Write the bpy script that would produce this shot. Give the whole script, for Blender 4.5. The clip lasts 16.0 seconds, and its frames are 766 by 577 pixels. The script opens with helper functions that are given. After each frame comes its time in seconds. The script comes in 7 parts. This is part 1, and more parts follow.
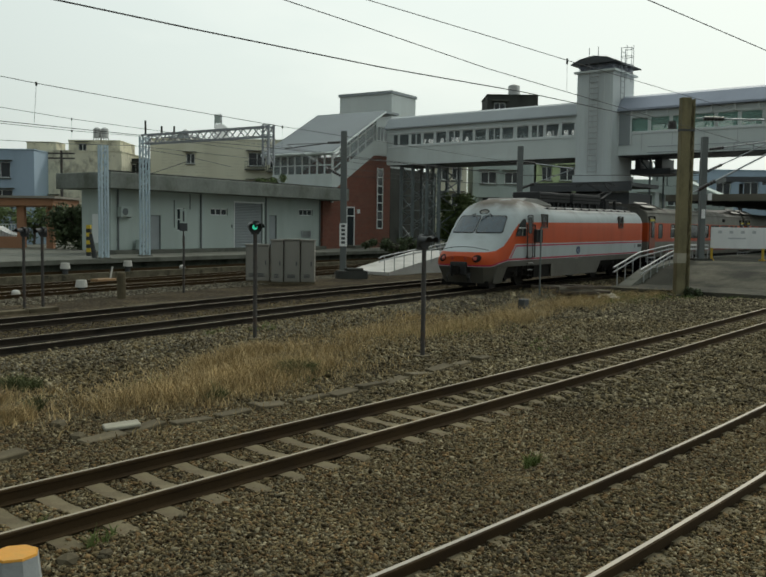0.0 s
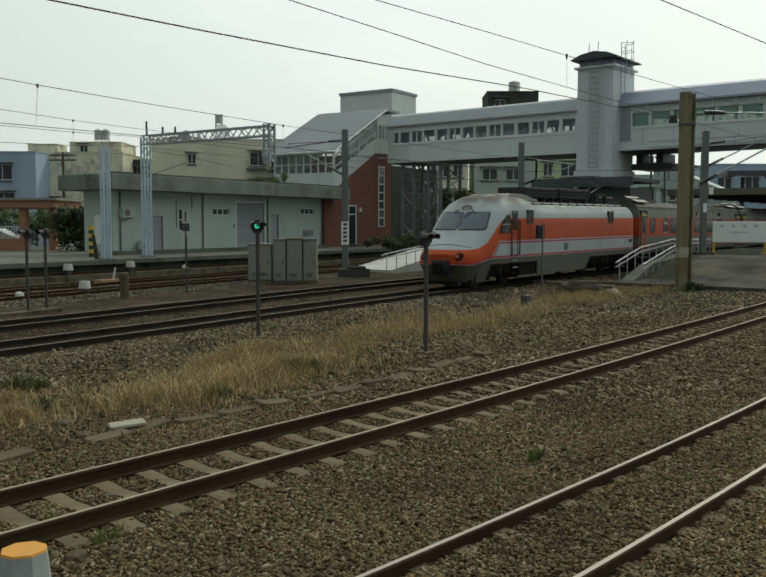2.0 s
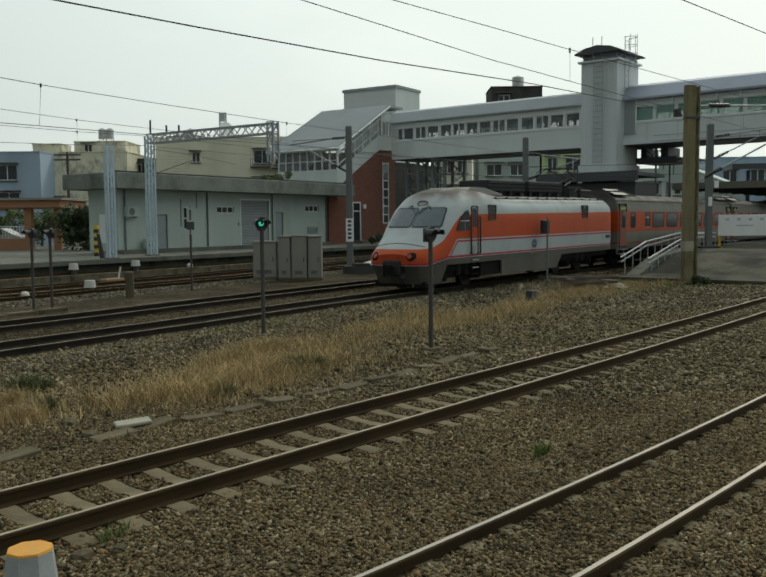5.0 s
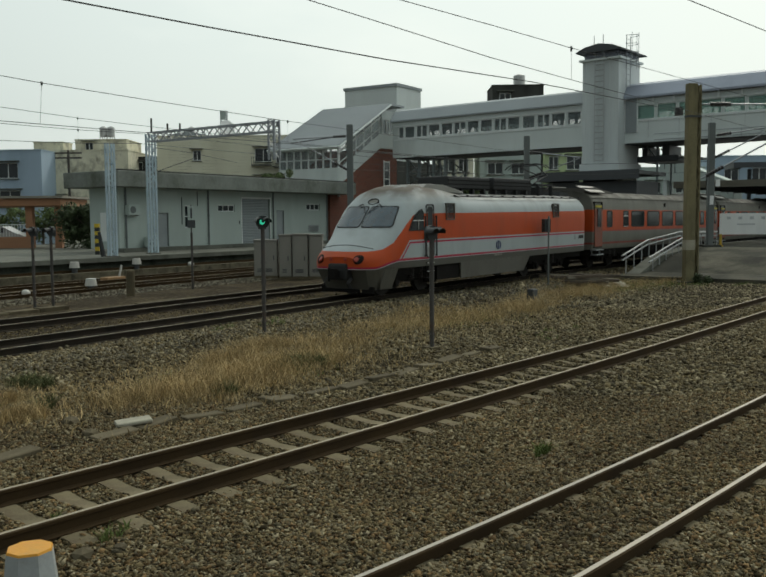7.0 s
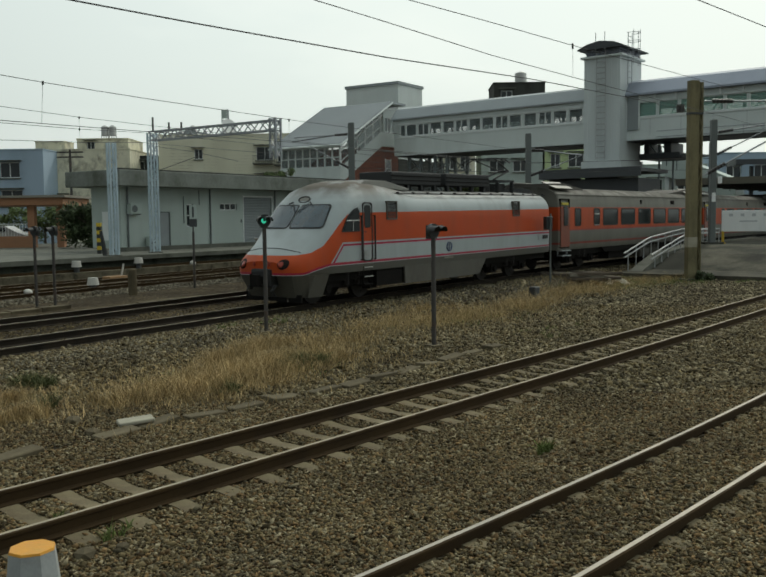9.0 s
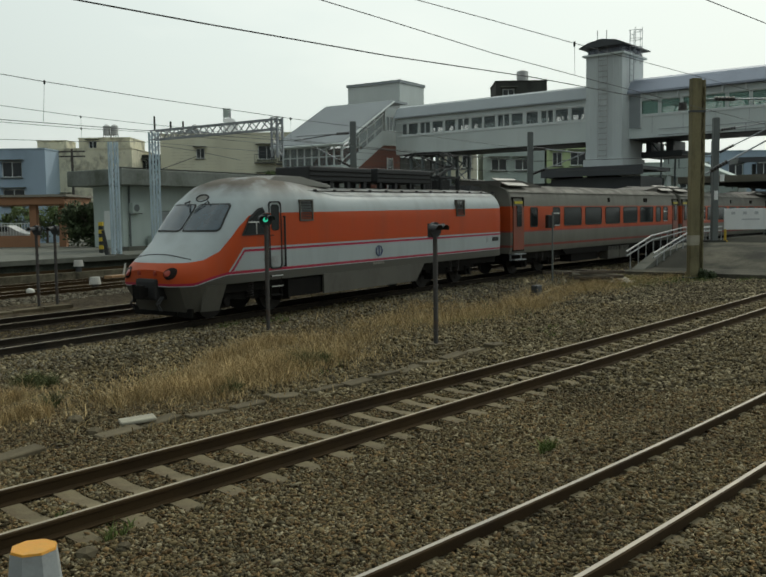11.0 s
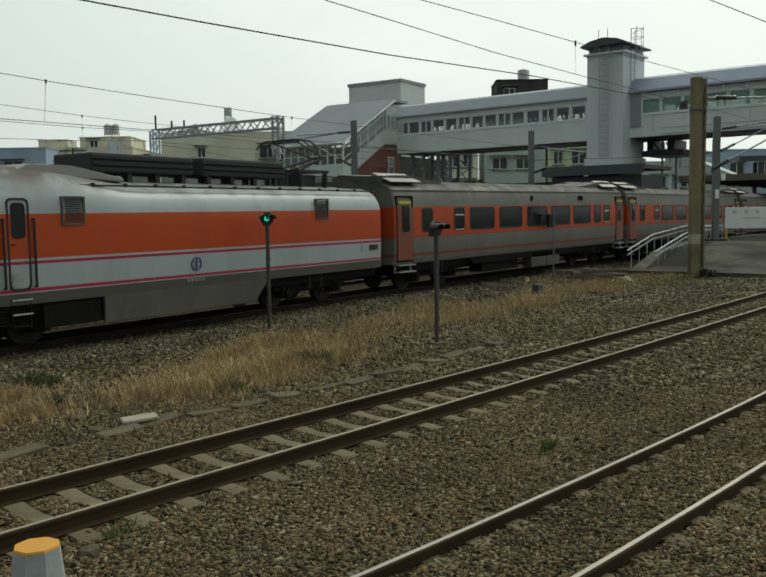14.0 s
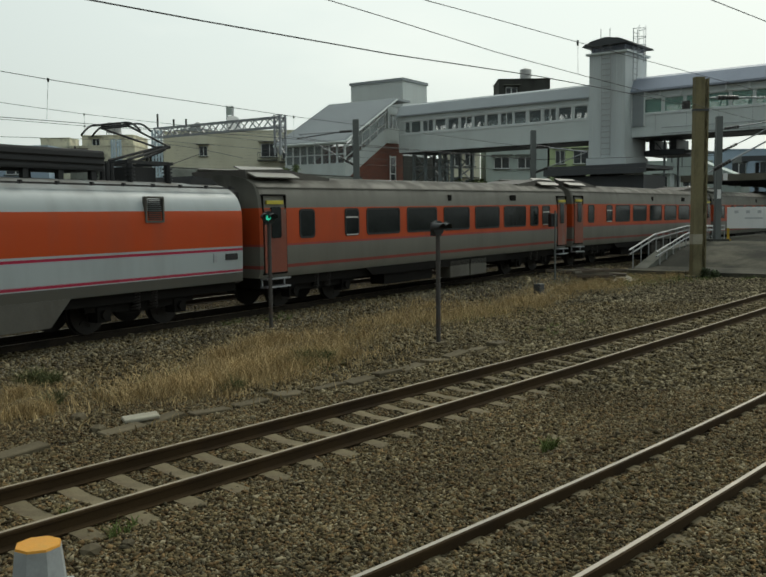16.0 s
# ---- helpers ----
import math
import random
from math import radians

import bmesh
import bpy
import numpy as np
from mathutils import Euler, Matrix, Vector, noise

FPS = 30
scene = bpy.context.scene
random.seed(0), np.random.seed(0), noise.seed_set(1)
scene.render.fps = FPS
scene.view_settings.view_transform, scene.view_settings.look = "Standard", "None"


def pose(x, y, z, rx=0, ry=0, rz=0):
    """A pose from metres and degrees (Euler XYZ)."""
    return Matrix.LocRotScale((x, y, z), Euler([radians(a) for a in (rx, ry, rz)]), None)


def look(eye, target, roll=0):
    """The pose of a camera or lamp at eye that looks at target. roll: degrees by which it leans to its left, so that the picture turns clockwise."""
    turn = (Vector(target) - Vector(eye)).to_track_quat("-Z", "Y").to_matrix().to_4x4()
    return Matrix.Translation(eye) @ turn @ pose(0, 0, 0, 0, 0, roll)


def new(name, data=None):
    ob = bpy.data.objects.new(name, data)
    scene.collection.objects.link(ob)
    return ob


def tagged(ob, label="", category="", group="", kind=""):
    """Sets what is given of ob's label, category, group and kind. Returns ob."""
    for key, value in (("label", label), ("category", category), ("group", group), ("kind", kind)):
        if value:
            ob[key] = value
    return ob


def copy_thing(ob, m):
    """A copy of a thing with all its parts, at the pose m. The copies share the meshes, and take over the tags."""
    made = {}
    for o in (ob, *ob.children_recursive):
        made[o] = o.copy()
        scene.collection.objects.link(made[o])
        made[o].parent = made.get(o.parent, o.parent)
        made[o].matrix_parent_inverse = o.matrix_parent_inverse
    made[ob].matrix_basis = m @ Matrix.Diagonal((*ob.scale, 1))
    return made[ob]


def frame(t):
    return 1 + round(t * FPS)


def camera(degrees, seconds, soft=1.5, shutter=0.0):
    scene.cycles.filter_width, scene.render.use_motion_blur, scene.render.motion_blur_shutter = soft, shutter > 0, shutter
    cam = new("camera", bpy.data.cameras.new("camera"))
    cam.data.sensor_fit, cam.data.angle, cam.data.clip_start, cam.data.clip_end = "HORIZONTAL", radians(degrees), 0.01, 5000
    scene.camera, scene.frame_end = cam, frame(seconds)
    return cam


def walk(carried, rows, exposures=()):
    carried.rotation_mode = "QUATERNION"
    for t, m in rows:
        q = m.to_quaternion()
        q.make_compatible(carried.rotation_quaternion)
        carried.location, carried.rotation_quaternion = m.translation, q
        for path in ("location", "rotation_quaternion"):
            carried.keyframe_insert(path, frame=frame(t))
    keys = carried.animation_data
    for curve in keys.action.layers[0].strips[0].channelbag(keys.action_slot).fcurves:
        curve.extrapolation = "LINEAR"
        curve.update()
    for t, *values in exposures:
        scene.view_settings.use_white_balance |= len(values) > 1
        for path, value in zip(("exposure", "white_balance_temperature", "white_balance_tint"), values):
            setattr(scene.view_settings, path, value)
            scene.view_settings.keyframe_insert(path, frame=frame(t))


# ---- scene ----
cam = camera(47.07, 16.0, soft=1.8)
CAM_ROWS = [
    (0, -0.006, 0.013, 2.489, 85.98, -0.704, 0.055),
    (0.5, 0.002, -0.01, 2.48, 85.971, -0.379, 0.051),
    (1, 0.001, -0.025, 2.47, 85.957, -0.232, 0.072),
    (1.5, -0.005, -0.025, 2.467, 85.911, -0.113, 0.098),
    (2, -0.007, -0.034, 2.467, 85.869, -0.04, 0.171),
    (2.5, 0.003, -0.029, 2.466, 85.823, 0.098, 0.245),
    (3, 0, -0.02, 2.467, 85.762, 0.176, 0.303),
    (3.5, 0, -0.024, 2.467, 85.72, 0.237, 0.331),
    (4, 0.001, -0.009, 2.457, 85.705, 0.375, 0.365),
    (6.5, 0.012, -0.035, 2.472, 85.565, 0.496, 0.546),
    (7, 0.007, 0, 2.467, 85.548, 0.45, 0.548),
    (7.5, 0.015, -0.025, 2.477, 85.516, 0.528, 0.595),
    (8, 0.012, -0.012, 2.476, 85.476, 0.553, 0.606),
    (8.5, 0.009, -0.001, 2.474, 85.44, 0.597, 0.613),
    (9, 0.011, 0.008, 2.47, 85.428, 0.642, 0.665),
    (11.5, 0.015, 0.023, 2.469, 85.318, 0.769, 0.812),
    (12, 0.011, 0.003, 2.473, 85.292, 0.795, 0.815),
    (12.5, 0.006, 0.014, 2.471, 85.281, 0.797, 0.813),
    (13, 0.004, 0.006, 2.471, 85.28, 0.781, 0.81),
    (13.5, 0.007, 0.003, 2.471, 85.281, 0.789, 0.821),
    (14, 0.011, 0.006, 2.469, 85.281, 0.778, 0.854),
    (14.5, 0.011, -0.007, 2.468, 85.288, 0.786, 0.87),
    (15, 0.007, -0.006, 2.472, 85.267, 0.752, 0.886),
    (15.5, 0.008, -0.003, 2.478, 85.221, 0.665, 0.91),
    (16, 0.011, 0.001, 2.479, 85.213, 0.629, 0.965),
]
walk(cam, [(r[0], pose(*r[1:])) for r in CAM_ROWS])

# ---- light: hazy bright sky, veiled sun behind the bridge ----
SUN_EL, SUN_AZ = 44, 34        # degrees; azimuth from +y towards +x
world = bpy.data.worlds.new("hazy_sky")
scene.world = world
world.use_nodes = True
wn, wl = world.node_tree.nodes, world.node_tree.links
bg = wn["Background"]
sky = wn.new("ShaderNodeTexSky")
sky.sky_type, sky.sun_disc = "NISHITA", False
sky.sun_elevation, sky.sun_rotation = radians(SUN_EL), radians(SUN_AZ)
sky.air_density, sky.dust_density, sky.ozone_density = 1.6, 6.0, 1.0
# bright haze thickens smoothly towards the sun; thin cloud veils
tc0 = wn.new("ShaderNodeTexCoord")
sd = Vector((math.sin(radians(SUN_AZ)) * math.cos(radians(SUN_EL)), math.cos(radians(SUN_AZ)) * math.cos(radians(SUN_EL)), math.sin(radians(SUN_EL))))
dot = wn.new("ShaderNodeVectorMath")
dot.operation = "DOT_PRODUCT"
dot.inputs[1].default_value = sd
wl.new(tc0.outputs["Generated"], dot.inputs[0])
near_sun = wn.new("ShaderNodeMapRange")
near_sun.interpolation_type = "SMOOTHSTEP"
near_sun.inputs["From Min"].default_value, near_sun.inputs["From Max"].default_value = -0.35, 0.85
wl.new(dot.outputs["Value"], near_sun.inputs["Value"])
clouds = wn.new("ShaderNodeTexNoise")
clouds.inputs["Scale"].default_value, clouds.inputs["Detail"].default_value, clouds.inputs["Roughness"].default_value = 3.2, 5, 0.5
cm = wn.new("ShaderNodeMapping")
cm.inputs["Scale"].default_value = (1, 1, 2.6)
wl.new(tc0.outputs["Generated"], cm.inputs["Vector"])
wl.new(cm.outputs[0], clouds.inputs["Vector"])
veil = wn.new("ShaderNodeMapRange")
veil.inputs["From Min"].default_value, veil.inputs["From Max"].default_value = 0.5, 0.75
veil.inputs["To Min"].default_value, veil.inputs["To Max"].default_value = 0.0, 0.5
wl.new(clouds.outputs[0], veil.inputs["Value"])
haze_c = wn.new("ShaderNodeMix")
haze_c.data_type = "RGBA"
haze_c.inputs["A"].default_value, haze_c.inputs["B"].default_value = (4.1, 4.75, 4.7, 1), (14.3, 16.0, 15.2, 1)
wl.new(near_sun.outputs[0], haze_c.inputs["Factor"])
haze = wn.new("ShaderNodeMix")
haze.data_type = "RGBA"
haze.inputs["Factor"].default_value = 0.8
wl.new(sky.outputs[0], haze.inputs["A"])
wl.new(haze_c.outputs["Result"], haze.inputs["B"])
lit = wn.new("ShaderNodeMix")
lit.data_type = "RGBA"
lit.inputs["B"].default_value = (14.6, 15.4, 14.2, 1)
wl.new(veil.outputs[0], lit.inputs["Factor"])
wl.new(haze.outputs["Result"], lit.inputs["A"])
wl.new(lit.outputs["Result"], bg.inputs["Color"])
bg.inputs["Strength"].default_value = 0.1
sun = new("sun", bpy.data.lights.new("sun", "SUN"))
sun.data.energy, sun.data.angle, sun.data.color = 1.5, radians(6), (1.0, 0.97, 0.85)
sun.matrix_world = look(sd * 200, (0, 0, 0))
scene.view_settings.exposure = -0.6


# ---- materials ----
def mat(name, color, rough=0.7, metal=0.0, vary=0.15, scale=3.0, fine=40.0, bump=0.15, stain=None, streak=1.0, rand=0.0, island=0.0, spec=0.5):
    """Base colour varied at two scales, with fine relief; stain: a second colour laid on in patches, drawn out downwards by streak."""
    m = bpy.data.materials.new(name)
    m.use_nodes = True
    n, l = m.node_tree.nodes, m.node_tree.links
    b = n["Principled BSDF"]
    b.inputs["Metallic"].default_value = metal
    b.inputs["Specular IOR Level"].default_value = spec
    geo = n.new("ShaderNodeNewGeometry")
    tc = n.new("ShaderNodeTexCoord")
    mp = n.new("ShaderNodeMapping")
    mp.inputs["Scale"].default_value = (1, 1, 1 / streak)
    l.new(tc.outputs["Object"], mp.inputs["Vector"])
    big = n.new("ShaderNodeTexNoise")
    big.inputs["Scale"].default_value, big.inputs["Detail"].default_value = scale, 5
    l.new(mp.outputs[0], big.inputs["Vector"])
    small = n.new("ShaderNodeTexNoise")
    small.inputs["Scale"].default_value, small.inputs["Detail"].default_value = fine, 3
    l.new(tc.outputs["Object"], small.inputs["Vector"])
    add = n.new("ShaderNodeMath")
    add.operation = "MULTIPLY_ADD"
    l.new(small.outputs[0], add.inputs[0])
    add.inputs[1].default_value = 0.5
    l.new(big.outputs[0], add.inputs[2])
    rng = n.new("ShaderNodeMapRange")
    rng.inputs["From Min"].default_value, rng.inputs["From Max"].default_value = 0.45, 1.05
    rng.inputs["To Min"].default_value, rng.inputs["To Max"].default_value = 1 - vary, 1 + vary
    l.new(add.outputs[0], rng.inputs["Value"])
    val = rng.outputs[0]
    for amount, src in ((rand, None), (island, geo.outputs["Random Per Island"])):
        if amount:
            if src is None:
                src = n.new("ShaderNodeObjectInfo").outputs["Random"]
            r2 = n.new("ShaderNodeMapRange")
            r2.inputs["To Min"].default_value, r2.inputs["To Max"].default_value = 1 - amount, 1 + amount
            l.new(src, r2.inputs["Value"])
            mu = n.new("ShaderNodeMath")
            mu.operation = "MULTIPLY"
            l.new(val, mu.inputs[0])
            l.new(r2.outputs[0], mu.inputs[1])
            val = mu.outputs[0]
    mul = n.new("ShaderNodeVectorMath")
    mul.operation = "SCALE"
    mul.inputs[0].default_value = color
    if stain:
        mx = n.new("ShaderNodeMix")
        mx.data_type = "RGBA"
        mx.inputs["A"].default_value, mx.inputs["B"].default_value = (*color, 1), (*stain, 1)
        st = n.new("ShaderNodeTexNoise")
        st.inputs["Scale"].default_value, st.inputs["Detail"].default_value, st.inputs["Roughness"].default_value = scale * 0.8, 6, 0.65
        ofs = n.new("ShaderNodeMapping")
        ofs.inputs["Location"].default_value = (7, 3, 1)
        l.new(mp.outputs[0], ofs.inputs["Vector"])
        l.new(ofs.outputs[0], st.inputs["Vector"])
        sr = n.new("ShaderNodeMapRange")
        sr.inputs["From Min"].default_value, sr.inputs["From Max"].default_value = 0.5, 0.68
        l.new(st.outputs[0], sr.inputs["Value"])
        l.new(sr.outputs[0], mx.inputs["Factor"])
        l.new(mx.outputs["Result"], mul.inputs[0])
    l.new(val, mul.inputs["Scale"])
    l.new(mul.outputs[0], b.inputs["Base Color"])
    rr = n.new("ShaderNodeMapRange")
    rr.inputs["To Min"].default_value, rr.inputs["To Max"].default_value = max(0.03, rough - 0.12), min(1, rough + 0.12)
    l.new(big.outputs[0], rr.inputs["Value"])
    l.new(rr.outputs[0], b.inputs["Roughness"])
    if bump:
        bp = n.new("ShaderNodeBump")
        bp.inputs["Strength"].default_value, bp.inputs["Distance"].default_value = bump, 0.01
        l.new(small.outputs[0], bp.inputs["Height"])
        l.new(bp.outputs[0], b.inputs["Normal"])
    return m


def glow(name, color, strength):
    m = bpy.data.materials.new(name)
    m.use_nodes = True
    b = m.node_tree.nodes["Principled BSDF"]
    b.inputs["Base Color"].default_value = (*color, 1)
    b.inputs["Emission Color"].default_value, b.inputs["Emission Strength"].default_value = (*color, 1), strength
    return m


def glass(name, color, rough=0.05, alpha=0.5):
    m = bpy.data.materials.new(name)
    m.use_nodes = True
    b = m.node_tree.nodes["Principled BSDF"]
    b.inputs["Base Color"].default_value = (*color, 1)
    b.inputs["Roughness"].default_value, b.inputs["IOR"].default_value = rough, 1.5
    b.inputs["Alpha"].default_value = alpha
    return m


M = {}
def ballast_material():
    """Crushed stone seen from afar: cells of mixed brown and grey, shade painted into the gaps, over broad patches of
    rust and dust.
    """
    m = bpy.data.materials.new("ballast_bed")
    m.use_nodes = True
    n, l = m.node_tree.nodes, m.node_tree.links
    b = n["Principled BSDF"]
    b.inputs["Roughness"].default_value, b.inputs["Specular IOR Level"].default_value = 0.95, 0.1
    tc = n.new("ShaderNodeTexCoord")
    vo = n.new("ShaderNodeTexVoronoi")
    vo.inputs["Scale"].default_value = 15
    l.new(tc.outputs["Object"], vo.inputs["Vector"])
    sep = n.new("ShaderNodeSeparateColor")
    l.new(vo.outputs["Color"], sep.inputs[0])
    ramp = n.new("ShaderNodeValToRGB")
    e = ramp.color_ramp.elements
    e[0].color, e[1].color = (0.024, 0.018, 0.01, 1), (0.13, 0.1, 0.06, 1)
    e.new(0.5).color = (0.06, 0.046, 0.026, 1)
    e.new(0.9).color = (0.09, 0.07, 0.042, 1)
    l.new(sep.outputs[0], ramp.inputs[0])
    # colour falls off towards cell edges, painting in the shade between stones
    gap_shade = n.new("ShaderNodeMapRange")
    gap_shade.inputs["From Min"].default_value, gap_shade.inputs["From Max"].default_value = 0.25, 0.75
    gap_shade.inputs["To Min"].default_value, gap_shade.inputs["To Max"].default_value = 1.0, 0.35
    l.new(vo.outputs["Distance"], gap_shade.inputs["Value"])
    no = n.new("ShaderNodeTexNoise")
    no.inputs["Scale"].default_value, no.inputs["Detail"].default_value = 0.45, 6
    l.new(tc.outputs["Object"], no.inputs["Vector"])
    pr = n.new("ShaderNodeMapRange")
    pr.inputs["From Min"].default_value, pr.inputs["From Max"].default_value = 0.3, 0.7
    pr.inputs["To Min"].default_value, pr.inputs["To Max"].default_value = 0.6, 1.7
    l.new(no.outputs[0], pr.inputs["Value"])
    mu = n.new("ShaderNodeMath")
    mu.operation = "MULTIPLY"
    l.new(gap_shade.outputs[0], mu.inputs[0])
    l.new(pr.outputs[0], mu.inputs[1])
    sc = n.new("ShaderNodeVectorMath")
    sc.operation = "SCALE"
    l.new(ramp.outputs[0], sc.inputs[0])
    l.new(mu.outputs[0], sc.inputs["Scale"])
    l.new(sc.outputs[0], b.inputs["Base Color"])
    bp = n.new("ShaderNodeBump")
    bp.inputs["Strength"].default_value, bp.inputs["Distance"].default_value = 1.0, 0.04
    bp.invert = True
    l.new(vo.outputs["Distance"], bp.inputs["Height"])
    l.new(bp.outputs[0], b.inputs["Normal"])
    return m


M["ballast"] = ballast_material()
M["stone"] = mat("ballast_stone", (0.112, 0.087, 0.045), 0.95, vary=0.4, scale=0.5, fine=60, bump=0.5, stain=(0.11, 0.085, 0.045), island=0.75, spec=0.12)
M["stone_pale"] = mat("pale_grey_stone", (0.19, 0.162, 0.102), 0.95, vary=0.4, scale=0.5, fine=60, bump=0.5, stain=(0.11, 0.09, 0.055), island=0.7, spec=0.12)
M["stone_rust"] = mat("rusty_stone", (0.13, 0.085, 0.04), 0.95, vary=0.4, scale=0.5, fine=60, bump=0.5, stain=(0.1, 0.064, 0.03), island=0.8, spec=0.12)
M["stone_grey"] = mat("clean_grey_stone", (0.16, 0.145, 0.11), 0.95, vary=0.4, scale=0.9, fine=60, bump=0.5, stain=(0.1, 0.085, 0.055), island=0.6, spec=0.12)
M["rail_side"] = mat("rusty_rail", (0.043, 0.027, 0.012), 0.9, vary=0.3, scale=2, fine=60, stain=(0.036, 0.023, 0.012), spec=0.15)
# darker copy of the rusty rail: shadow on the main tracks' rails is in the colour
M["rail_dark"] = mat("shaded_rail", (0.028, 0.022, 0.016), 0.9, vary=0.3, scale=2, fine=60, stain=(0.018, 0.015, 0.012), spec=0.15)
M["rail_top"] = mat("worn_rail_head", (0.3, 0.25, 0.17), 0.5, metal=0.3, vary=0.25, scale=2, fine=60, bump=0.05)
M["rail_top_bright"] = mat("polished_rail_head", (0.36, 0.32, 0.26), 0.38, metal=0.55, vary=0.15, scale=2, fine=60, bump=0.03)
M["sleeper"] = mat("concrete_sleeper", (0.165, 0.138, 0.085), 0.92, vary=0.3, scale=3, fine=50, stain=(0.13, 0.1, 0.062), rand=0.15, spec=0.15)
# darker sleeper copy, its colour standing for the shade beneath the train
M["sleeper_dark"] = mat("shaded_sleeper", (0.045, 0.038, 0.028), 0.95, vary=0.3, scale=3, fine=50, stain=(0.028, 0.024, 0.018), rand=0.2, spec=0.1)
M["mossy_concrete"] = mat("mossy_platform_wall", (0.05, 0.056, 0.045), 0.95, vary=0.45, scale=1.2, fine=14, stain=(0.022, 0.028, 0.02), bump=0.5, streak=1.5, spec=0.1)
M["concrete"] = mat("grey_concrete", (0.14, 0.143, 0.122), 0.9, vary=0.25, scale=0.9, fine=20, stain=(0.08, 0.085, 0.068), streak=2, spec=0.15)
M["dark_concrete"] = mat("soiled_concrete", (0.06, 0.062, 0.056), 0.9, vary=0.3, scale=0.8, fine=30, stain=(0.03, 0.032, 0.028), streak=2, spec=0.15)
M["white_wall"] = mat("painted_plaster", (0.43, 0.495, 0.465), 0.8, vary=0.12, scale=0.5, fine=25, bump=0.1, stain=(0.37, 0.43, 0.4), streak=4)
M["brick"] = mat("red_brick", (0.26, 0.085, 0.05), 0.85, vary=0.2, scale=2, fine=40, rand=0.2, island=0.2)
M["panel"] = mat("white_panel", (0.64, 0.69, 0.675), 0.55, vary=0.08, scale=0.5, fine=20, bump=0.05, stain=(0.56, 0.6, 0.58), streak=5)
M["roof_metal"] = mat("grey_roof_sheet", (0.31, 0.34, 0.355), 0.6, metal=0.1, vary=0.1, scale=0.6, fine=20, bump=0.05)
M["steel"] = mat("galvanised_steel", (0.36, 0.38, 0.4), 0.5, metal=0.6, vary=0.12, scale=2, fine=30, bump=0.05)
M["dark_steel"] = mat("dark_painted_steel", (0.05, 0.055, 0.058), 0.6, vary=0.2, scale=2, fine=30, bump=0.05)
M["orange"] = mat("orange_paint", (0.62, 0.125, 0.03), 0.35, vary=0.06, scale=0.7, fine=30, bump=0.02, stain=(0.55, 0.105, 0.026), streak=3)
M["loco_white"] = mat("white_body_paint", (0.62, 0.63, 0.62), 0.32, vary=0.05, scale=0.7, fine=30, bump=0.02, stain=(0.55, 0.56, 0.55), streak=3)
M["loco_grey"] = mat("grey_body_paint", (0.085, 0.081, 0.067), 0.65, vary=0.2, scale=0.9, fine=30, bump=0.03, stain=(0.055, 0.049, 0.04), streak=2)
M["under"] = mat("underframe_grime", (0.013, 0.012, 0.011), 0.9, vary=0.3, scale=2, fine=30, spec=0.1)
M["glass_dark"] = mat("tinted_glass", (0.02, 0.026, 0.026), 0.06, vary=0.05, scale=1, fine=5, bump=0.0)
M["apron"] = mat("stained_apron_concrete", (0.042, 0.042, 0.033), 0.95, vary=0.4, scale=0.45, fine=12, stain=(0.115, 0.108, 0.082), bump=0.2, spec=0.15)
M["roof_concrete"] = mat("grey_fascia_concrete", (0.2, 0.215, 0.195), 0.9, vary=0.25, scale=0.9, fine=6, stain=(0.115, 0.125, 0.1), streak=1.3, spec=0.2)
M["pale_concrete"] = mat("pale_new_concrete", (0.5, 0.49, 0.46), 0.85, vary=0.12, scale=0.7, fine=20, stain=(0.4, 0.39, 0.36))
M["hoard_white"] = mat("white_hoarding_sheet", (0.8, 0.81, 0.8), 0.6, vary=0.05, scale=1, fine=15, stain=(0.72, 0.73, 0.72), streak=3)
M["lettering_grey"] = mat("faded_grey_lettering", (0.5, 0.52, 0.53), 0.7, vary=0.15)
M["rail_paint"] = mat("galvanised_pipe", (0.4, 0.41, 0.41), 0.55, metal=0.1, vary=0.1)
M["rubber_black"] = mat("black_tyre", (0.02, 0.02, 0.02), 0.8)
M["yellow_sign2"] = mat("yellow_foot_paint", (0.5, 0.33, 0.03), 0.6, vary=0.15)


# ---- building blocks ----
def part(name, bm, material, parent=None, label="", smooth=False):
    me = bpy.data.meshes.new(name)
    bmesh.ops.recalc_face_normals(bm, faces=bm.faces)
    bm.to_mesh(me)
    bm.free()
    for m in (material if isinstance(material, (list, tuple)) else [material]):
        me.materials.append(M[m])
    if smooth:
        me.polygons.foreach_set("use_smooth", [True] * len(me.polygons))
    ob = new(name, me)
    if parent is not None:
        ob.parent = parent
    if label:
        ob["label"] = label
    return ob


def thing(name, m, label, category, group="", kind=""):
    ob = new(name)
    ob.matrix_basis = m
    return tagged(ob, label, category, group, kind)


def box(bm, x0, y0, z0, x1, y1, z1, mi=0):
    v = [bm.verts.new(p) for p in ((x0, y0, z0), (x1, y0, z0), (x1, y1, z0), (x0, y1, z0), (x0, y0, z1), (x1, y0, z1), (x1, y1, z1), (x0, y1, z1))]
    for f in ((3, 2, 1, 0), (4, 5, 6, 7), (0, 1, 5, 4), (1, 2, 6, 5), (2, 3, 7, 6), (3, 0, 4, 7)):
        bm.faces.new([v[i] for i in f]).material_index = mi
    return v


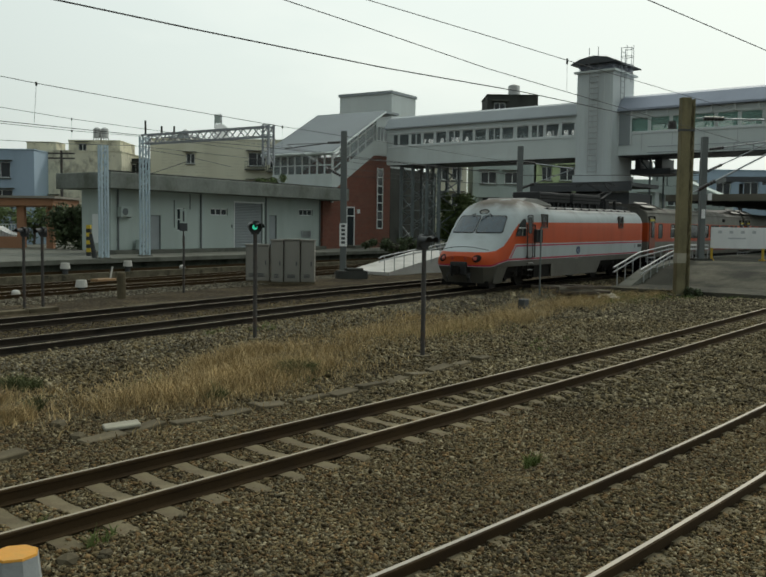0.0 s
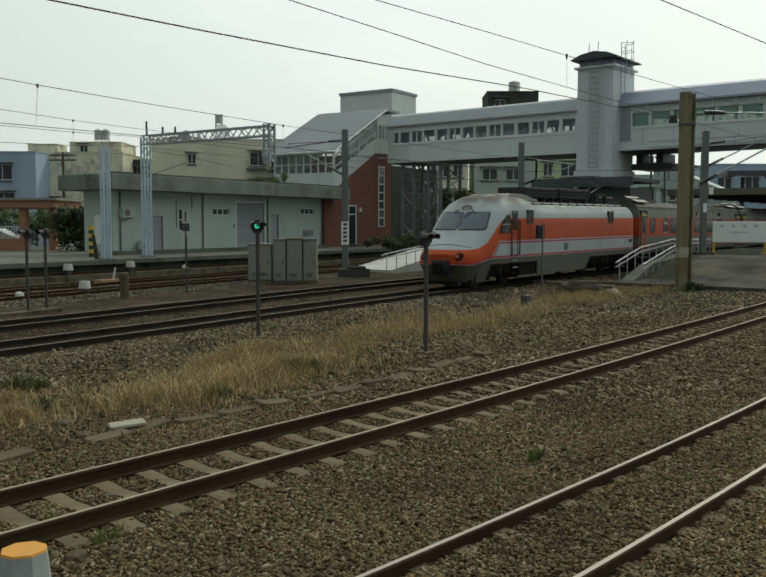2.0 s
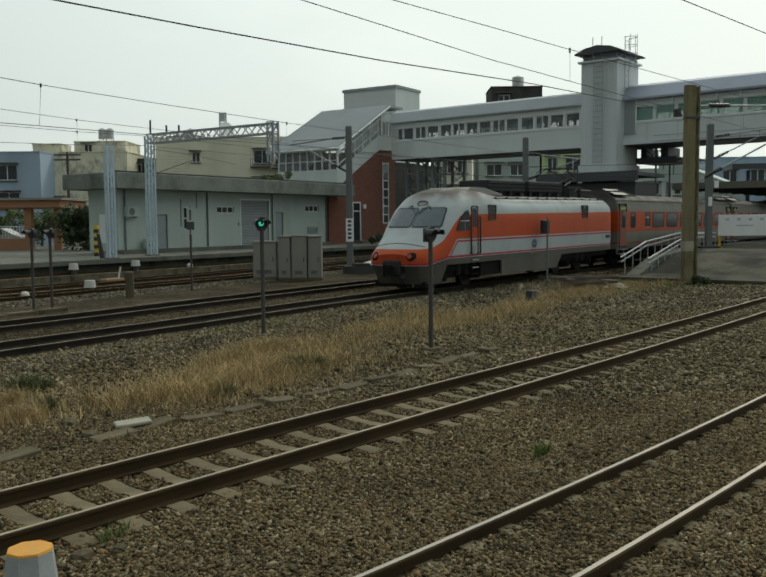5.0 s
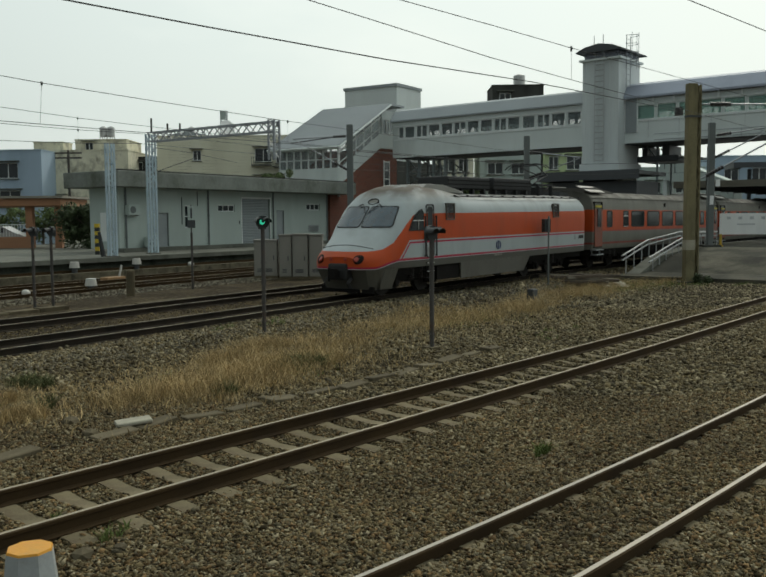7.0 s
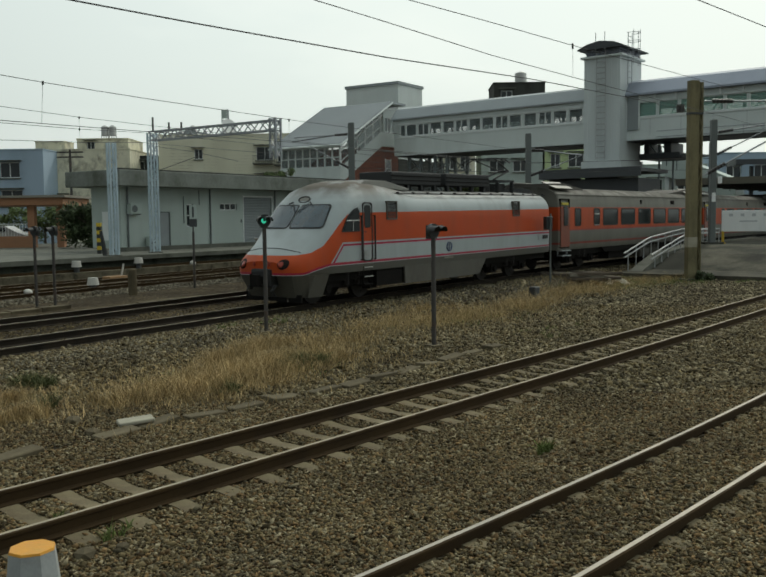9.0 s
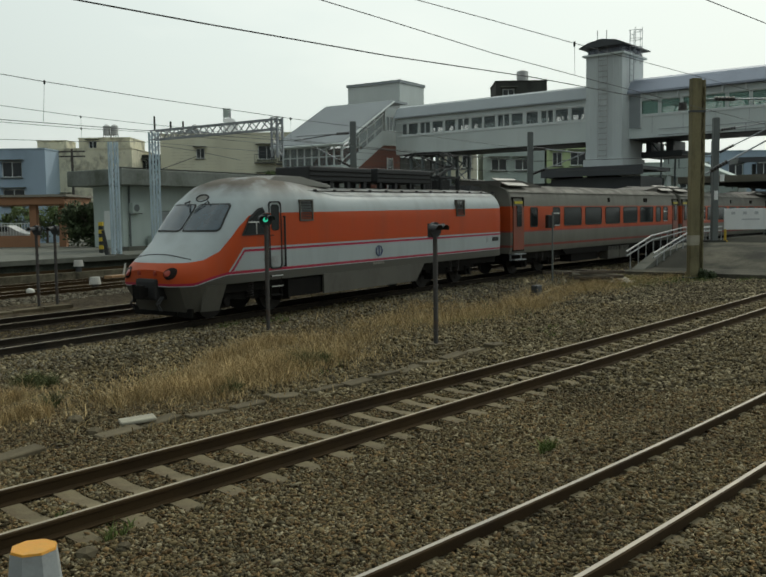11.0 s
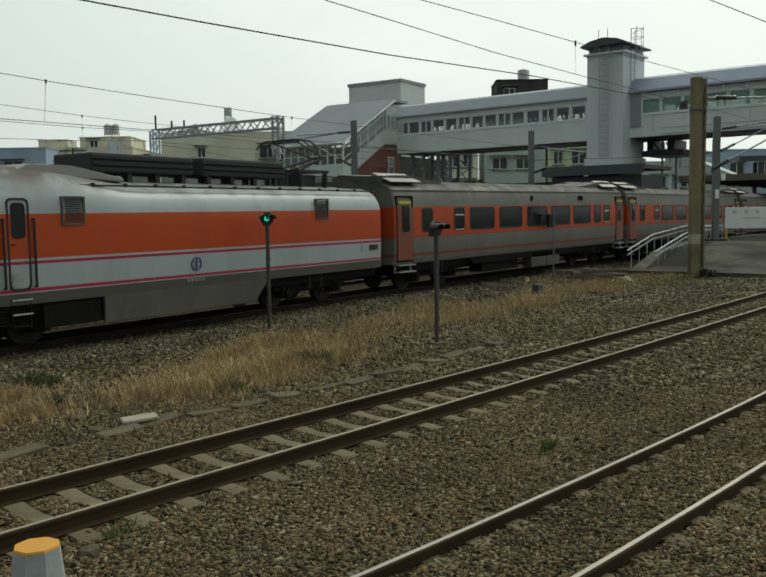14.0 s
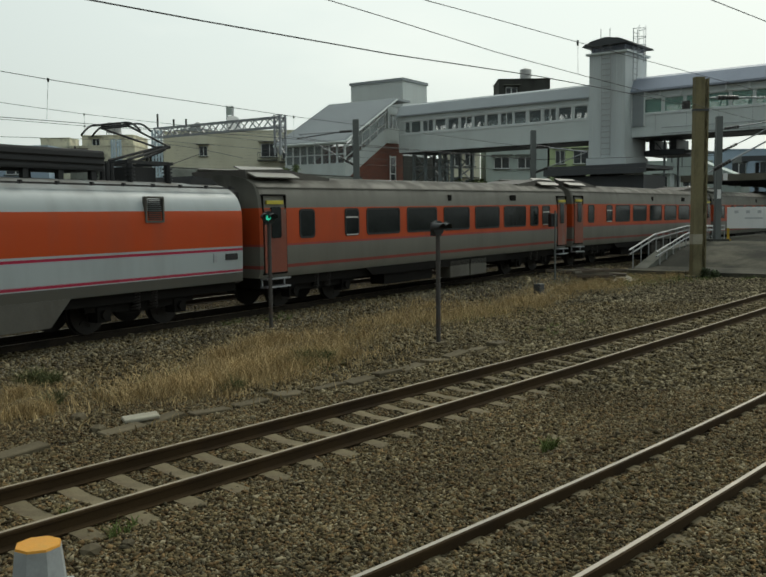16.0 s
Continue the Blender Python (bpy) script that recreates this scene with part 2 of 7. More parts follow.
def boxes(*dims):
    bm = bmesh.new()
    for d in dims:
        box(bm, *d)
    return bm


def bevelled(bm, w, seg=2):
    bmesh.ops.bevel(bm, geom=list(bm.edges), offset=w, segments=seg, affect="EDGES", profile=0.6)
    return bm


def rod(bm, a, b, r, n=8, r2=None):
    a, b = Vector(a), Vector(b)
    r2 = r if r2 is None else r2
    q = (b - a).to_track_quat("Z", "Y")
    ring = []
    for c, rad in ((a, r), (b, r2)):
        ring.append([bm.verts.new(c + q @ Vector((math.cos(2 * math.pi * i / n) * rad, math.sin(2 * math.pi * i / n) * rad, 0))) for i in range(n)])
    for i in range(n):
        bm.faces.new((ring[0][i], ring[0][(i + 1) % n], ring[1][(i + 1) % n], ring[1][i]))
    bm.faces.new(ring[0][::-1])
    bm.faces.new(ring[1])


def bar(bm, a, b, w, d):
    """A square bar from a to b, w wide and d deep."""
    a, b = Vector(a), Vector(b)
    q = (b - a).to_track_quat("Z", "Y")
    v = []
    for c in (a, b):
        v.append([bm.verts.new(c + q @ Vector((sx * w / 2, sy * d / 2, 0))) for sx, sy in ((-1, -1), (1, -1), (1, 1), (-1, 1))])
    for i in range(4):
        bm.faces.new((v[0][i], v[0][(i + 1) % 4], v[1][(i + 1) % 4], v[1][i]))
    bm.faces.new(v[0][::-1])
    bm.faces.new(v[1])


def prism(bm, outline, lo, hi, axis="y"):
    """Extrude an outline of (a, b) pairs between lo and hi along an axis."""
    put = {"x": lambda a, b, c: (c, a, b), "y": lambda a, b, c: (a, c, b), "z": lambda a, b, c: (a, b, c)}[axis]
    v0 = [bm.verts.new(put(a, b, lo)) for a, b in outline]
    v1 = [bm.verts.new(put(a, b, hi)) for a, b in outline]
    n = len(outline)
    bm.faces.new(v0[::-1])
    bm.faces.new(v1)
    for i in range(n):
        bm.faces.new((v0[i], v0[(i + 1) % n], v1[(i + 1) % n], v1[i]))


# ---- the lines of the tracks ----
class Line:
    """A centre line in plan: points at even steps, with position and heading at any distance s."""

    def __init__(self, s, x, y):
        self.s, self.x, self.y = s, x, y
        self.h = np.unwrap(np.arctan2(np.gradient(y), np.gradient(x)))

    def at(self, s):
        return np.interp(s, self.s, self.x), np.interp(s, self.s, self.y), np.interp(s, self.s, self.h)

    def side(self, s, d, z=0.0):
        x, y, h = self.at(s)
        return Vector((x + math.sin(h) * d, y - math.cos(h) * d, z))


def train_line():
    s = np.linspace(-40, 160, 801)
    q = np.clip(s, -14, 33) / 50
    k = np.where(s < 33, -0.0066 + 0.0107 * q + 0.0022 * q * q, 0.0)
    k = np.where(s < -14, -0.004, k)
    h = 1.0178 + (np.cumsum(k) - np.cumsum(k)[160]) * 0.25
    x, y = np.cumsum(np.cos(h)) * 0.25, np.cumsum(np.sin(h)) * 0.25
    return Line(s, x - x[160] - 7.254, y - y[160] + 17.254)


def quad_line(a, b, c, y0, y1):
    y = np.linspace(y0, y1, 400)
    x = a * y * y + b * y + c
    s = np.concatenate([[0], np.cumsum(np.hypot(np.diff(x), np.diff(y)))])
    return Line(s, x, y)


TZ = 0.13
T_LINE = train_line()


def rise(s):
    """Height by which the main tracks climb along their length."""
    return 0.008 * float(np.clip(s - 4, 0, 22))


# ---- ground ----
A_LINE = quad_line(-0.0017, 0.8445, -9.52, -12, 90)
B_LINE = quad_line(-0.0071, 0.9985, -5.15, -6, 60)
F_LINE = quad_line(0.0, 0.57, -30.6, 15, 110)
GU, GV = np.array([0.58, 0.815]), np.array([0.815, -0.58])   # along and across the tracks


def near_line(line, x, y, s0, s1, step=1.0):
    """Signed distance from a line: plus on the camera's side."""
    ss = np.arange(s0, s1, step)
    px, py, h = line.at(ss)
    d2 = (x[:, None] - px) ** 2 + (y[:, None] - py) ** 2
    i = d2.argmin(1)
    return (x - px[i]) * np.sin(h[i]) - (y - py[i]) * np.cos(h[i])


def line_pos(line, x, y, s0, s1):
    """Distance along a line of the point nearest to each spot."""
    coarse = np.arange(s0, s1, 1.0)
    cx, cy, h = line.at(coarse)
    i = ((x[:, None] - cx) ** 2 + (y[:, None] - cy) ** 2).argmin(1)
    return coarse[i] + (x - cx[i]) * np.cos(h[i]) + (y - cy[i]) * np.sin(h[i])


def lumps(x, y):
    return 0.5 * np.sin(x * 1.7 + 1.3 * np.sin(y * 0.9)) * np.sin(y * 1.45 + 0.7 * np.sin(x * 1.1)) + 0.5 * np.sin(x * 0.53 + y * 0.37)


def ground_height(x, y):
    """Height of the yard: ballast beds under the tracks, a low bank beside the main track, rough earth between."""
    z = -0.2 + 0.035 * lumps(x, y)
    dt = near_line(T_LINE, x, y, -38, 130)
    climb = 0.008 * np.clip(line_pos(T_LINE, x, y, -38, 130) - 4, 0, 22)
    bed = np.clip((2.6 - np.abs(dt + 1.7) * 0.62) / 0.75, 0, 1)
    bed = bed * bed * (3 - 2 * bed)
    z = z * (1 - bed) + (TZ - 0.165 + climb) * bed
    for line, s0, s1 in ((A_LINE, 0, 110), (B_LINE, 0, 60), (F_LINE, 0, 105)):
        d = np.abs(near_line(line, x, y, s0, s1))
        k = np.clip((1.9 - d) / 0.6, 0, 1)
        z = z * (1 - k) + (-0.115 if line is B_LINE else -0.178 if line is A_LINE else -0.158) * k
    return z


def make_ground():
    u = np.concatenate([[-2600, -900, -300, -100, -50, -30], np.arange(-20, 60, 0.3), np.arange(60, 110, 1.5), [125, 160, 250, 500, 1200, 4200]])
    v = np.concatenate([[-2800, -900, -300, -120, -60, -45], np.arange(-38, -12, 0.5), np.arange(-12, 16, 0.22), [17, 20, 30, 60, 200, 700, 2500]])
    uu, vv = np.meshgrid(u, v, indexing="ij")
    x, y = (uu * GU[0] + vv * GV[0]).ravel(), (uu * GU[1] + vv * GV[1]).ravel()
    z = np.full(x.shape, -0.2)
    near = (np.abs(x) < 60) & (y > -20) & (y < 120)
    xs, ys = x[near], y[near]
    z[near] = np.concatenate([ground_height(xs[i:i + 4000], ys[i:i + 4000]) for i in range(0, len(xs), 4000)])
    nv = len(v)
    i, j = np.meshgrid(np.arange(len(u) - 1), np.arange(nv - 1), indexing="ij")
    a = (i * nv + j).ravel()
    faces = np.stack([a, a + 1, a + nv + 1, a + nv], 1)
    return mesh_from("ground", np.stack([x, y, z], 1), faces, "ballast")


def mesh_from(name, verts, faces, material):
    """One mesh from arrays of corners and of faces with equal corner counts."""
    me = bpy.data.meshes.new(name)
    k = faces.shape[1]
    me.vertices.add(len(verts))
    me.vertices.foreach_set("co", verts.astype(np.float32).ravel())
    me.loops.add(faces.size)
    me.loops.foreach_set("vertex_index", faces.astype(np.int32).ravel())
    me.polygons.add(len(faces))
    me.polygons.foreach_set("loop_start", (np.arange(len(faces)) * k).astype(np.int32))
    me.update(calc_edges=True)
    me.validate()
    me.materials.append(M[material])
    return new(name, me)


ground = tagged(make_ground(), "grey-brown ballast and dry earth of a rail yard", "ground", kind="structure")


# ---- tracks ----
RAIL = [(-0.062, 0), (0.062, 0), (0.062, 0.012), (0.012, 0.03), (0.012, 0.105), (0.034, 0.118), (0.034, 0.143), (0.021, 0.153), (-0.021, 0.153), (-0.034, 0.143), (-0.034, 0.118), (-0.012, 0.105), (-0.012, 0.03), (-0.062, 0.012)]


def rail_mesh(line, d, z, s0, s1, step=1.0, climbs=False):
    bm = bmesh.new()
    prev = None
    n = max(2, int((s1 - s0) / step))
    for i in range(n + 1):
        s = s0 + (s1 - s0) * i / n
        c, h = line.side(s, d, z + (rise(s) if climbs else 0)), line.at(s)[2]
        ring = [bm.verts.new((c.x + math.sin(h) * a, c.y - math.cos(h) * a, c.z + b - 0.153)) for a, b in RAIL]
        if prev:
            for j in range(len(RAIL)):
                f = bm.faces.new((prev[j], prev[(j + 1) % len(RAIL)], ring[(j + 1) % len(RAIL)], ring[j]))
                f.material_index = 1 if j == 7 else 0
        prev = ring
    return bm


def track(line, s0, s1, z, pitch, label, top="rail_top", side="rail_side", tie="sleeper", deep=0.15, climbs=False):
    t = thing("railway_track", Matrix.Identity(4), label, "railway track", kind="structure")
    for d in (-0.5335 - 0.03, 0.5335 + 0.03):
        part("rail", rail_mesh(line, d, z, s0, s1, climbs=climbs), [side, top], t)
    # the sleepers dip a little in the middle and slope off at their ends
    bm = bmesh.new()
    prism(bm, [(-0.93, -0.2), (0.93, -0.2), (0.93, -0.04), (0.87, -0.012), (0.66, 0.0), (0.46, 0.0), (0.25, -0.025), (-0.25, -0.025), (-0.46, 0.0), (-0.66, 0.0), (-0.87, -0.012), (-0.93, -0.04)], -0.098, 0.098, "x")
    base = part("sleeper", bm, tie, t)
    n = int((s1 - s0) / pitch)
    for i in range(n):
        s = s0 + (i + 0.5) * pitch
        x, y, h = line.at(s)
        ob = base if i == 0 else new("sleeper", base.data)
        ob.parent = t
        ob.matrix_basis = Matrix.Translation((x, y, z - deep + (rise(s) if climbs else 0))) @ Matrix.Rotation(h, 4, "Z")
    return t


track(A_LINE, 8, 110, 0, 0.53, "rusty plain track with concrete sleepers in ballast")
track(B_LINE, 3, 60, 0, 0.53, "curved track with bright worn rail heads", "rail_top_bright", deep=0.1)
track(T_LINE, -35, 120, TZ, 0.6, "dark main track the train runs on, with shade put into its colour", side="rail_dark", tie="sleeper_dark", climbs=True)


def offset_line(line, d):
    h = line.h
    return Line(line.s, line.x + np.sin(h) * d, line.y - np.cos(h) * d)


S_LINE = offset_line(T_LINE, -3.45)
track(S_LINE, -30, 110, TZ, 0.6, "dark second track beside the main track, with shade put into its colour", side="rail_dark", tie="sleeper_dark", climbs=True)
track(F_LINE, 5, 100, 0, 0.6, "rusty siding along the far platform")
track(offset_line(F_LINE, -3.1), 5, 100, 0, 0.6, "second rusty siding by the platform wall")

# ---- buildings beyond the tracks ----
UH = math.degrees(math.atan2(0.845, 0.535))
M["grey_door"] = mat("grey_painted_door", (0.3, 0.33, 0.34), 0.55, vary=0.08, scale=1.5, fine=25, bump=0.05)
M["pipe_grey"] = mat("dark_downpipe", (0.14, 0.16, 0.16), 0.6, vary=0.1)
M["white_frame"] = mat("white_aluminium", (0.74, 0.77, 0.76), 0.45, vary=0.05, scale=2, fine=20, bump=0.02)
M["blue_steel"] = mat("pale_blue_grey_paint", (0.46, 0.56, 0.62), 0.5, vary=0.1, scale=1.5, fine=30, bump=0.05, stain=(0.4, 0.48, 0.53), streak=3)
M["cream"] = mat("weathered_cream_plaster", (0.72, 0.69, 0.53), 0.85, vary=0.15, scale=1.1, fine=12, bump=0.2, stain=(0.3, 0.28, 0.21), streak=1.5)
M["cream_b"] = mat("cream_cladding", (0.74, 0.72, 0.57), 0.75, vary=0.07, scale=0.3, fine=10, bump=0.1, stain=(0.66, 0.64, 0.5), streak=4)
M["blue_wall"] = mat("pale_blue_plaster", (0.36, 0.46, 0.56), 0.8, vary=0.06, scale=0.3, fine=10, bump=0.1, stain=(0.31, 0.4, 0.49), streak=3)
M["green_wall"] = mat("pale_green_plaster", (0.5, 0.6, 0.33), 0.8, vary=0.08, scale=0.3, fine=10)
M["dark_void"] = mat("dark_interior", (0.02, 0.021, 0.022), 0.8, vary=0.2)
M["far_glass"] = mat("dark_window_glass", (0.03, 0.036, 0.04), 0.12, vary=0.2, scale=1, fine=5, bump=0)
M["terracotta"] = mat("orange_tile_facing", (0.34, 0.17, 0.09), 0.75, vary=0.12, scale=1, fine=20)
M["tank_steel"] = mat("stainless_tank", (0.5, 0.5, 0.49), 0.35, metal=0.7, vary=0.15, scale=3, fine=20)
M["green_glass"] = glass("greenish_glazing", (0.3, 0.52, 0.44), 0.06, 0.45)
M["clear_glass"] = glass("dusty_glazing", (0.2, 0.24, 0.25), 0.05, 0.3)
M["lift_white"] = mat("pale_ribbed_panel", (0.6, 0.645, 0.645), 0.55, vary=0.08, scale=0.8, fine=20, bump=0.05, stain=(0.53, 0.57, 0.57), streak=5)
M["mauve_roof"] = mat("blue_grey_roof_sheet", (0.33, 0.36, 0.43), 0.42, metal=0.3, vary=0.08, scale=0.5, fine=20, bump=0.03, stain=(0.29, 0.32, 0.38), streak=1)
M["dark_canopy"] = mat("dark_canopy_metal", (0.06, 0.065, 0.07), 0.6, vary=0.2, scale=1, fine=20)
M["beige_fascia"] = mat("beige_fascia", (0.25, 0.23, 0.19), 0.7, vary=0.12, scale=0.8, fine=20)


def brick_material():
    m = bpy.data.materials.new("red_brickwork")
    m.use_nodes = True
    n, l = m.node_tree.nodes, m.node_tree.links
    b = n["Principled BSDF"]
    tc = n.new("ShaderNodeTexCoord")
    mp = n.new("ShaderNodeMapping")
    mp.inputs["Rotation"].default_value = (radians(90), 0, 0)
    l.new(tc.outputs["Object"], mp.inputs["Vector"])
    br = n.new("ShaderNodeTexBrick")
    br.inputs["Color1"].default_value, br.inputs["Color2"].default_value = (0.24, 0.075, 0.045, 1), (0.17, 0.055, 0.035, 1)
    br.inputs["Mortar"].default_value = (0.2, 0.15, 0.12, 1)
    br.inputs["Scale"].default_value, br.inputs["Mortar Size"].default_value = 1.0, 0.006
    br.inputs["Brick Width"].default_value, br.inputs["Row Height"].default_value = 0.23, 0.075
    l.new(mp.outputs[0], br.inputs["Vector"])
    l.new(br.outputs["Color"], b.inputs["Base Color"])
    b.inputs["Roughness"].default_value = 0.85
    bp = n.new("ShaderNodeBump")
    bp.inputs["Strength"].default_value, bp.inputs["Distance"].default_value = 0.4, 0.01
    l.new(br.outputs["Fac"], bp.inputs["Height"])
    bp.invert = True
    l.new(bp.outputs[0], b.inputs["Normal"])
    return m


M["brickwork"] = brick_material()


def holed_wall(x0, x1, z0, z1, y0, y1, holes):
    """A wall along x from y0 to y1, with rectangular openings (xa, za, xb, zb)."""
    bm = bmesh.new()
    xs = sorted({x0, x1, *[h[0] for h in holes], *[h[2] for h in holes]})
    for a, b in zip(xs, xs[1:]):
        cuts = sorted((h[1], h[3]) for h in holes if h[0] <= a + 1e-6 and h[2] >= b - 1e-6)
        z = z0
        for lo, hi in cuts:
            if lo > z + 1e-6:
                box(bm, a, y0, z, b, y1, lo)
            z = max(z, hi)
        if z < z1 - 1e-6:
            box(bm, a, y0, z, b, y1, z1)
    bmesh.ops.remove_doubles(bm, verts=bm.verts, dist=1e-4)
    return bm


def window_in(parent, x0, z0, x1, z1, y, cols=2, rows=1, frame_m="white_frame", pane_m="far_glass", w=0.05, depth=0.08):
    """A framed window in an opening: the frame with its bars, and the panes."""
    bm = bmesh.new()
    box(bm, x0, y, z0, x1, y + depth, z0 + w)
    box(bm, x0, y, z1 - w, x1, y + depth, z1)
    for i in range(cols + 1):
        x = x0 + (x1 - x0 - w) * i / cols
        box(bm, x, y + 0.004, z0 + w, x + w, y + depth - 0.004, z1 - w)
    for j in range(1, rows):
        z = z0 + (z1 - z0) * j / rows
        box(bm, x0 + w, y + 0.008, z - w / 2, x1 - w, y + depth - 0.008, z + w / 2)
    f = part("window", bm, frame_m, parent)
    for i in range(cols):
        xa, xb = x0 + w + (x1 - x0 - w) * i / cols, x0 + (x1 - x0 - w) * (i + 1) / cols
        part("pane", boxes((xa, y + depth * 0.4, z0 + w, xb, y + depth * 0.6, z1 - w)), pane_m, f)
    return f


# far platform
M["slab_dark"] = mat("dusty_ballast_ledge", (0.13, 0.115, 0.08), 0.95, vary=0.5, scale=2.5, fine=18, stain=(0.05, 0.045, 0.032), bump=0.8, spec=0.1)
plat = thing("platform_far", pose(-16.2, 36.9, 0, 0, 0, UH), "grey concrete platform with a dark soiled edge wall", "platform", kind="structure")
part("platform_top", boxes((-45, 0.0, 0.6, 75, 26, 0.8)), "concrete", plat)
part("edge_wall", boxes((-45, 0.25, -0.5, 75, 0.6, 0.596)), "mossy_concrete", plat)
part("foot_ledge", boxes((-45, -0.66, -0.5, 75, 0.247, 0.2)), "slab_dark", plat)
part("kerb_rail", boxes((-45, -0.3, 0.2, 75, -0.22, 0.32)), "rail_side", plat)
bm = bmesh.new()
for k in range(75):
    box(bm, -45 + k * 1.6, 0.05, 0.804, -43.42 + k * 1.6, 0.5, 0.812)
part("edge_strip", bm, "concrete", plat)

# equipment house on the platform
house = thing("equipment_house", pose(-13.0, 51.5, 0, 0, 0, UH), "single-storey white plastered railway house with a deep flat concrete roof", "building")
holes = [(-0.82, 1.02, -0.04, 2.99), (1.28, 2.1, 1.84, 3.44), (4.12, 3.08, 5.65, 3.5), (6.3, 1.02, 9.08, 3.92), (9.76, 1.02, 10.57, 3.17), (13.07, 3.21, 14.63, 3.66)]
part("front_wall", holed_wall(-3.7, 15.5, 0.8, 4.45, 0, 0.22, holes), "white_wall", house)
part("rear_wall", boxes((-3.7, 0.223, 0.98, -3.5, 2.4, 4.45), (15.3, 0.223, 0.98, 15.5, 2.4, 4.45), (-3.5, 2.2, 0.98, 15.3, 2.4, 4.45)), "white_wall", house)
part("roof", bevelled(boxes((-4.8, -1.3, 4.36, 17.4, 3.2, 5.22)), 0.03, 1), "roof_concrete", house)
part("roof_kerb", boxes((-4.75, -1.25, 5.225, 17.35, -1.0, 5.3)), "dark_concrete", house)
for x0, x1, zt in ((-0.82, -0.04, 2.99), (9.76, 10.57, 3.17)):
    d = part("door", boxes((x0 + 0.05, 0.08, 1.0, x1 - 0.05, 0.13, zt - 0.05)), "grey_door", house, "grey steel door")
    part("door_frame", boxes((x0, 0.04, 1.0, x0 + 0.05, 0.16, zt), (x1 - 0.05, 0.04, 1.0, x1, 0.16, zt), (x0 + 0.05, 0.04, zt - 0.05, x1 - 0.05, 0.16, zt)), "pipe_grey", d)
    part("handle", boxes((x1 - 0.16, 0.04, 1.95, x1 - 0.1, 0.08, 2.1)), "steel", d)
bm = bmesh.new()
for k in range(28):
    z = 1.0 + k * 0.104
    prism(bm, [(0.12, z), (0.085, z + 0.052), (0.12, z + 0.104), (0.15, z + 0.052)], 6.34, 9.04, "x")
bmesh.ops.remove_doubles(bm, verts=bm.verts, dist=2e-3)
shutter = part("roller_shutter", bm, "grey_door", house, "grey ribbed roller shutter")
part("guide_rail", boxes((6.22, -0.02, 1.0, 6.3, 0.02, 3.98), (9.08, -0.02, 1.0, 9.16, 0.02, 3.98), (6.22, -0.03, 3.92, 9.16, 0.03, 4.02)), "white_frame", shutter)
window_in(house, 1.28, 2.1, 1.84, 3.44, 0.08, 1, 2)
window_in(house, 4.12, 3.08, 5.65, 3.5, 0.08, 3, 1)
window_in(house, 13.07, 3.21, 14.63, 3.66, 0.08, 3, 1)
part("side_window", boxes((-3.73, 0.9, 1.4, -3.7, 1.5, 3.0)), "white_frame", house)
for x in (-3.25, 3.2, 9.36, 15.42):
    bm = bmesh.new()
    rod(bm, (x, -0.07, 1.0), (x, -0.07, 4.36), 0.05, 8)
    for z in (1.6, 2.8, 3.9):
        box(bm, x - 0.07, -0.1, z, x + 0.07, 0.0, z + 0.04)
    part("downpipe", bm, "pipe_grey", house)
lv = part("louvre", boxes((13.27, -0.06, 1.72, 14.39, -0.01, 1.76), (13.27, -0.06, 2.09, 14.39, -0.01, 2.13), (13.27, -0.06, 1.76, 13.32, -0.01, 2.09), (14.34, -0.06, 1.76, 14.39, -0.01, 2.09)), "steel", house)
for k in range(4):
    part("slat", boxes((13.32, -0.05, 1.78 + 0.08 * k, 14.34, -0.02, 1.82 + 0.08 * k)), "steel", lv)
for cd in ((1.0, -0.04, 2.3, 1.04, 0, 3.9), (6.0, -0.05, 2.3, 6.06, 0, 2.5), (2.3, -0.04, 3.4, 2.33, 0, 4.3)):
    part("conduit", boxes(cd), "pipe_grey", house)
part("plinth", boxes((-3.8, -0.5, 0.79, 15.7, -0.003, 1.02)), "concrete", house)
ac = thing("air_conditioner", Matrix.Translation((-13.0, 51.5, 0)) @ pose(0, 0, 0, 0, 0, UH) @ pose(-2.9, -0.22, 2.86), "small grey outdoor air-conditioning unit on the house wall", "air conditioner")
part("casing", bevelled(boxes((-0.4, -0.16, 0, 0.4, 0.16, 0.56)), 0.02, 1), "white_wall", ac)
bm = bmesh.new()
rod(bm, (-0.12, -0.165, 0.28), (-0.12, -0.18, 0.28), 0.2, 16)
part("fan_grille", bm, "pipe_grey", ac)
for xb in (-0.35, 0.3):
    part("bracket", boxes((xb, -0.15, -0.05, xb + 0.05, 0.22, -0.002)), "steel", ac)
ac2 = copy_thing(ac, Matrix.Translation((-13.0, 51.5, 0)) @ pose(0, 0, 0, 0, 0, UH) @ pose(-1.75, -0.35, 1.05))
tagged(ac2, "small dark fan unit standing by the house wall")

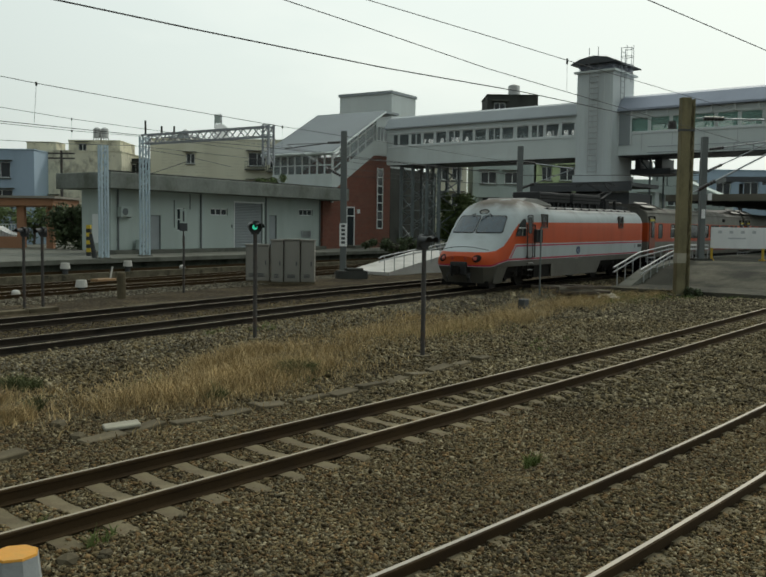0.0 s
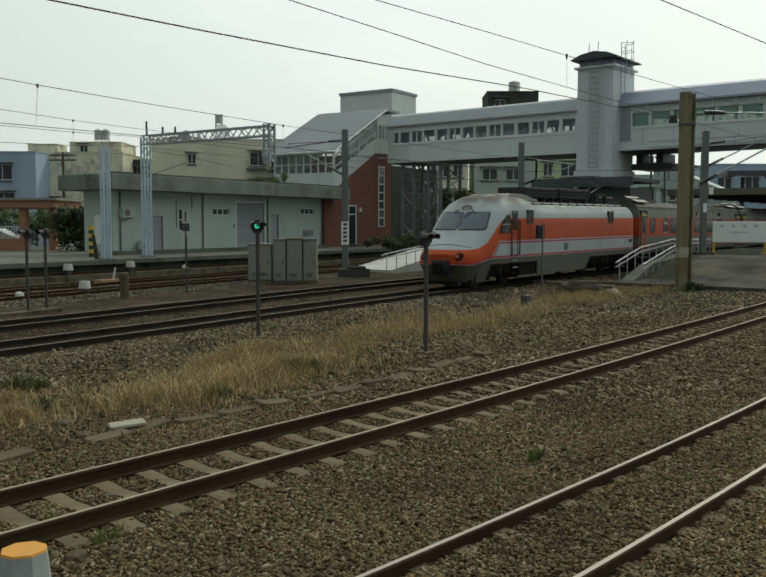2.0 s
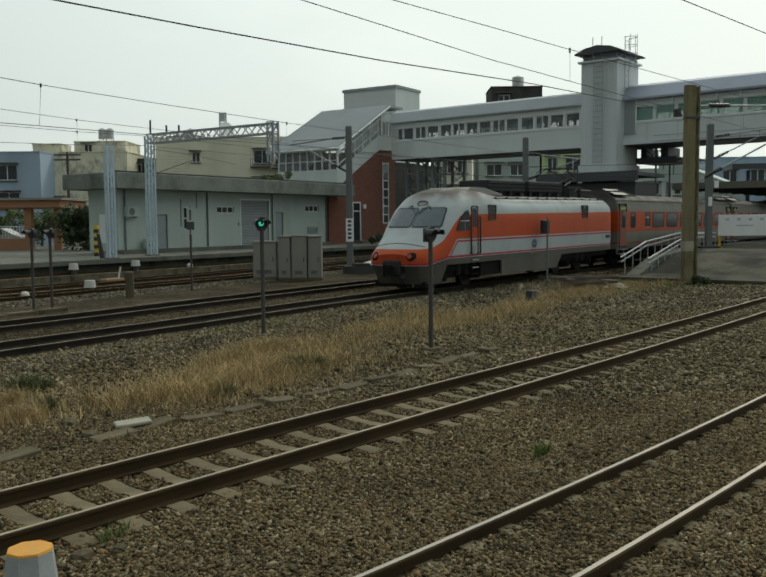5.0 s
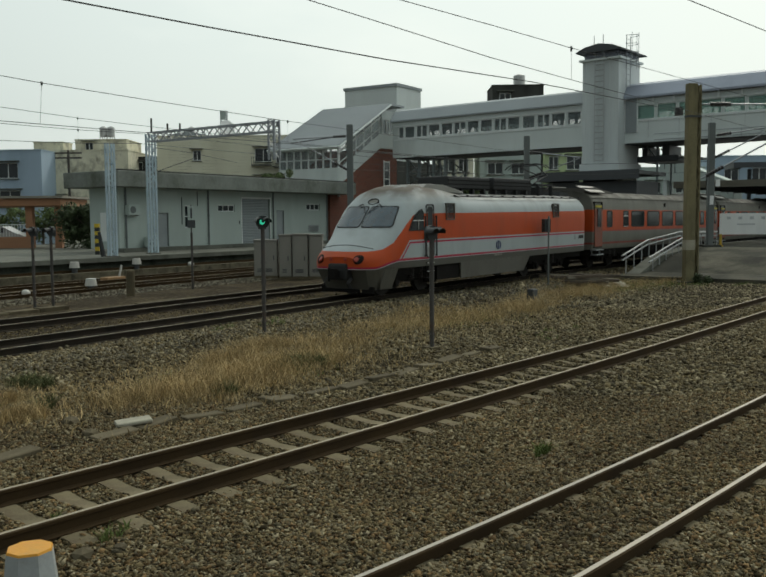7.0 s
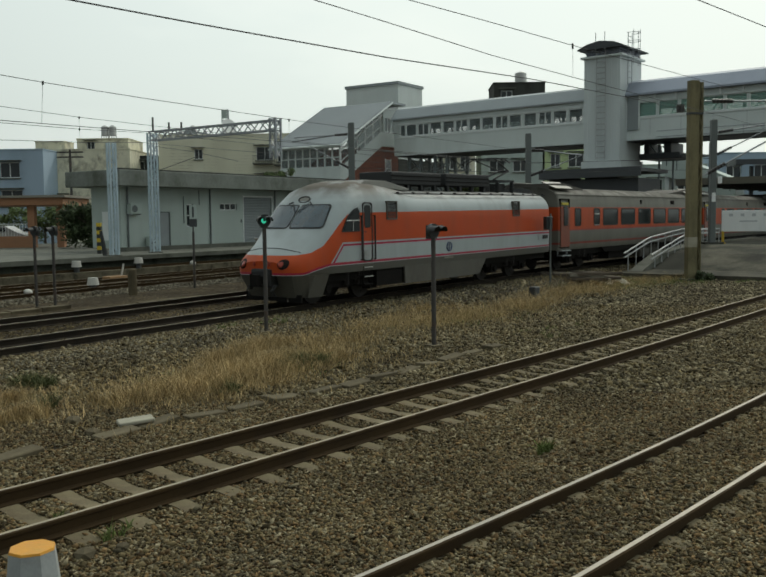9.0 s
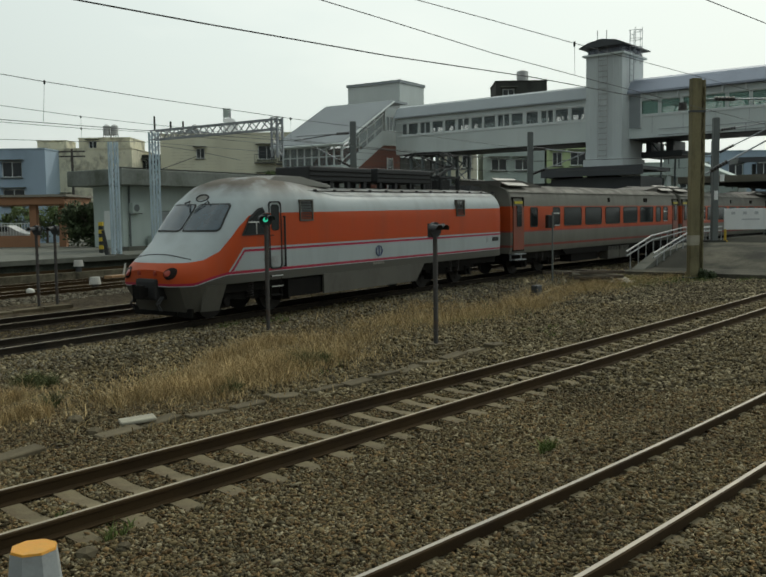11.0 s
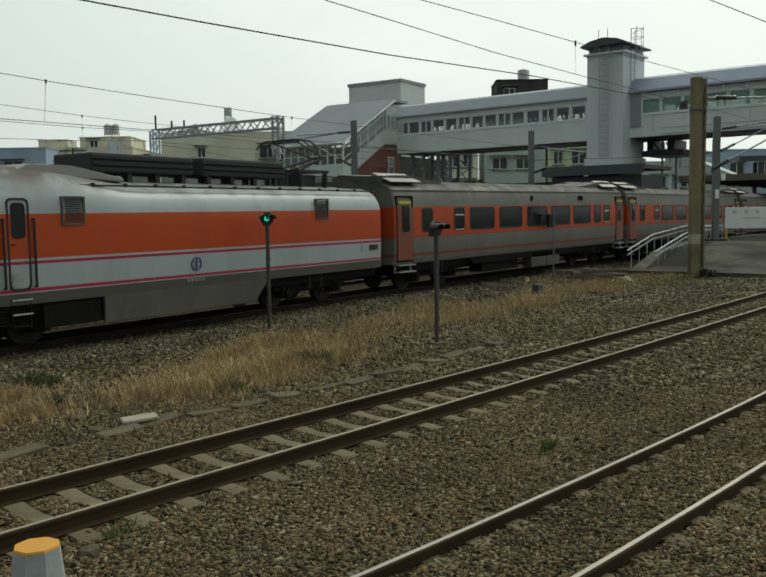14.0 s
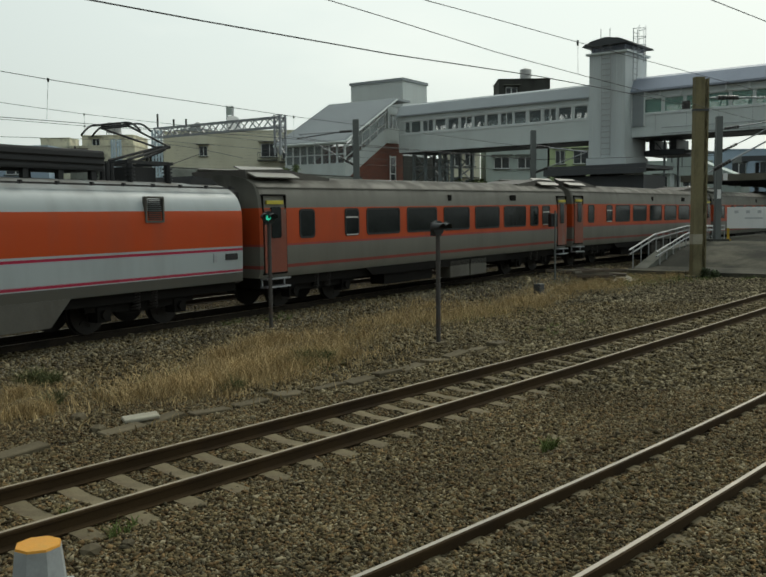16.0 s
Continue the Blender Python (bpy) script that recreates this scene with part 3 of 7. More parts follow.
# enclosed footbridge
BA = -38.2
bridge = thing("footbridge", pose(0.5, 58, 0, 0, 0, BA), "white panelled enclosed footbridge over the tracks with a row of windows", "footbridge")
left_w = [(1.27, 1.62), (1.75, 2.48), (2.66, 3.42), (3.58, 4.37), (4.54, 5.31), (5.46, 6.26), (6.42, 7.18), (7.32, 8.08), (8.25, 9.03), (9.16, 9.91), (10.13, 10.88), (11.07, 11.82), (11.97, 12.75), (12.93, 13.7)]
left_w = [(a - 0.05, b + 0.05) for a, b in left_w]
right_w = [(16.8 + 1.12 * k, 16.8 + 1.12 * k + 1.04) for k in range(26)]
for sg in (-1, 1):
    y0, y1 = (-1.6, -1.48) if sg < 0 else (1.48, 1.6)
    part("side_wall", holed_wall(0.9, 46.5, 6.45, 8.62, y0, y1, [(a, 7.54, b, 8.3) for a, b in left_w + right_w]), "panel", bridge)
    for i, (a, b) in enumerate(left_w):
        window_in(bridge, a, 7.54, b, 8.3, -1.58 if sg < 0 else 1.5, 2 if i % 3 == 2 else 1, 1, pane_m="clear_glass", w=0.06, depth=0.09)
    for a, b in right_w:
        window_in(bridge, a, 7.54, b, 8.3, -1.58 if sg < 0 else 1.5, 1, 1, pane_m="green_glass", w=0.045, depth=0.09)
    part("rail_band", boxes((0.9, sg * 1.62 - 0.015, 8.3, 46.5, sg * 1.62 + 0.015, 8.36), (0.9, sg * 1.62 - 0.015, 7.46, 46.5, sg * 1.62 + 0.015, 7.52)), "white_frame", bridge)
    bm = bmesh.new()
    for k in range(28):
        box(bm, 17.7 + 1.1 * k, sg * 1.66 - 0.03, 8.32, 17.78 + 1.1 * k, sg * 1.66 + 0.03, 8.72)
    tagged(part("bracket_row", bm, "white_frame", bridge), kind="stuff")
    part("lower_girder", boxes((0.9, sg * 1.62 - 0.02, 6.36, 46.5, sg * 1.62 + 0.02, 6.56)), "panel", bridge)
bm = bmesh.new()
prism(bm, [(-1.78, 8.6), (-1.78, 8.68), (-1.3, 9.3), (-0.8, 9.46), (0.8, 9.46), (1.3, 9.3), (1.78, 8.68), (1.78, 8.6)], 0.7, 14.3, "x")
part("roof", bm, "roof_metal", bridge)
bm = bmesh.new()
prism(bm, [(-1.86, 8.64), (-1.86, 8.74), (-1.4, 9.36), (-0.8, 9.54), (0.8, 9.54), (1.4, 9.36), (1.86, 8.74), (1.86, 8.64)], 16.2, 47, "x")
part("roof", bm, "mauve_roof", bridge)
part("deck", boxes((0.9, -1.47, 6.32, 46.5, 1.47, 6.55)), "dark_canopy", bridge)
part("ceiling_panel", boxes((0.9, -1.45, 8.5, 46.5, 1.45, 8.58)), "panel", bridge)
bm = bmesh.new()
for x in (20.0, 20.9, 22.2, 23.1, 24.6, 25.5):
    rod(bm, (x, -1.75, 6.35), (x, -1.75, 6.75), 0.02, 6)
rod(bm, (17.9, -1.75, 6.45), (27, -1.75, 6.45), 0.02, 6)
rod(bm, (17.9, -1.75, 6.75), (27, -1.75, 6.75), 0.02, 6)
part("maintenance_rail", bm, "steel", bridge)
part("end_wall", boxes((0.78, -1.6, 6.4, 0.89, 1.6, 8.62)), "panel", bridge)
# panel joints
bm = bmesh.new()
for k in range(18):
    box(bm, 17.5 + 1.6 * k, -1.606, 6.58, 17.515 + 1.6 * k, -1.6, 7.44)
tagged(part("panel_joint", bm, "steel", bridge), kind="stuff")
# white braces of the truss inside the glazing
for k in range(26):
    x = 1.2 + 0.95 * k if k < 13 else 16.9 + 1.1 * (k - 13)
    bm = bmesh.new()
    bar(bm, (x, 1.25, 6.6 if k % 2 else 8.45), (x + 0.9, 1.25, 8.45 if k % 2 else 6.6), 0.1, 0.06)
    part("truss_brace", bm, "white_frame", bridge)
# notices hung along the inside of the glazing
bm = bmesh.new()
rr = random.Random(4)
for k in range(20):
    x = 17.2 + 1.12 * k
    if rr.random() < 0.75:
        box(bm, x, 1.2, 7.5, x + rr.uniform(0.35, 0.8), 1.24, 7.5 + rr.uniform(0.25, 0.55))
part("notice_board", bm, "white_frame", bridge)

# lift tower
lift = thing("lift_tower", pose(0.5, 58, 0, 0, 0, BA), "pale panelled lift tower with a dark roof beside the footbridge", "lift tower")
part("shaft", boxes((14.25, -2.5, 5.35, 16.25, 0.2, 10.75)), "lift_white", lift)
part("base", boxes((14.15, -2.6, 4.7, 16.35, 0.3, 5.35)), "lift_white", lift)
part("lower_shaft", boxes((14.3, -2.45, 0.2, 16.2, 0.1, 4.7)), "concrete", lift)
bm = bmesh.new()
for k in range(6):
    box(bm, 14.45 + 0.33 * k, -2.512, 5.4, 14.46 + 0.33 * k, -2.5, 10.7)
part("rib", bm, "panel", lift)
lb = part("louvre_band", boxes((14.34, -2.41, 10.75, 16.16, 0.11, 11.1)), "far_glass", lift)
for k in range(5):
    part("slat", boxes((14.3, -2.46, 10.78 + 0.065 * k, 16.2, 0.15, 10.81 + 0.065 * k)), "mauve_roof", lb)
part("cornice", boxes((14.1, -2.65, 10.66, 16.4, 0.35, 10.76)), "panel", lift)
bm = bmesh.new()
prism(bm, [(13.98, 11.08), (13.98, 11.14), (14.5, 11.36), (15.25, 11.48), (16.0, 11.36), (16.52, 11.14), (16.52, 11.08)], -2.8, 0.5)
part("roof", bm, "dark_canopy", lift)
bm = bmesh.new()
for x in (15.0, 15.5):
    rod(bm, (x, -2.62, 5.4), (x, -2.62, 11.0), 0.02, 6)
    rod(bm, (x, -2.75, 11.0), (x, -2.75, 11.9), 0.02, 6)
for k in range(19):
    rod(bm, (15.0, -2.62, 5.5 + 0.29 * k), (15.5, -2.62, 5.5 + 0.29 * k), 0.025, 6)
part("ladder", bm, "rail_paint", lift)
bm = bmesh.new()
for y in (-1.9, -1.4):
    rod(bm, (16.4, y, 9.2), (16.4, y, 11.9), 0.022, 6)
for k in range(9):
    rod(bm, (16.4, -1.9, 9.3 + 0.3 * k), (16.4, -1.4, 9.3 + 0.3 * k), 0.016, 6)
for k in range(4):
    z = 10.6 + 0.42 * k
    pts = [Vector((16.4 + 0.55 * math.sin(a), -1.65 - 0.35 * math.cos(a), z)) for a in np.linspace(0, math.pi, 9)]
    for a, b in zip(pts, pts[1:]):
        rod(bm, a, b, 0.016, 5)
for a in (0.6, 1.57, 2.5):
    rod(bm, (16.4 + 0.55 * math.sin(a), -1.65 - 0.35 * math.cos(a), 10.2), (16.4 + 0.55 * math.sin(a), -1.65 - 0.35 * math.cos(a), 12.0), 0.014, 5)
part("caged_ladder", bm, "steel", lift)
ld = part("side_door", boxes((16.28, -1.66, 6.9, 16.9, -1.625, 8.75)), "grey_door", lift)
part("door_frame", boxes((16.22, -1.68, 6.9, 16.28, -1.62, 8.8), (16.9, -1.68, 6.9, 16.96, -1.62, 8.8), (16.28, -1.68, 8.75, 16.9, -1.62, 8.8)), "white_frame", ld)


# lattice piers that carry the bridge
def lattice(bm, x0, y0, x1, y1, z0, z1, step, t=0.06):
    """A four-post tower with zigzag bracing."""
    cs = [(x0, y0), (x1, y0), (x1, y1), (x0, y1)]
    for x, y in cs:
        box(bm, x - t, y - t, z0, x + t, y + t, z1)
    n = max(1, round((z1 - z0) / step))
    for i in range(n):
        za, zb = z0 + (z1 - z0) * i / n, z0 + (z1 - z0) * (i + 1) / n
        for k in range(4):
            a, b = cs[k], cs[(k + 1) % 4]
            if i % 2:
                a, b = b, a
            bar(bm, (*a, za), (*b, zb), t, t * 0.6)
            bar(bm, (*a, zb), (*b, zb), t * 0.8, t * 0.5)


M["pier_grey"] = mat("dull_grey_pier_paint", (0.17, 0.2, 0.205), 0.65, vary=0.15, scale=1.5, fine=25, stain=(0.11, 0.125, 0.125), streak=3)
PIERS = []
for xx, yy in ((1.6, -1.1), (3.6, -1.1)):
    pier = thing("bridge_pier", pose(0.5, 58, 0, 0, 0, BA) @ pose(xx, yy, 0), "grey steel lattice pier standing under the footbridge", "pier", "piers under the footbridge")
    bm = bmesh.new()
    lattice(bm, 0, 0, 0.9, 2.2, 0.8, 6.31, 0.95, 0.08)
    part("lattice_frame", bm, "pier_grey", pier)
    part("footing", boxes((-0.3, -0.3, 0.5, 1.2, 2.5, 0.82)), "concrete", pier)
    PIERS.append(pier)
pier3 = thing("bridge_pier", pose(0.5, 58, 0, 0, 0, BA) @ pose(17.3, 0.2, 0), "dark steel frame pier with raking struts under the footbridge", "pier", "piers under the footbridge")
bm = bmesh.new()
for x in (0, 2.0):
    for y in (0, 2.0):
        bar(bm, (x, y, 0.5), (x, y, 6.31), 0.09, 0.09)
    bar(bm, (x, 0, 5.6), (x, 2.0, 5.6), 0.09, 0.09)
for y in (0, 2.0):
    bar(bm, (0, y, 5.6), (-0.6, y, 6.3), 0.07, 0.07)
    bar(bm, (0, y, 5.6), (2, y, 5.6), 0.09, 0.09)
part("frame", bm, "pier_grey", pier3)
part("crosshead", bevelled(boxes((-1.0, -0.3, 5.45, 1.2, 2.3, 5.75), (-0.9, 0.1, 5.75, -0.6, 1.9, 6.31), (0.2, 0.1, 5.75, 0.6, 1.9, 6.31)), 0.03, 1), "dark_canopy", pier3)

# stair house at the end of the footbridge
st = thing("stair_house", pose(-0.7, 57.0, 0, 0, 0, UH), "red brick stair house with a sloping grey metal roof", "stair house")
bm = bmesh.new()
prism(bm, [(-5.5, 0.8), (2.0, 0.8), (2.0, 7.1), (0.0, 7.05), (-5.5, 4.05)], 0.0, 4.4)
part("brick_wall", bm, "brickwork", st)
bm = bmesh.new()
prism(bm, [(-4.6, 4.58), (0.0, 7.08), (2.05, 7.13), (2.05, 8.0), (0.0, 8.0), (-4.6, 5.5)], -0.06, 0.1)
part("stair_side", bm, "panel", st)
bm = bmesh.new()
prism(bm, [(0.0, 8.0), (2.05, 8.0), (2.05, 9.5), (0.5, 9.5), (0.0, 9.2)], 4.2, 4.4)
prism(bm, [(-4.6, 4.58), (0.0, 7.08), (0.0, 9.2), (-4.6, 6.9)], 4.2, 4.4)
part("far_side", bm, "panel", st)
bm = bmesh.new()
for k in range(6):
    x = -4.5 + 0.88 * k
    zb = 8.0 + 0.545 * x
    bar(bm, (x, 0.0, zb), (x, 0.0, zb + 1.42), 0.07, 0.07)
bar(bm, (-4.6, 0, 6.5), (0.1, 0, 9.06), 0.08, 0.08)
bar(bm, (-4.6, 0, 5.85), (0.1, 0, 8.4), 0.05, 0.05)
part("stair_window_frame", bm, "white_frame", st)
bm = bmesh.new()
prism(bm, [(-4.6, 5.5), (0.0, 8.0), (0.0, 9.15), (-4.6, 6.8)], 0.02, 0.05)
part("stair_glazing", bm, "clear_glass", st)
fw = part("gable_wall", boxes((0.12, -0.08, 8.0, 0.3, 0.08, 9.5), (0.3, -0.08, 8.95, 2.05, 0.08, 9.5), (1.9, -0.08, 8.0, 2.05, 0.08, 8.95)), "panel", st)
window_in(st, 0.3, 8.0, 1.9, 8.95, -0.05, 4, 1, pane_m="clear_glass")
# lower end face, glazed
end = part("end_wall", boxes((-4.72, -0.1, 3.9, -4.58, 4.5, 5.62), (-4.72, -0.1, 6.72, -4.58, 4.5, 7.0)), "panel", st)
bm = bmesh.new()
for k in range(9):
    y = -0.1 + 4.5 * k / 8
    box(bm, -4.7, y, 5.62, -4.6, y + 0.08, 6.72)
box(bm, -4.69, -0.1, 6.12, -4.61, 4.5, 6.18)
part("end_window_frame", bm, "white_frame", st)
part("end_glazing", boxes((-4.66, 0.0, 5.64, -4.64, 4.4, 6.7)), "clear_glass", st)
bm = bmesh.new()
prism(bm, [(-5.2, 6.78), (-5.2, 6.92), (0.5, 9.92), (2.2, 9.92), (2.2, 9.78), (0.55, 9.78)], -0.5, 4.9)
part("roof", bm, "roof_metal", st, "grey standing-seam metal roof")
for k in range(22):
    y = -0.45 + k * 0.25
    bm = bmesh.new()
    bar(bm, (-5.2, y, 6.94), (0.5, y, 9.94), 0.03, 0.05)
    part("roof_seam", bm, "roof_metal", st)
bm = bmesh.new()
rod(bm, (-5.25, -0.55, 6.8), (-5.25, 4.95, 6.8), 0.08, 8)
rod(bm, (-5.2, -0.55, 6.82), (0.5, -0.55, 9.82), 0.06, 8)
part("gutter", bm, "panel", st)
# window strip and door in the brick
strip = part("window_strip", boxes((0.38, -0.05, 2.35, 0.45, 0.0, 6.3), (1.02, -0.05, 2.35, 1.09, 0.0, 6.3), *[(0.45, -0.05, 2.35 + 0.548 * k, 1.02, 0.0, 2.42 + 0.548 * k) for k in range(8)]), "white_frame", st)
for k in range(7):
    part("pane", boxes((0.45, -0.025, 2.42 + 0.548 * k, 1.02, -0.004, 2.9 + 0.548 * k)), "far_glass", strip)
dr = part("door", boxes((-3.1, -0.06, 1.0, -3.02, 0.0, 3.7), (-2.28, -0.06, 1.0, -2.2, 0.0, 3.7), (-3.02, -0.06, 3.62, -2.28, 0.0, 3.7), (-3.02, -0.06, 3.1, -2.28, 0.0, 3.16)), "white_frame", st, "white framed glass door")
part("pane", boxes((-3.02, -0.03, 1.0, -2.28, -0.005, 3.1), (-3.02, -0.03, 3.16, -2.28, -0.005, 3.62)), "far_glass", dr)
part("wall_lamp", boxes((-1.9, -0.12, 3.3, -1.7, 0.0, 3.55)), "white_frame", st)
part("door_step", boxes((-3.4, -1.2, 0.79, -1.6, -0.06, 1.14), (-3.2, -0.8, 1.14, -1.8, -0.06, 1.3)), "concrete", st)
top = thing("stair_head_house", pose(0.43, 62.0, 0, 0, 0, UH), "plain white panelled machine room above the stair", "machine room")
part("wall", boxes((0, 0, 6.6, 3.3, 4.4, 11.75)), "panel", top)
# dark backing block added behind the piers to close off bright sky
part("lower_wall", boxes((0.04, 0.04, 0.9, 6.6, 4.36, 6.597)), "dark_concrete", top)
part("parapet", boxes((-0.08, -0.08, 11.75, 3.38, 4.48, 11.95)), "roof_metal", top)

# ---- town behind ----
def block(name, m, w, d, h, wall_m, label, wins=(), parapet=0.4, base=0.0):
    """A flat-roofed building: walls, parapet, roof, and windows given as (x, z, width, height) on the front."""
    t = thing(name, m, label, "building")
    hs = [(x, z, x + ww, z + hh) for x, z, ww, hh in wins]
    part("front_wall", holed_wall(0, w, base, h, 0, 0.3, hs), wall_m, t)
    part("side_wall", boxes((0, 0.3, base, 0.3, d, h), (w - 0.3, 0.3, base, w, d, h), (0.3, d - 0.3, base, w - 0.3, d, h)), wall_m, t)
    part("roof", boxes((0.3, 0.3, h - 0.5, w - 0.3, d - 0.3, h - 0.25)), "concrete", t)
    part("coping", boxes((-0.06, -0.06, h, w + 0.06, 0.36, h + 0.12), (-0.06, 0.36, h, 0.36, d, h + 0.12), (w - 0.36, 0.36, h, w + 0.06, d, h + 0.12)), wall_m, t)
    for x, z, ww, hh in wins:
        window_in(t, x, z, x + ww, z + hh, 0.14, 2, 1, w=0.08, depth=0.1)
        part("sill", boxes((x - 0.1, -0.16, z - 0.12, x + ww + 0.1, 0.0, z - 0.01)), "concrete", t)
        part("awning", boxes((x - 0.25, -0.5, z + hh + 0.12, x + ww + 0.25, 0.0, z + hh + 0.2)), "concrete", t)
    return t


def tank(x, y, z, h=1.3, r=0.55):
    t = thing("water_tank", pose(x, y, z), "stainless steel rooftop water tank on a stand", "water tank", "rooftop tanks")
    bm = bmesh.new()
    rod(bm, (0, 0, 0.4), (0, 0, 0.4 + h), r, 20)
    rod(bm, (0, 0, 0.4 + h), (0, 0, 0.6 + h), r, 20, 0.12)
    drum = part("drum", bm, "tank_steel", t)
    for k in range(4):
        bm = bmesh.new()
        rod(bm, (0, 0, 0.5 + k * h / 4), (0, 0, 0.56 + k * h / 4), r + 0.03, 20)
        part("band", bm, "tank_steel", drum)
    bm = bmesh.new()
    for a in range(4):
        rod(bm, (0.4 * math.cos(a * 1.57), 0.4 * math.sin(a * 1.57), 0), (0.4 * math.cos(a * 1.57), 0.4 * math.sin(a * 1.57), 0.4), 0.04, 6)
    part("stand", bm, "dark_steel", t)


block("blue_house", pose(-48.0, 96.0, 0), 10.0, 12, 10.3, "blue_wall", "pale blue plastered town house with barred windows", [(5.2, 7.3, 2.2, 1.7), (5.2, 4.2, 2.4, 1.8), (1.5, 7.3, 2.2, 1.7)])
block("cream_house", pose(-39.0, 100.0, 0), 9.3, 10, 10.55, "cream", "peeling cream plastered town house", [(1.0, 4.5, 1.0, 1.0)])
block("stair_room", pose(-41.4, 102.5, 10.4), 3.4, 3, 1.3, "cream", "small cream rooftop stair room", [])
block("roof_room", pose(-36.2, 101.5, 10.4), 5.9, 6, 1.45, "cream", "cream rooftop room with a dark window", [(1.1, 0.3, 0.95, 0.9)])
tank(-33.4, 103, 11.95, 1.05, 0.42)
tank(-32.5, 103, 11.95, 1.05, 0.42)
block("grey_annex", pose(-30.9, 104, 0), 3.3, 5, 10.0, "dark_concrete", "dark grey rooftop annex between the houses", [(0.5, 8.2, 1.2, 1.3)])
big = block("cream_block", pose(-27.5, 104.0, 0), 16.2, 14, 12.4, "cream_b", "large pale cream apartment building with balconies", [(4.2, 9.6, 1.0, 1.2), (4.2, 6.4, 1.0, 1.0), (11.5, 9.4, 2.0, 1.6), (14.0, 9.2, 1.3, 1.8), (11.5, 6.2, 2.2, 1.5), (14.0, 6.2, 1.3, 1.6)])
bm = bmesh.new()
for k in range(24):
    box(bm, 0, -0.03, 4.0 + 0.35 * k, 4.1, 0.0, 4.03 + 0.35 * k)
    box(bm, 5.3, -0.03, 4.0 + 0.35 * k, 11.2, 0.0, 4.03 + 0.35 * k)
part("cladding_line", bm, "cream", big)
bm = bmesh.new()
prism(bm, [(-0.3, 12.3), (3.6, 13.1), (7.4, 12.3)], 0.4, 6)
part("roof_gable", bm, "roof_metal", big)
for x0, z0 in ((11.2, 8.9), (13.7, 8.7), (11.2, 5.7)):
    bal = part("balcony", boxes((x0, -0.9, z0, x0 + 2.3, 0.0, z0 + 0.15)), "concrete", big)
    bm = bmesh.new()
    for k in range(10):
        rod(bm, (x0 + 0.05 + 0.24 * k, -0.85, z0 + 0.15), (x0 + 0.05 + 0.24 * k, -0.85, z0 + 1.0), 0.025, 5)
    rod(bm, (x0, -0.85, z0 + 1.0), (x0 + 2.3, -0.85, z0 + 1.0), 0.03, 5)
    part("railing", bm, "dark_steel", bal)
block("end_house", pose(-11.4, 100, 0), 3.2, 8, 11.4, "dark_concrete", "grey narrow house with open balconies", [(0.6, 8.8, 1.8, 1.8), (0.6, 6.0, 1.8, 1.8)])
tank(-23.8, 106, 12.4, 0.8, 0.4)
mast = thing("rooftop_mast", pose(-19.9, 106, 12.4), "small lattice communications mast on the rooftop", "antenna mast")
bm = bmesh.new()
lattice(bm, -0.35, -0.35, 0.35, 0.35, 0, 3.2, 0.64, 0.04)
part("lattice_frame", bm, "steel", mast)
part("antenna_panel", boxes((-0.3, -0.5, 2.1, 0.3, -0.4, 3.1)), "white_wall", mast)
dish = bmesh.new()
rod(dish, (0.3, -0.45, 1.0), (0.55, -0.8, 1.1), 0.15, 18, 0.95)
part("dish", dish, "hoard_white", mast)
block("tall_house", pose(9.0, 90.0, 0), 6.4, 6, 13.2, "white_wall", "tall pale house behind the footbridge", [(0.8, 7.0, 1.6, 1.2), (3.2, 7.0, 1.6, 1.2), (0.8, 4.2, 1.6, 1.2)])
block("roof_house", pose(10.4, 91.0, 12.9), 5.2, 5, 3.1, "dark_concrete", "dark rooftop room seen above the footbridge", [(0.7, 1.0, 1.2, 1.4)])
tank(13.4, 93, 15.8, 1.1, 0.6)
block("cream_street_house", pose(4.6, 88.0, 0), 3.6, 10, 10.2, "cream_b", "cream house behind the station", [(0.6, 7.2, 1.0, 1.3), (2.1, 7.2, 1.0, 1.3), (0.6, 4.6, 1.0, 1.3), (2.1, 4.6, 1.0, 1.3)])
block("green_street_house", pose(15.2, 90.0, 0), 5.4, 10, 10.4, "green_wall", "pale green house behind the station", [(0.8, 7.4, 1.0, 1.4), (2.6, 7.4, 1.6, 1.4), (0.8, 4.6, 1.6, 1.4), (3.2, 4.6, 1.2, 1.4)])
block("blue_street_house", pose(35.0, 96.0, 0), 7, 10, 9.0, "blue_wall", "blue house behind the station", [(1, 6.4, 1.6, 1.4), (4, 6.4, 1.6, 1.4)])
block("grey_street_house", pose(43.0, 100.0, 0), 12, 10, 8.6, "concrete", "grey flat-roofed house behind the station", [(1, 6.0, 2.0, 1.4), (5, 6.0, 2.0, 1.4)])
block("pale_street_house", pose(25.5, 92.0, 0), 7, 9, 7.6, "white_wall", "pale house behind the platform canopies", [(1, 5, 1.5, 1.2), (4, 5, 1.5, 1.2)])

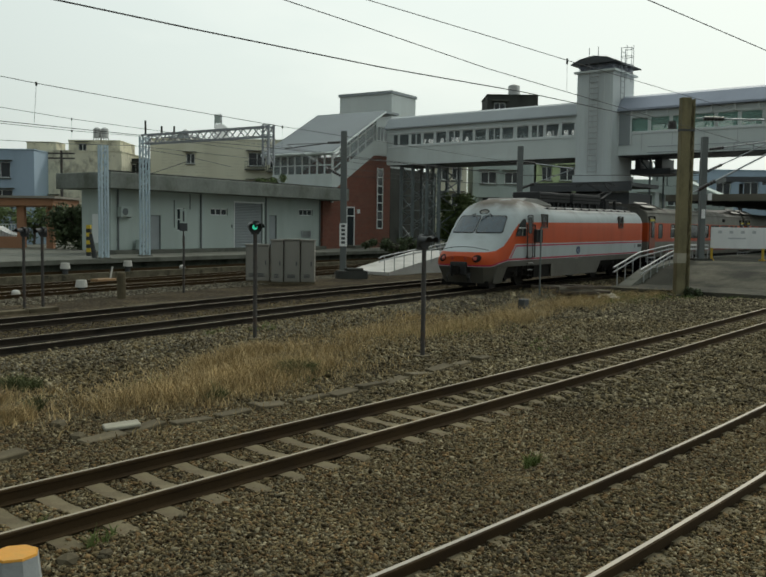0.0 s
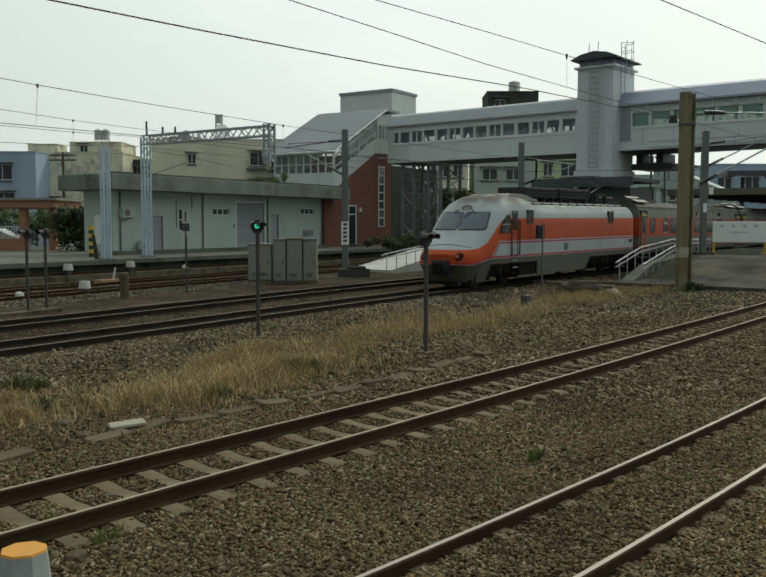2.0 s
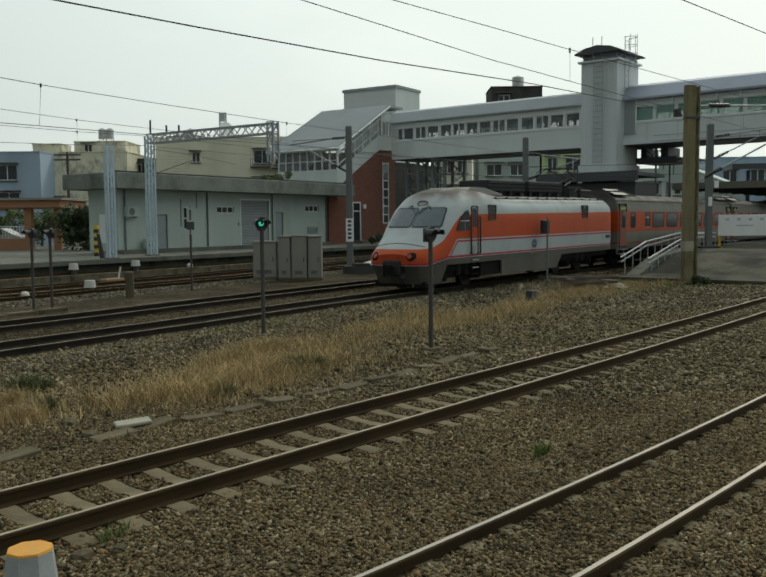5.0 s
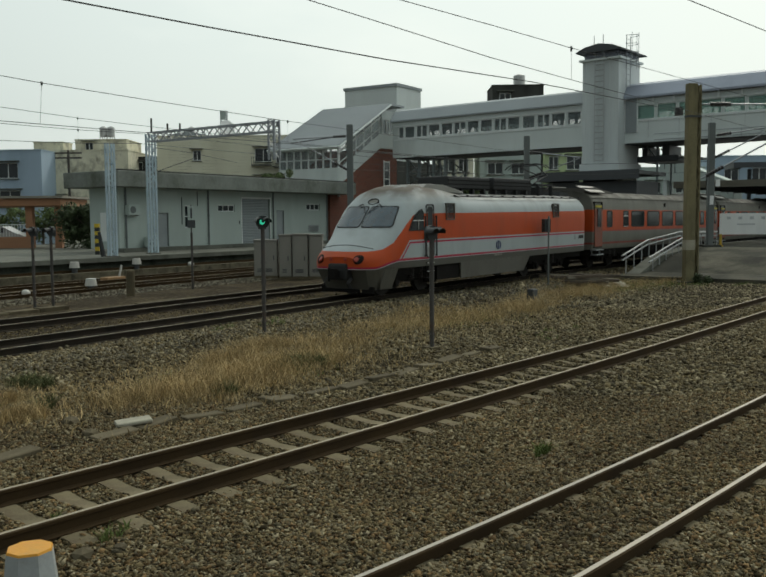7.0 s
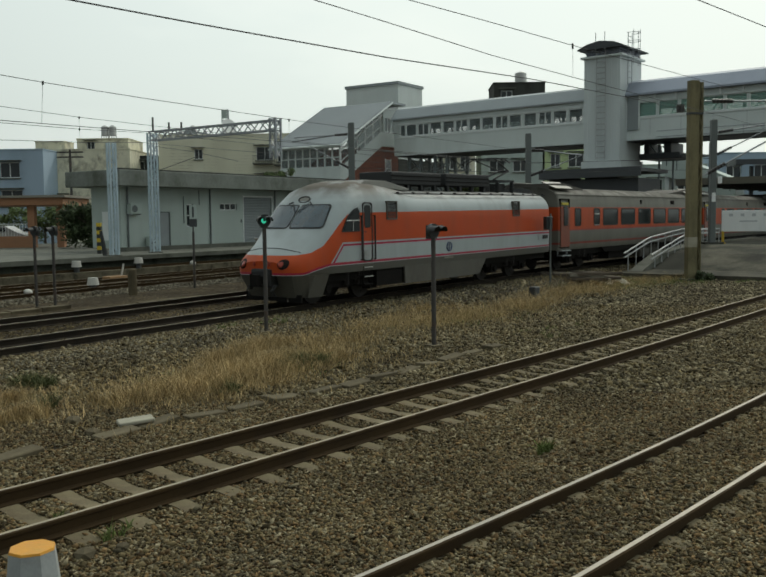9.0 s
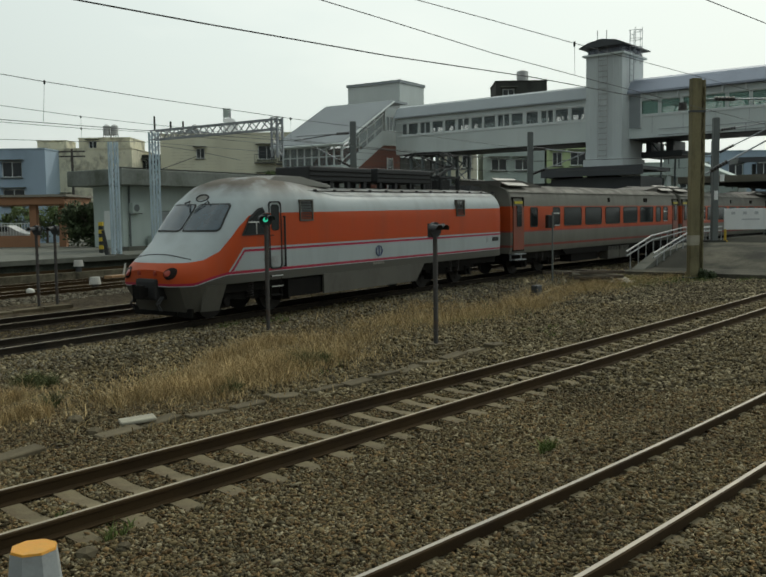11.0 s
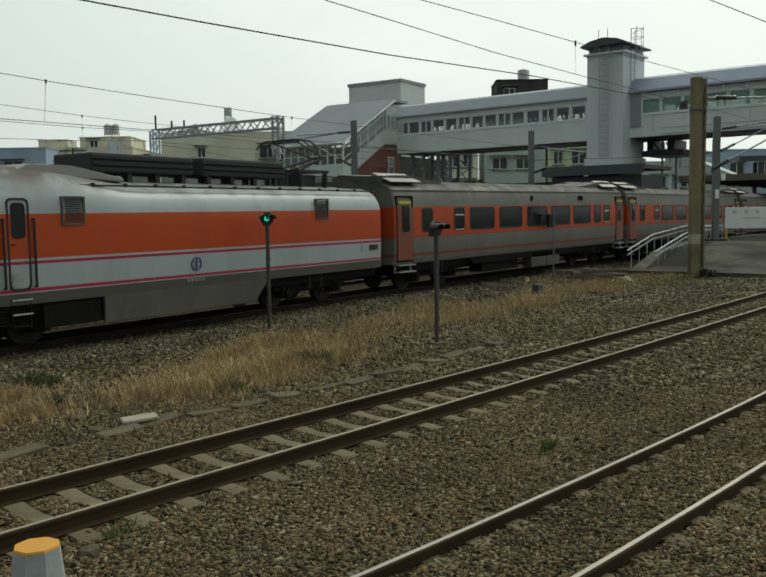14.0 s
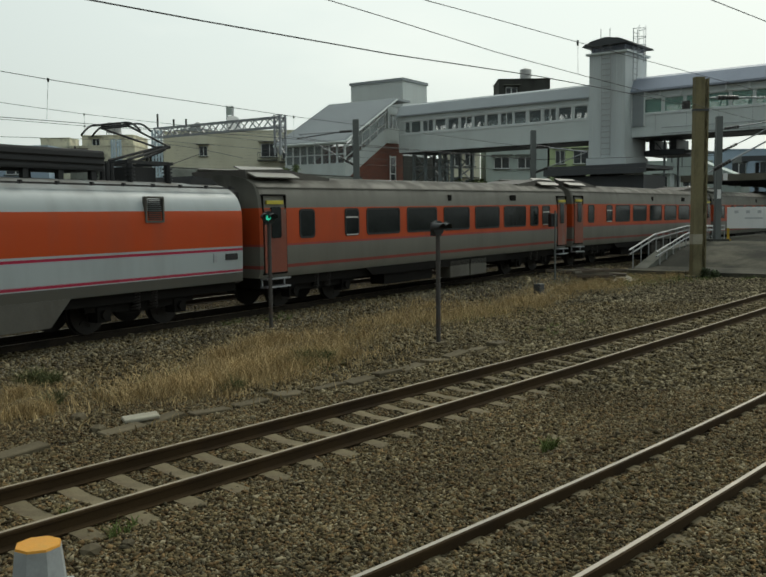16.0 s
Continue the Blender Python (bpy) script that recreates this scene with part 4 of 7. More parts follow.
# station shelter at the platform's near end
sh = thing("shelter", pose(-31.0, 57.0, 0.8), "open station shelter with an orange-brown roof fascia and tiled posts", "shelter")
part("roof", bevelled(boxes((0, 0, 2.75, 9.6, 5, 3.25)), 0.03, 1), "terracotta", sh)
part("roof_slab", boxes((-0.2, -0.2, 3.25, 9.8, 5.2, 3.4)), "beige_fascia", sh)
for x in (1.5, 4.4, 7.1, 9.0):
    part("post", boxes((x, 0.4, 0, x + 0.45, 0.85, 2.75)), "terracotta", sh)
part("low_wall", boxes((0, 0.5, 0, 7.1, 0.75, 0.75)), "terracotta", sh)
bm = bmesh.new()
for k in range(36):
    rod(bm, (0.2 + 0.19 * k, 0.62, 0.75), (0.2 + 0.19 * k, 0.62, 1.55), 0.02, 5)
rod(bm, (0.1, 0.62, 1.55), (7.1, 0.62, 1.55), 0.03, 6)
part("fence", bm, "white_frame", sh)
van = thing("parked_car", pose(-30.6, 63, 0.8), "silver car parked behind the shelter", "car")
bm = bmesh.new()
prism(bm, [(0, 0.3), (0, 0.8), (0.5, 0.95), (1.1, 1.4), (2.7, 1.42), (3.4, 0.95), (4.1, 0.8), (4.1, 0.3)], 0, 1.6)
part("body", bevelled(bm, 0.06, 2), "tank_steel", van)
part("side_glass", boxes((1.1, -0.01, 0.97, 2.8, 0.05, 1.3)), "far_glass", van)
for x in (0.8, 3.2):
    bm = bmesh.new()
    rod(bm, (x, -0.03, 0.3), (x, 0.2, 0.3), 0.3, 16)
    part("wheel", bm, "rubber_black", van)

# island platform with its end ramp
PA = 53.2
ISL = pose(13.6, 42.2, 0, 0, 0, PA)
isl = thing("platform_island", ISL, "stained grey concrete island platform with a sloping end ramp", "platform", kind="structure")
bm = bmesh.new()
prism(bm, [(-5.6, -0.4), (-5.6, 0.0), (-3.6, 0.08), (-1.0, 0.7), (2.2, 1.0), (27, 1.0), (50, 1.0), (75, 1.0), (75, -0.4), (50, -0.4), (27, -0.4)], -1.0, 0.75)
for v in bm.verts:
    if v.co.y < 0:
        v.co.y = float(np.interp(v.co.x, [-5.6, 2, 27, 50, 75], [-6.1, -6.0, -4.7, -2.5, -0.1]))
part("platform_body", bm, "apron", isl)
part("edge_strip", boxes((2.6, 0.4, 1.004, 75, 0.75, 1.03)), "concrete", isl)


def handrail(m, foot, top, label):
    """Posts between two profiles of (x, z) points, with two pipes along the upper one."""
    t = thing("handrail", m, label, "handrail", "ramp handrails")
    x0, x1 = top[0][0], top[-1][0]
    n = max(4, round((x1 - x0) / 0.85))
    for i in range(n):
        x = x0 + 0.45 + (x1 - x0 - 0.5) * i / (n - 1)
        bm = bmesh.new()
        rod(bm, (x, 0, float(np.interp(x, *zip(*foot))) - 0.05), (x, 0, float(np.interp(x, *zip(*top)))), 0.026, 8)
        part("post", bm, "rail_paint", t)
    for dz in (0, 0.2):
        bm = bmesh.new()
        for (a, b), (c, d) in zip(top, top[1:]):
            rod(bm, (a, 0, b - dz), (c, 0, d - dz), 0.035, 8)
        part("rail", bm, "rail_paint", t)


RAMP = [(-4.8, 0.0), (-4.5, 0.1), (-2.1, 0.72), (2.2, 1.004)]
handrail(ISL @ pose(0, 0.6, 0), RAMP, [(-5.1, 0.83), (-2.14, 1.44), (2.2, 1.75), (6.35, 1.72)], "galvanised pipe handrail beside the platform ramp")
handrail(ISL @ pose(0, -0.12, 0), [(-3.6, 0.1), (-1, 0.72), (2.2, 1.0)], [(-3.81, 0.71), (-0.24, 1.37), (2.2, 1.72), (6.0, 1.72)], "second galvanised pipe handrail beside the platform ramp")
stp = thing("ramp_walk", ISL, "narrow pale concrete walkway between the two handrails", "ramp", kind="structure")
bm = bmesh.new()
prism(bm, [(-4.8, -0.3), *RAMP, (2.6, 1.008), (2.6, -0.3)], -0.06, 0.53)
part("slab", bm, "concrete", stp)
# white ramp between the tracks at the far platform's end
rp = thing("crossing_ramp", pose(-1.3, 46.4, 0, 0, 0, 52), "pale concrete ramp rising from the track crossing to the platform", "ramp", kind="structure")
bm = bmesh.new()
prism(bm, [(2.6, -0.2), (2.6, -0.02), (9.0, 1.0), (16, 1.0), (16, -0.2)], 0.0, 3.0)
part("slab", bm, "pale_concrete", rp)
handrail(pose(-0.1, 46.9, 0.0, 0, 0, 52), [(0, 0), (9, 1.0), (11, 1.0)], [(-0.2, 0.8), (0, 0.9), (9, 1.9), (10.8, 1.92)], "pipe handrail along the crossing ramp")

# hoarding on the island platform
hb = thing("hoarding", pose(16.6, 44.75, 1.0, 0, 0, -8), "white hoarding board with faded lettering on yellow feet", "hoarding")
part("board", bevelled(boxes((0, 0, 0.6, 2.75, 0.05, 1.66)), 0.01, 1), "hoard_white", hb)
for k in range(4):
    part("lettering_bar", boxes((0.35 + 0.55 * k, -0.008, 1.36, 0.53 + 0.55 * k, -0.001, 1.5)), "lettering_grey", hb)
part("lettering_bar", boxes((0.85, -0.008, 1.08, 1.7, -0.001, 1.15)), "lettering_grey", hb)
for x in (0.02, 2.5):
    part("foot", boxes((x - 0.06, -0.2, 0, x + 0.14, 0.3, 0.06), (x - 0.02, -0.04, 0.06, x + 0.1, -0.004, 0.62)), "yellow_sign2", hb)


# platform canopies
def canopy(m, length, width, z, label, fascia, row=0.0):
    t = thing("platform_canopy", m, label, "canopy", "platform canopies")
    part("roof", boxes((0, -width / 2, z + 0.12, length, width / 2, z + 0.3)), "dark_canopy", t)
    part("fascia", boxes((0, -width / 2 - 0.06, z - 0.1, length, -width / 2 - 0.003, z + 0.36), (-0.06, -width / 2 - 0.06, z - 0.1, -0.003, width / 2, z + 0.36)), fascia, t)
    for k in range(int(length / 3.5)):
        part("ceiling_beam", boxes((0.4 + 3.5 * k, -width / 2, z - 0.15, 0.6 + 3.5 * k, width / 2, z + 0.118)), "dark_canopy", t)
    for k in range(int(length / 7)):
        part("column", boxes((1.5 + 7 * k, row - 0.15, 0.9, 1.8 + 7 * k, row + 0.15, z - 0.151)), "dark_steel", t)
    return t


canopy(ISL @ pose(20, 1.3, 0), 38, 11.6, 4.62, "dark platform canopy with a beige fascia on the island platform", "beige_fascia", -3.2)
canopy(pose(6.8, 60.0, 0, 0, 0, UH) @ pose(9, 1.5, 0), 36, 6.0, 4.5, "dark steel canopy over the far platform", "dark_canopy")
lift_canopy = canopy(pose(0.5, 58, 0, 0, 0, BA) @ pose(13.2, -3.6, 0), 5.4, 3.4, 4.45, "dark canopy at the foot of the lift tower", "dark_canopy")
# solid dark box added to fill the dark space under the lift canopy
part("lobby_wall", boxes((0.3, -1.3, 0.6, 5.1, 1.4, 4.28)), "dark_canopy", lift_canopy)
canopy(pose(30.5, 80, 0, 0, 0, -10), 16, 4.0, 6.9, "dark flat canopy roof on the far side of the station", "dark_canopy")
sw = thing("white_stair", pose(26.0, 86.0, 0, 0, 0, BA), "white covered staircase behind the footbridge", "staircase")
bm = bmesh.new()
prism(bm, [(0, 8.6), (0, 6.4), (7, 3.4), (7, 5.6)], 0, 2.6)
part("stair_side", bm, "white_wall", sw)
part("support", boxes((0.2, 0.4, 0, 0.6, 2.2, 6.3), (4.0, 0.4, 0, 4.4, 2.2, 4.6)), "panel", sw)
bm = bmesh.new()
for k in range(7):
    bar(bm, (0.5 + k, -0.02, 7.2 - 0.43 * k), (0.5 + k, -0.02, 8.2 - 0.43 * k), 0.06, 0.06)
part("stair_bars", bm, "dark_steel", sw)

# the footbridge group stands a quarter larger and farther off, behind the equipment house
FAR = Matrix.Translation((0, 0, 2.47)) @ Matrix.Scale(1.25, 4) @ Matrix.Translation((0, 0, -2.47))
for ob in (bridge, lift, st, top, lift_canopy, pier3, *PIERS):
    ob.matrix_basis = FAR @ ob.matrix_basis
# ---- the yard ----
M["signal_black"] = mat("black_signal_paint", (0.022, 0.025, 0.026), 0.6, vary=0.3, scale=4, fine=30)
M["pole_dark"] = mat("dark_rusty_pole", (0.055, 0.05, 0.046), 0.7, vary=0.3, scale=3, fine=30, stain=(0.09, 0.055, 0.035))
M["green_lamp"] = glow("green_signal_light", (0.05, 0.7, 0.42), 0.9)
M["post_paint"] = mat("mossy_ochre_post", (0.19, 0.165, 0.088), 0.85, vary=0.3, scale=1.6, fine=18, stain=(0.1, 0.088, 0.045), streak=3)
M["cabinet"] = mat("weathered_grey_cabinet", (0.24, 0.23, 0.2), 0.6, vary=0.1, scale=1, fine=25, stain=(0.18, 0.165, 0.14), streak=3)
M["mast_grey"] = mat("grey_green_mast", (0.13, 0.145, 0.14), 0.6, vary=0.15, scale=1, fine=25, streak=3)
M["yellow_cap"] = mat("yellow_orange_paint", (0.6, 0.27, 0.02), 0.55, vary=0.1, scale=6, fine=40, stain=(0.5, 0.27, 0.04))
M["box_grey"] = mat("pale_grey_box", (0.33, 0.35, 0.35), 0.6, vary=0.1, scale=4, fine=40, stain=(0.25, 0.26, 0.25))
M["white_cap"] = mat("dirty_white_cap", (0.47, 0.46, 0.42), 0.6, vary=0.12, scale=5, fine=30)
M["wire"] = mat("dark_wire", (0.06, 0.06, 0.06), 0.6)
M["insul"] = mat("brown_insulator", (0.035, 0.03, 0.028), 0.35)
M["slab"] = mat("trough_cover_concrete", (0.118, 0.099, 0.064), 0.92, vary=0.3, scale=2, fine=40, stain=(0.075, 0.06, 0.038), rand=0.25, spec=0.1)
M["slab_pale"] = mat("pale_slab", (0.33, 0.31, 0.24), 0.9, vary=0.25, scale=3, fine=40)
M["timber"] = mat("old_timber", (0.1, 0.08, 0.06), 0.9, vary=0.3, scale=2, fine=30, rand=0.2)
M["timber_pale"] = mat("weathered_pale_timber", (0.2, 0.18, 0.14), 0.9, vary=0.3, scale=2, fine=30)
M["dry_grass"] = mat("dry_grass", (0.4, 0.3, 0.155), 0.9, vary=0.35, scale=1.3, fine=5, bump=0, island=0.5, spec=0.05)
M["green_grass"] = mat("green_weed", (0.13, 0.165, 0.055), 0.9, vary=0.2, scale=0.7, fine=5, bump=0, island=0.4, spec=0.1)
M["olive_weed"] = mat("olive_weed", (0.1, 0.112, 0.05), 0.9, vary=0.3, scale=0.9, fine=6, bump=0, island=0.5, spec=0.1)
M["leaf"] = mat("dark_leaves", (0.055, 0.075, 0.034), 0.7, vary=0.25, scale=0.8, fine=6, bump=0, island=0.5, spec=0.3)
M["leaf_light"] = mat("mid_green_leaves", (0.11, 0.15, 0.055), 0.7, vary=0.25, scale=0.8, fine=6, bump=0, island=0.5, spec=0.3)
M["bark"] = mat("grey_bark", (0.1, 0.085, 0.07), 0.9, vary=0.3, scale=3, fine=20)
M["yellow_stripe"] = mat("yellow_stripe_paint", (0.55, 0.4, 0.03), 0.6, vary=0.1)
M["red_orange"] = mat("orange_red_paint", (0.28, 0.16, 0.07), 0.6, vary=0.15)


def zg(x, y):
    return float(ground_height(np.array([x]), np.array([y]))[0])


def signal(x, y, top, turn, lit, label, sides=2):
    """A low colour-light signal: foot, pole, round head with background plate and hoods."""
    z0 = zg(x, y)
    t = thing("signal", pose(x, y, z0, 0, 0, turn), label, "railway signal", "yard signals")
    h = top - z0
    part("foot", boxes((-0.14, -0.14, -0.06, 0.14, 0.14, 0.05)), "slab", t)
    bm = bmesh.new()
    rod(bm, (0, 0, 0.05), (0, 0, h - 0.35), 0.047, 10)
    for k in range(4):
        box(bm, -0.06, -0.02, 0.3 + k * 0.45, 0.06, 0.02, 0.33 + k * 0.45)
    part("pole", bm, "pole_dark", t)
    bm = bmesh.new()
    rod(bm, (0, 0.06, h - 0.22), (0, -0.03, h - 0.22), 0.15, 24)
    box(bm, -0.08, -0.02, h - 0.38, 0.08, 0.14, h - 0.1)
    head = part("head", bm, "signal_black", t)
    for dx in ((-0.11, 0.07) if sides == 2 else (0.0,)):
        bm = bmesh.new()
        n = 14
        a0 = [bm.verts.new((dx + 0.09 * math.cos(a), -0.04, h - 0.2 + 0.09 * math.sin(a))) for a in np.linspace(-0.3, math.pi + 0.3, n)]
        a1 = [bm.verts.new((dx + 0.095 * math.cos(a), -0.24 - 0.03 * math.sin(a), h - 0.22 + 0.095 * math.sin(a))) for a in np.linspace(-0.1, math.pi + 0.1, n)]
        b0 = [bm.verts.new((dx + 0.082 * math.cos(a), -0.04, h - 0.2 + 0.082 * math.sin(a))) for a in np.linspace(-0.3, math.pi + 0.3, n)]
        b1 = [bm.verts.new((dx + 0.09 * math.cos(a), -0.24 - 0.03 * math.sin(a), h - 0.22 + 0.09 * math.sin(a))) for a in np.linspace(-0.1, math.pi + 0.1, n)]
        for i in range(n - 1):
            bm.faces.new((a0[i], a0[i + 1], a1[i + 1], a1[i]))
            bm.faces.new((b0[i + 1], b0[i], b1[i], b1[i + 1]))
        part("hood", bm, "signal_black", head)
    if lit:
        bm = bmesh.new()
        rod(bm, (-0.02, -0.05, h - 0.22), (-0.02, -0.034, h - 0.22), 0.058, 16)
        part("lens", bm, "green_lamp", head, "lit green lens")
    else:
        bm = bmesh.new()
        rod(bm, (0.13, -0.02, h - 0.14), (0.2, -0.07, h - 0.12), 0.03, 10)
        part("side_lamp", bm, "pole_dark", head)
    return t


signal(0.82, 17.9, 2.42, 40, False, "black low signal with hooded lamps on a slim pole")
signal(-2.95, 20.2, 2.66, 20, True, "black round signal showing a green light on a slim pole")
signal(-11.05, 27.0, 2.42, -30, False, "black low signal seen from behind on a slim pole", 1)
signal(-10.75, 27.7, 2.42, -30, False, "second black low signal on a slim pole", 1)

# signal box seen from behind
z0 = zg(5.88, 33.0)
bs = thing("signal", pose(5.88, 33.0, z0, 0, 0, 35), "dark square signal case on a thin pole beside the main track", "railway signal", "yard signals")
bm = bmesh.new()
rod(bm, (0, 0, -0.05), (0, 0, 2.6), 0.032, 8)
part("pole", bm, "mast_grey", bs)
part("case", bevelled(boxes((-0.17, 0.04, 2.0, 0.17, 0.22, 2.5)), 0.02, 1), "signal_black", bs)

# thin pole with a sign on the far side
for x, y, h in ((-7.75, 34.1, 2.2), ):
    sp = thing("sign_post", pose(x, y, zg(x, y)), "thin dark sign post between the tracks", "sign post")
    bm = bmesh.new()
    rod(bm, (0, 0, -0.05), (0, 0, h), 0.045, 8)
    part("pole", bm, "pole_dark", sp)
pb = thing("platform_sign", pose(-11.6, 51.0, 0.8, 0, 0, 20), "slim white platform sign with dark panel on a post", "sign")
bm = bmesh.new()
rod(bm, (0, 0, 0), (0, 0, 2.6), 0.04, 8)
part("post", bm, "pole_dark", pb)
part("panel", bevelled(boxes((-0.2, -0.06, 1.35, 0.2, -0.042, 2.55)), 0.006, 1), "white_wall", pb)
part("dark_panel", boxes((-0.22, -0.08, 1.3, 0.22, -0.062, 1.75), (-0.05, -0.08, 1.85, 0.05, -0.062, 2.45)), "dark_steel", pb)

# relay cabinets
for i, (x, y, w, h) in enumerate(((-6.3, 40.2, 1.05, 1.62), (-5.15, 40.25, 0.55, 1.85), (-4.55, 40.3, 0.7, 1.88), (-3.8, 40.4, 0.62, 1.85))):
    z0 = zg(x, y)
    c = thing("relay_cabinet", pose(x, y, z0), "weathered grey steel relay cabinet with a louvred door", "cabinet", "relay cabinets")
    part("casing", bevelled(boxes((0, 0, 0.1, w, 0.7, h - z0 - 0.06)), 0.02, 1), "cabinet", c)
    part("base", boxes((-0.04, -0.04, -0.1, w + 0.04, 0.74, 0.1)), "slab", c)
    part("lid", boxes((-0.04, -0.05, h - z0 - 0.06, w + 0.04, 0.75, h - z0)), "cabinet", c)
    d = part("door", boxes((0.05, -0.02, 0.16, w - 0.05, -0.003, h - z0 - 0.12)), "cabinet", c)
    part("handle", boxes((w - 0.16, -0.05, 0.85, w - 0.12, -0.02, 1.05)), "dark_steel", d)
    for k in range(3):
        part("slat", boxes((0.15, -0.035, 0.3 + 0.06 * k, w - 0.2, -0.021, 0.33 + 0.06 * k)), "dark_steel", d)

# small things between the far tracks
for x, y, s in ((-14.2, 39.2, 0.75), (-11.35, 33.0, 0.75), (-12.28, 42.2, 0.75)):
    z0 = zg(x, y)
    z0 = 0.2 if y > 39 else z0
    c = thing("capped_post", pose(x, y, z0), "short post under a dirty white bucket-shaped cover", "track device", "white capped posts")
    bm = bmesh.new()
    rod(bm, (0, 0, -0.05), (0, 0, 0.4 * s), 0.13, 10)
    part("post", bm, "dark_steel", c)
    bm = bmesh.new()
    rod(bm, (0, 0, 0.32 * s), (0, 0, 0.68 * s), 0.3 * s, 16, 0.24 * s)
    part("cover", bm, "white_cap", c)
for x, y, z0 in ((-13.2, 31.5, zg(-13.2, 31.5)), (-10.37, 45.3, 0.18)):
    c = thing("white_stone", pose(x, y, z0), "rounded white painted marker stone between the tracks", "marker stone", "marker stones")
    bm = bmesh.new()
    bmesh.ops.create_icosphere(bm, subdivisions=3, radius=0.16)
    for v in bm.verts:
        v.co.z = v.co.z * 0.8 + 0.1
        v.co *= 1 + 0.08 * noise.noise(v.co * 4)
    part("stone", bm, "white_cap", c, smooth=True)
st2 = thing("stub_post", pose(-9.4, 31.5, zg(-9.4, 31.5)), "thick dark concrete stub post between the tracks", "post")
bm = bmesh.new()
rod(bm, (0, 0, -0.1), (0, 0, 0.9), 0.16, 14, 0.145)
rod(bm, (0, 0, 0.9), (0, 0, 0.95), 0.145, 14, 0.09)
part("shaft", bm, "slab", st2)
pm = thing("point_machine", pose(-12.2, 38.3, zg(-12.2, 38.3), 0, 0, 58), "low rusty orange point machine with a white lever", "point machine")
part("case", bevelled(boxes((-0.5, -0.25, -0.05, 0.5, 0.25, 0.25)), 0.04, 2), "red_orange", pm)
bm = bmesh.new()
rod(bm, (0.35, 0, 0.2), (0.5, 0, 0.75), 0.04, 8)
part("lever", bm, "white_cap", pm)
sg = thing("point_machine", pose(-1.6, 45.4, zg(-1.6, 45.4), 0, 0, 20), "dark grimy point machine beside the catenary mast", "point machine")
part("case", bevelled(boxes((-0.85, -0.3, -0.05, 0.75, 0.3, 0.42)), 0.06, 2), "dark_concrete", sg)
part("lid", bevelled(boxes((-0.35, -0.33, 0.42, 0.5, 0.33, 0.55)), 0.05, 2), "dark_concrete", sg)
br = thing("cable_trough", pose(-7.4, 29.6, zg(-7.4, 29.6), 0, 0, 60), "bent pale concrete trough end beside the track", "cable trough")
bm = bmesh.new()
prism(bm, [(0, -0.02), (1.0, -0.3), (1.1, -0.12), (0.1, 0.2), (-1.6, 0.2), (-1.6, 0.0)], -0.1, 0.05, "z")
part("trough", bm, "slab", br)
tr = thing("cable_trough", pose(-11.3, 25.3, zg(-11.3, 25.3), 0, 0, 55), "low grey cable trough cover at the signal feet", "cable trough")
for k in range(3):
    part("cover", boxes((-0.9 + 1.0 * k, -0.2, -0.05, 0.07 + 1.0 * k, 0.2, 0.06 + 0.02 * k)), "slab", tr)

# trough covers in a broken line beside the near track
tl = thing("trough_line", Matrix.Identity(4), "broken line of flat concrete trough covers in the ballast", "cable trough")
pl = [(-4.9, 9.0), (-4.31, 9.73), (-3.09, 11.37), (-0.64, 14.12), (1.55, 17.12), (2.6, 18.6)]
rr = random.Random(12)
seg = []
for (ax, ay), (bx, by) in zip(pl, pl[1:]):
    n = max(1, int(math.hypot(bx - ax, by - ay) / 0.62))
    seg += [(ax + (bx - ax) * k / n, ay + (by - ay) * k / n, math.degrees(math.atan2(by - ay, bx - ax))) for k in range(n)]
base = bevelled(boxes((-0.3, -0.12, -0.05, 0.3, 0.12, 0.03)), 0.012, 1)
first = None
for x, y, a in seg:
    if rr.random() < 0.2:
        continue
    z = zg(x, y) + rr.uniform(0.005, 0.04)
    if first is None:
        first = ob = part("cover", base, "slab", tl)
    else:
        ob = new("cover", first.data)
        ob.parent = tl
    ob.matrix_basis = pose(x + rr.uniform(-0.05, 0.05), y + rr.uniform(-0.05, 0.05), z, rr.uniform(-6, 6), rr.uniform(-5, 5), a + rr.uniform(-9, 9))
ws = thing("slab", pose(-3.38, 11.28, zg(-3.38, 11.28) + 0.05, 4, -3, 28), "pale concrete slab lying loose on the ballast", "slab")
part("slab_body", bevelled(boxes((-0.23, -0.11, -0.02, 0.23, 0.11, 0.03)), 0.012, 1), "slab_pale", ws)
for x, y, w, mm in ((-4.22, 11.35, 0.13, "slab"), (-2.46, 6.75, 0.1, "slab"), (-1.9, 13.0, 0.13, "slab"), (-3.75, 10.75, 0.12, "slab"), (-2.2, 6.9, 0.06, "slab")):
    c = thing("rock", pose(x, y, zg(x, y)), "rough broken lump of concrete lying on the ballast", "rock", "loose lumps")
    bm = bmesh.new()
    bmesh.ops.create_icosphere(bm, subdivisions=1, radius=w)
    for v in bm.verts:
        v.co *= 1 + 0.45 * noise.noise(v.co * 5 + Vector((x, y, 0)))
        v.co.z = max(v.co.z * 0.55, -0.1) + 0.03
    part("lump", bm, mm, c)

# yellow-topped box at the near track
yb = thing("marker_box", pose(-2.54, 5.97, -0.2, 0, 0, 18), "grey eight-sided box with a yellow-orange top by the near track", "marker box")


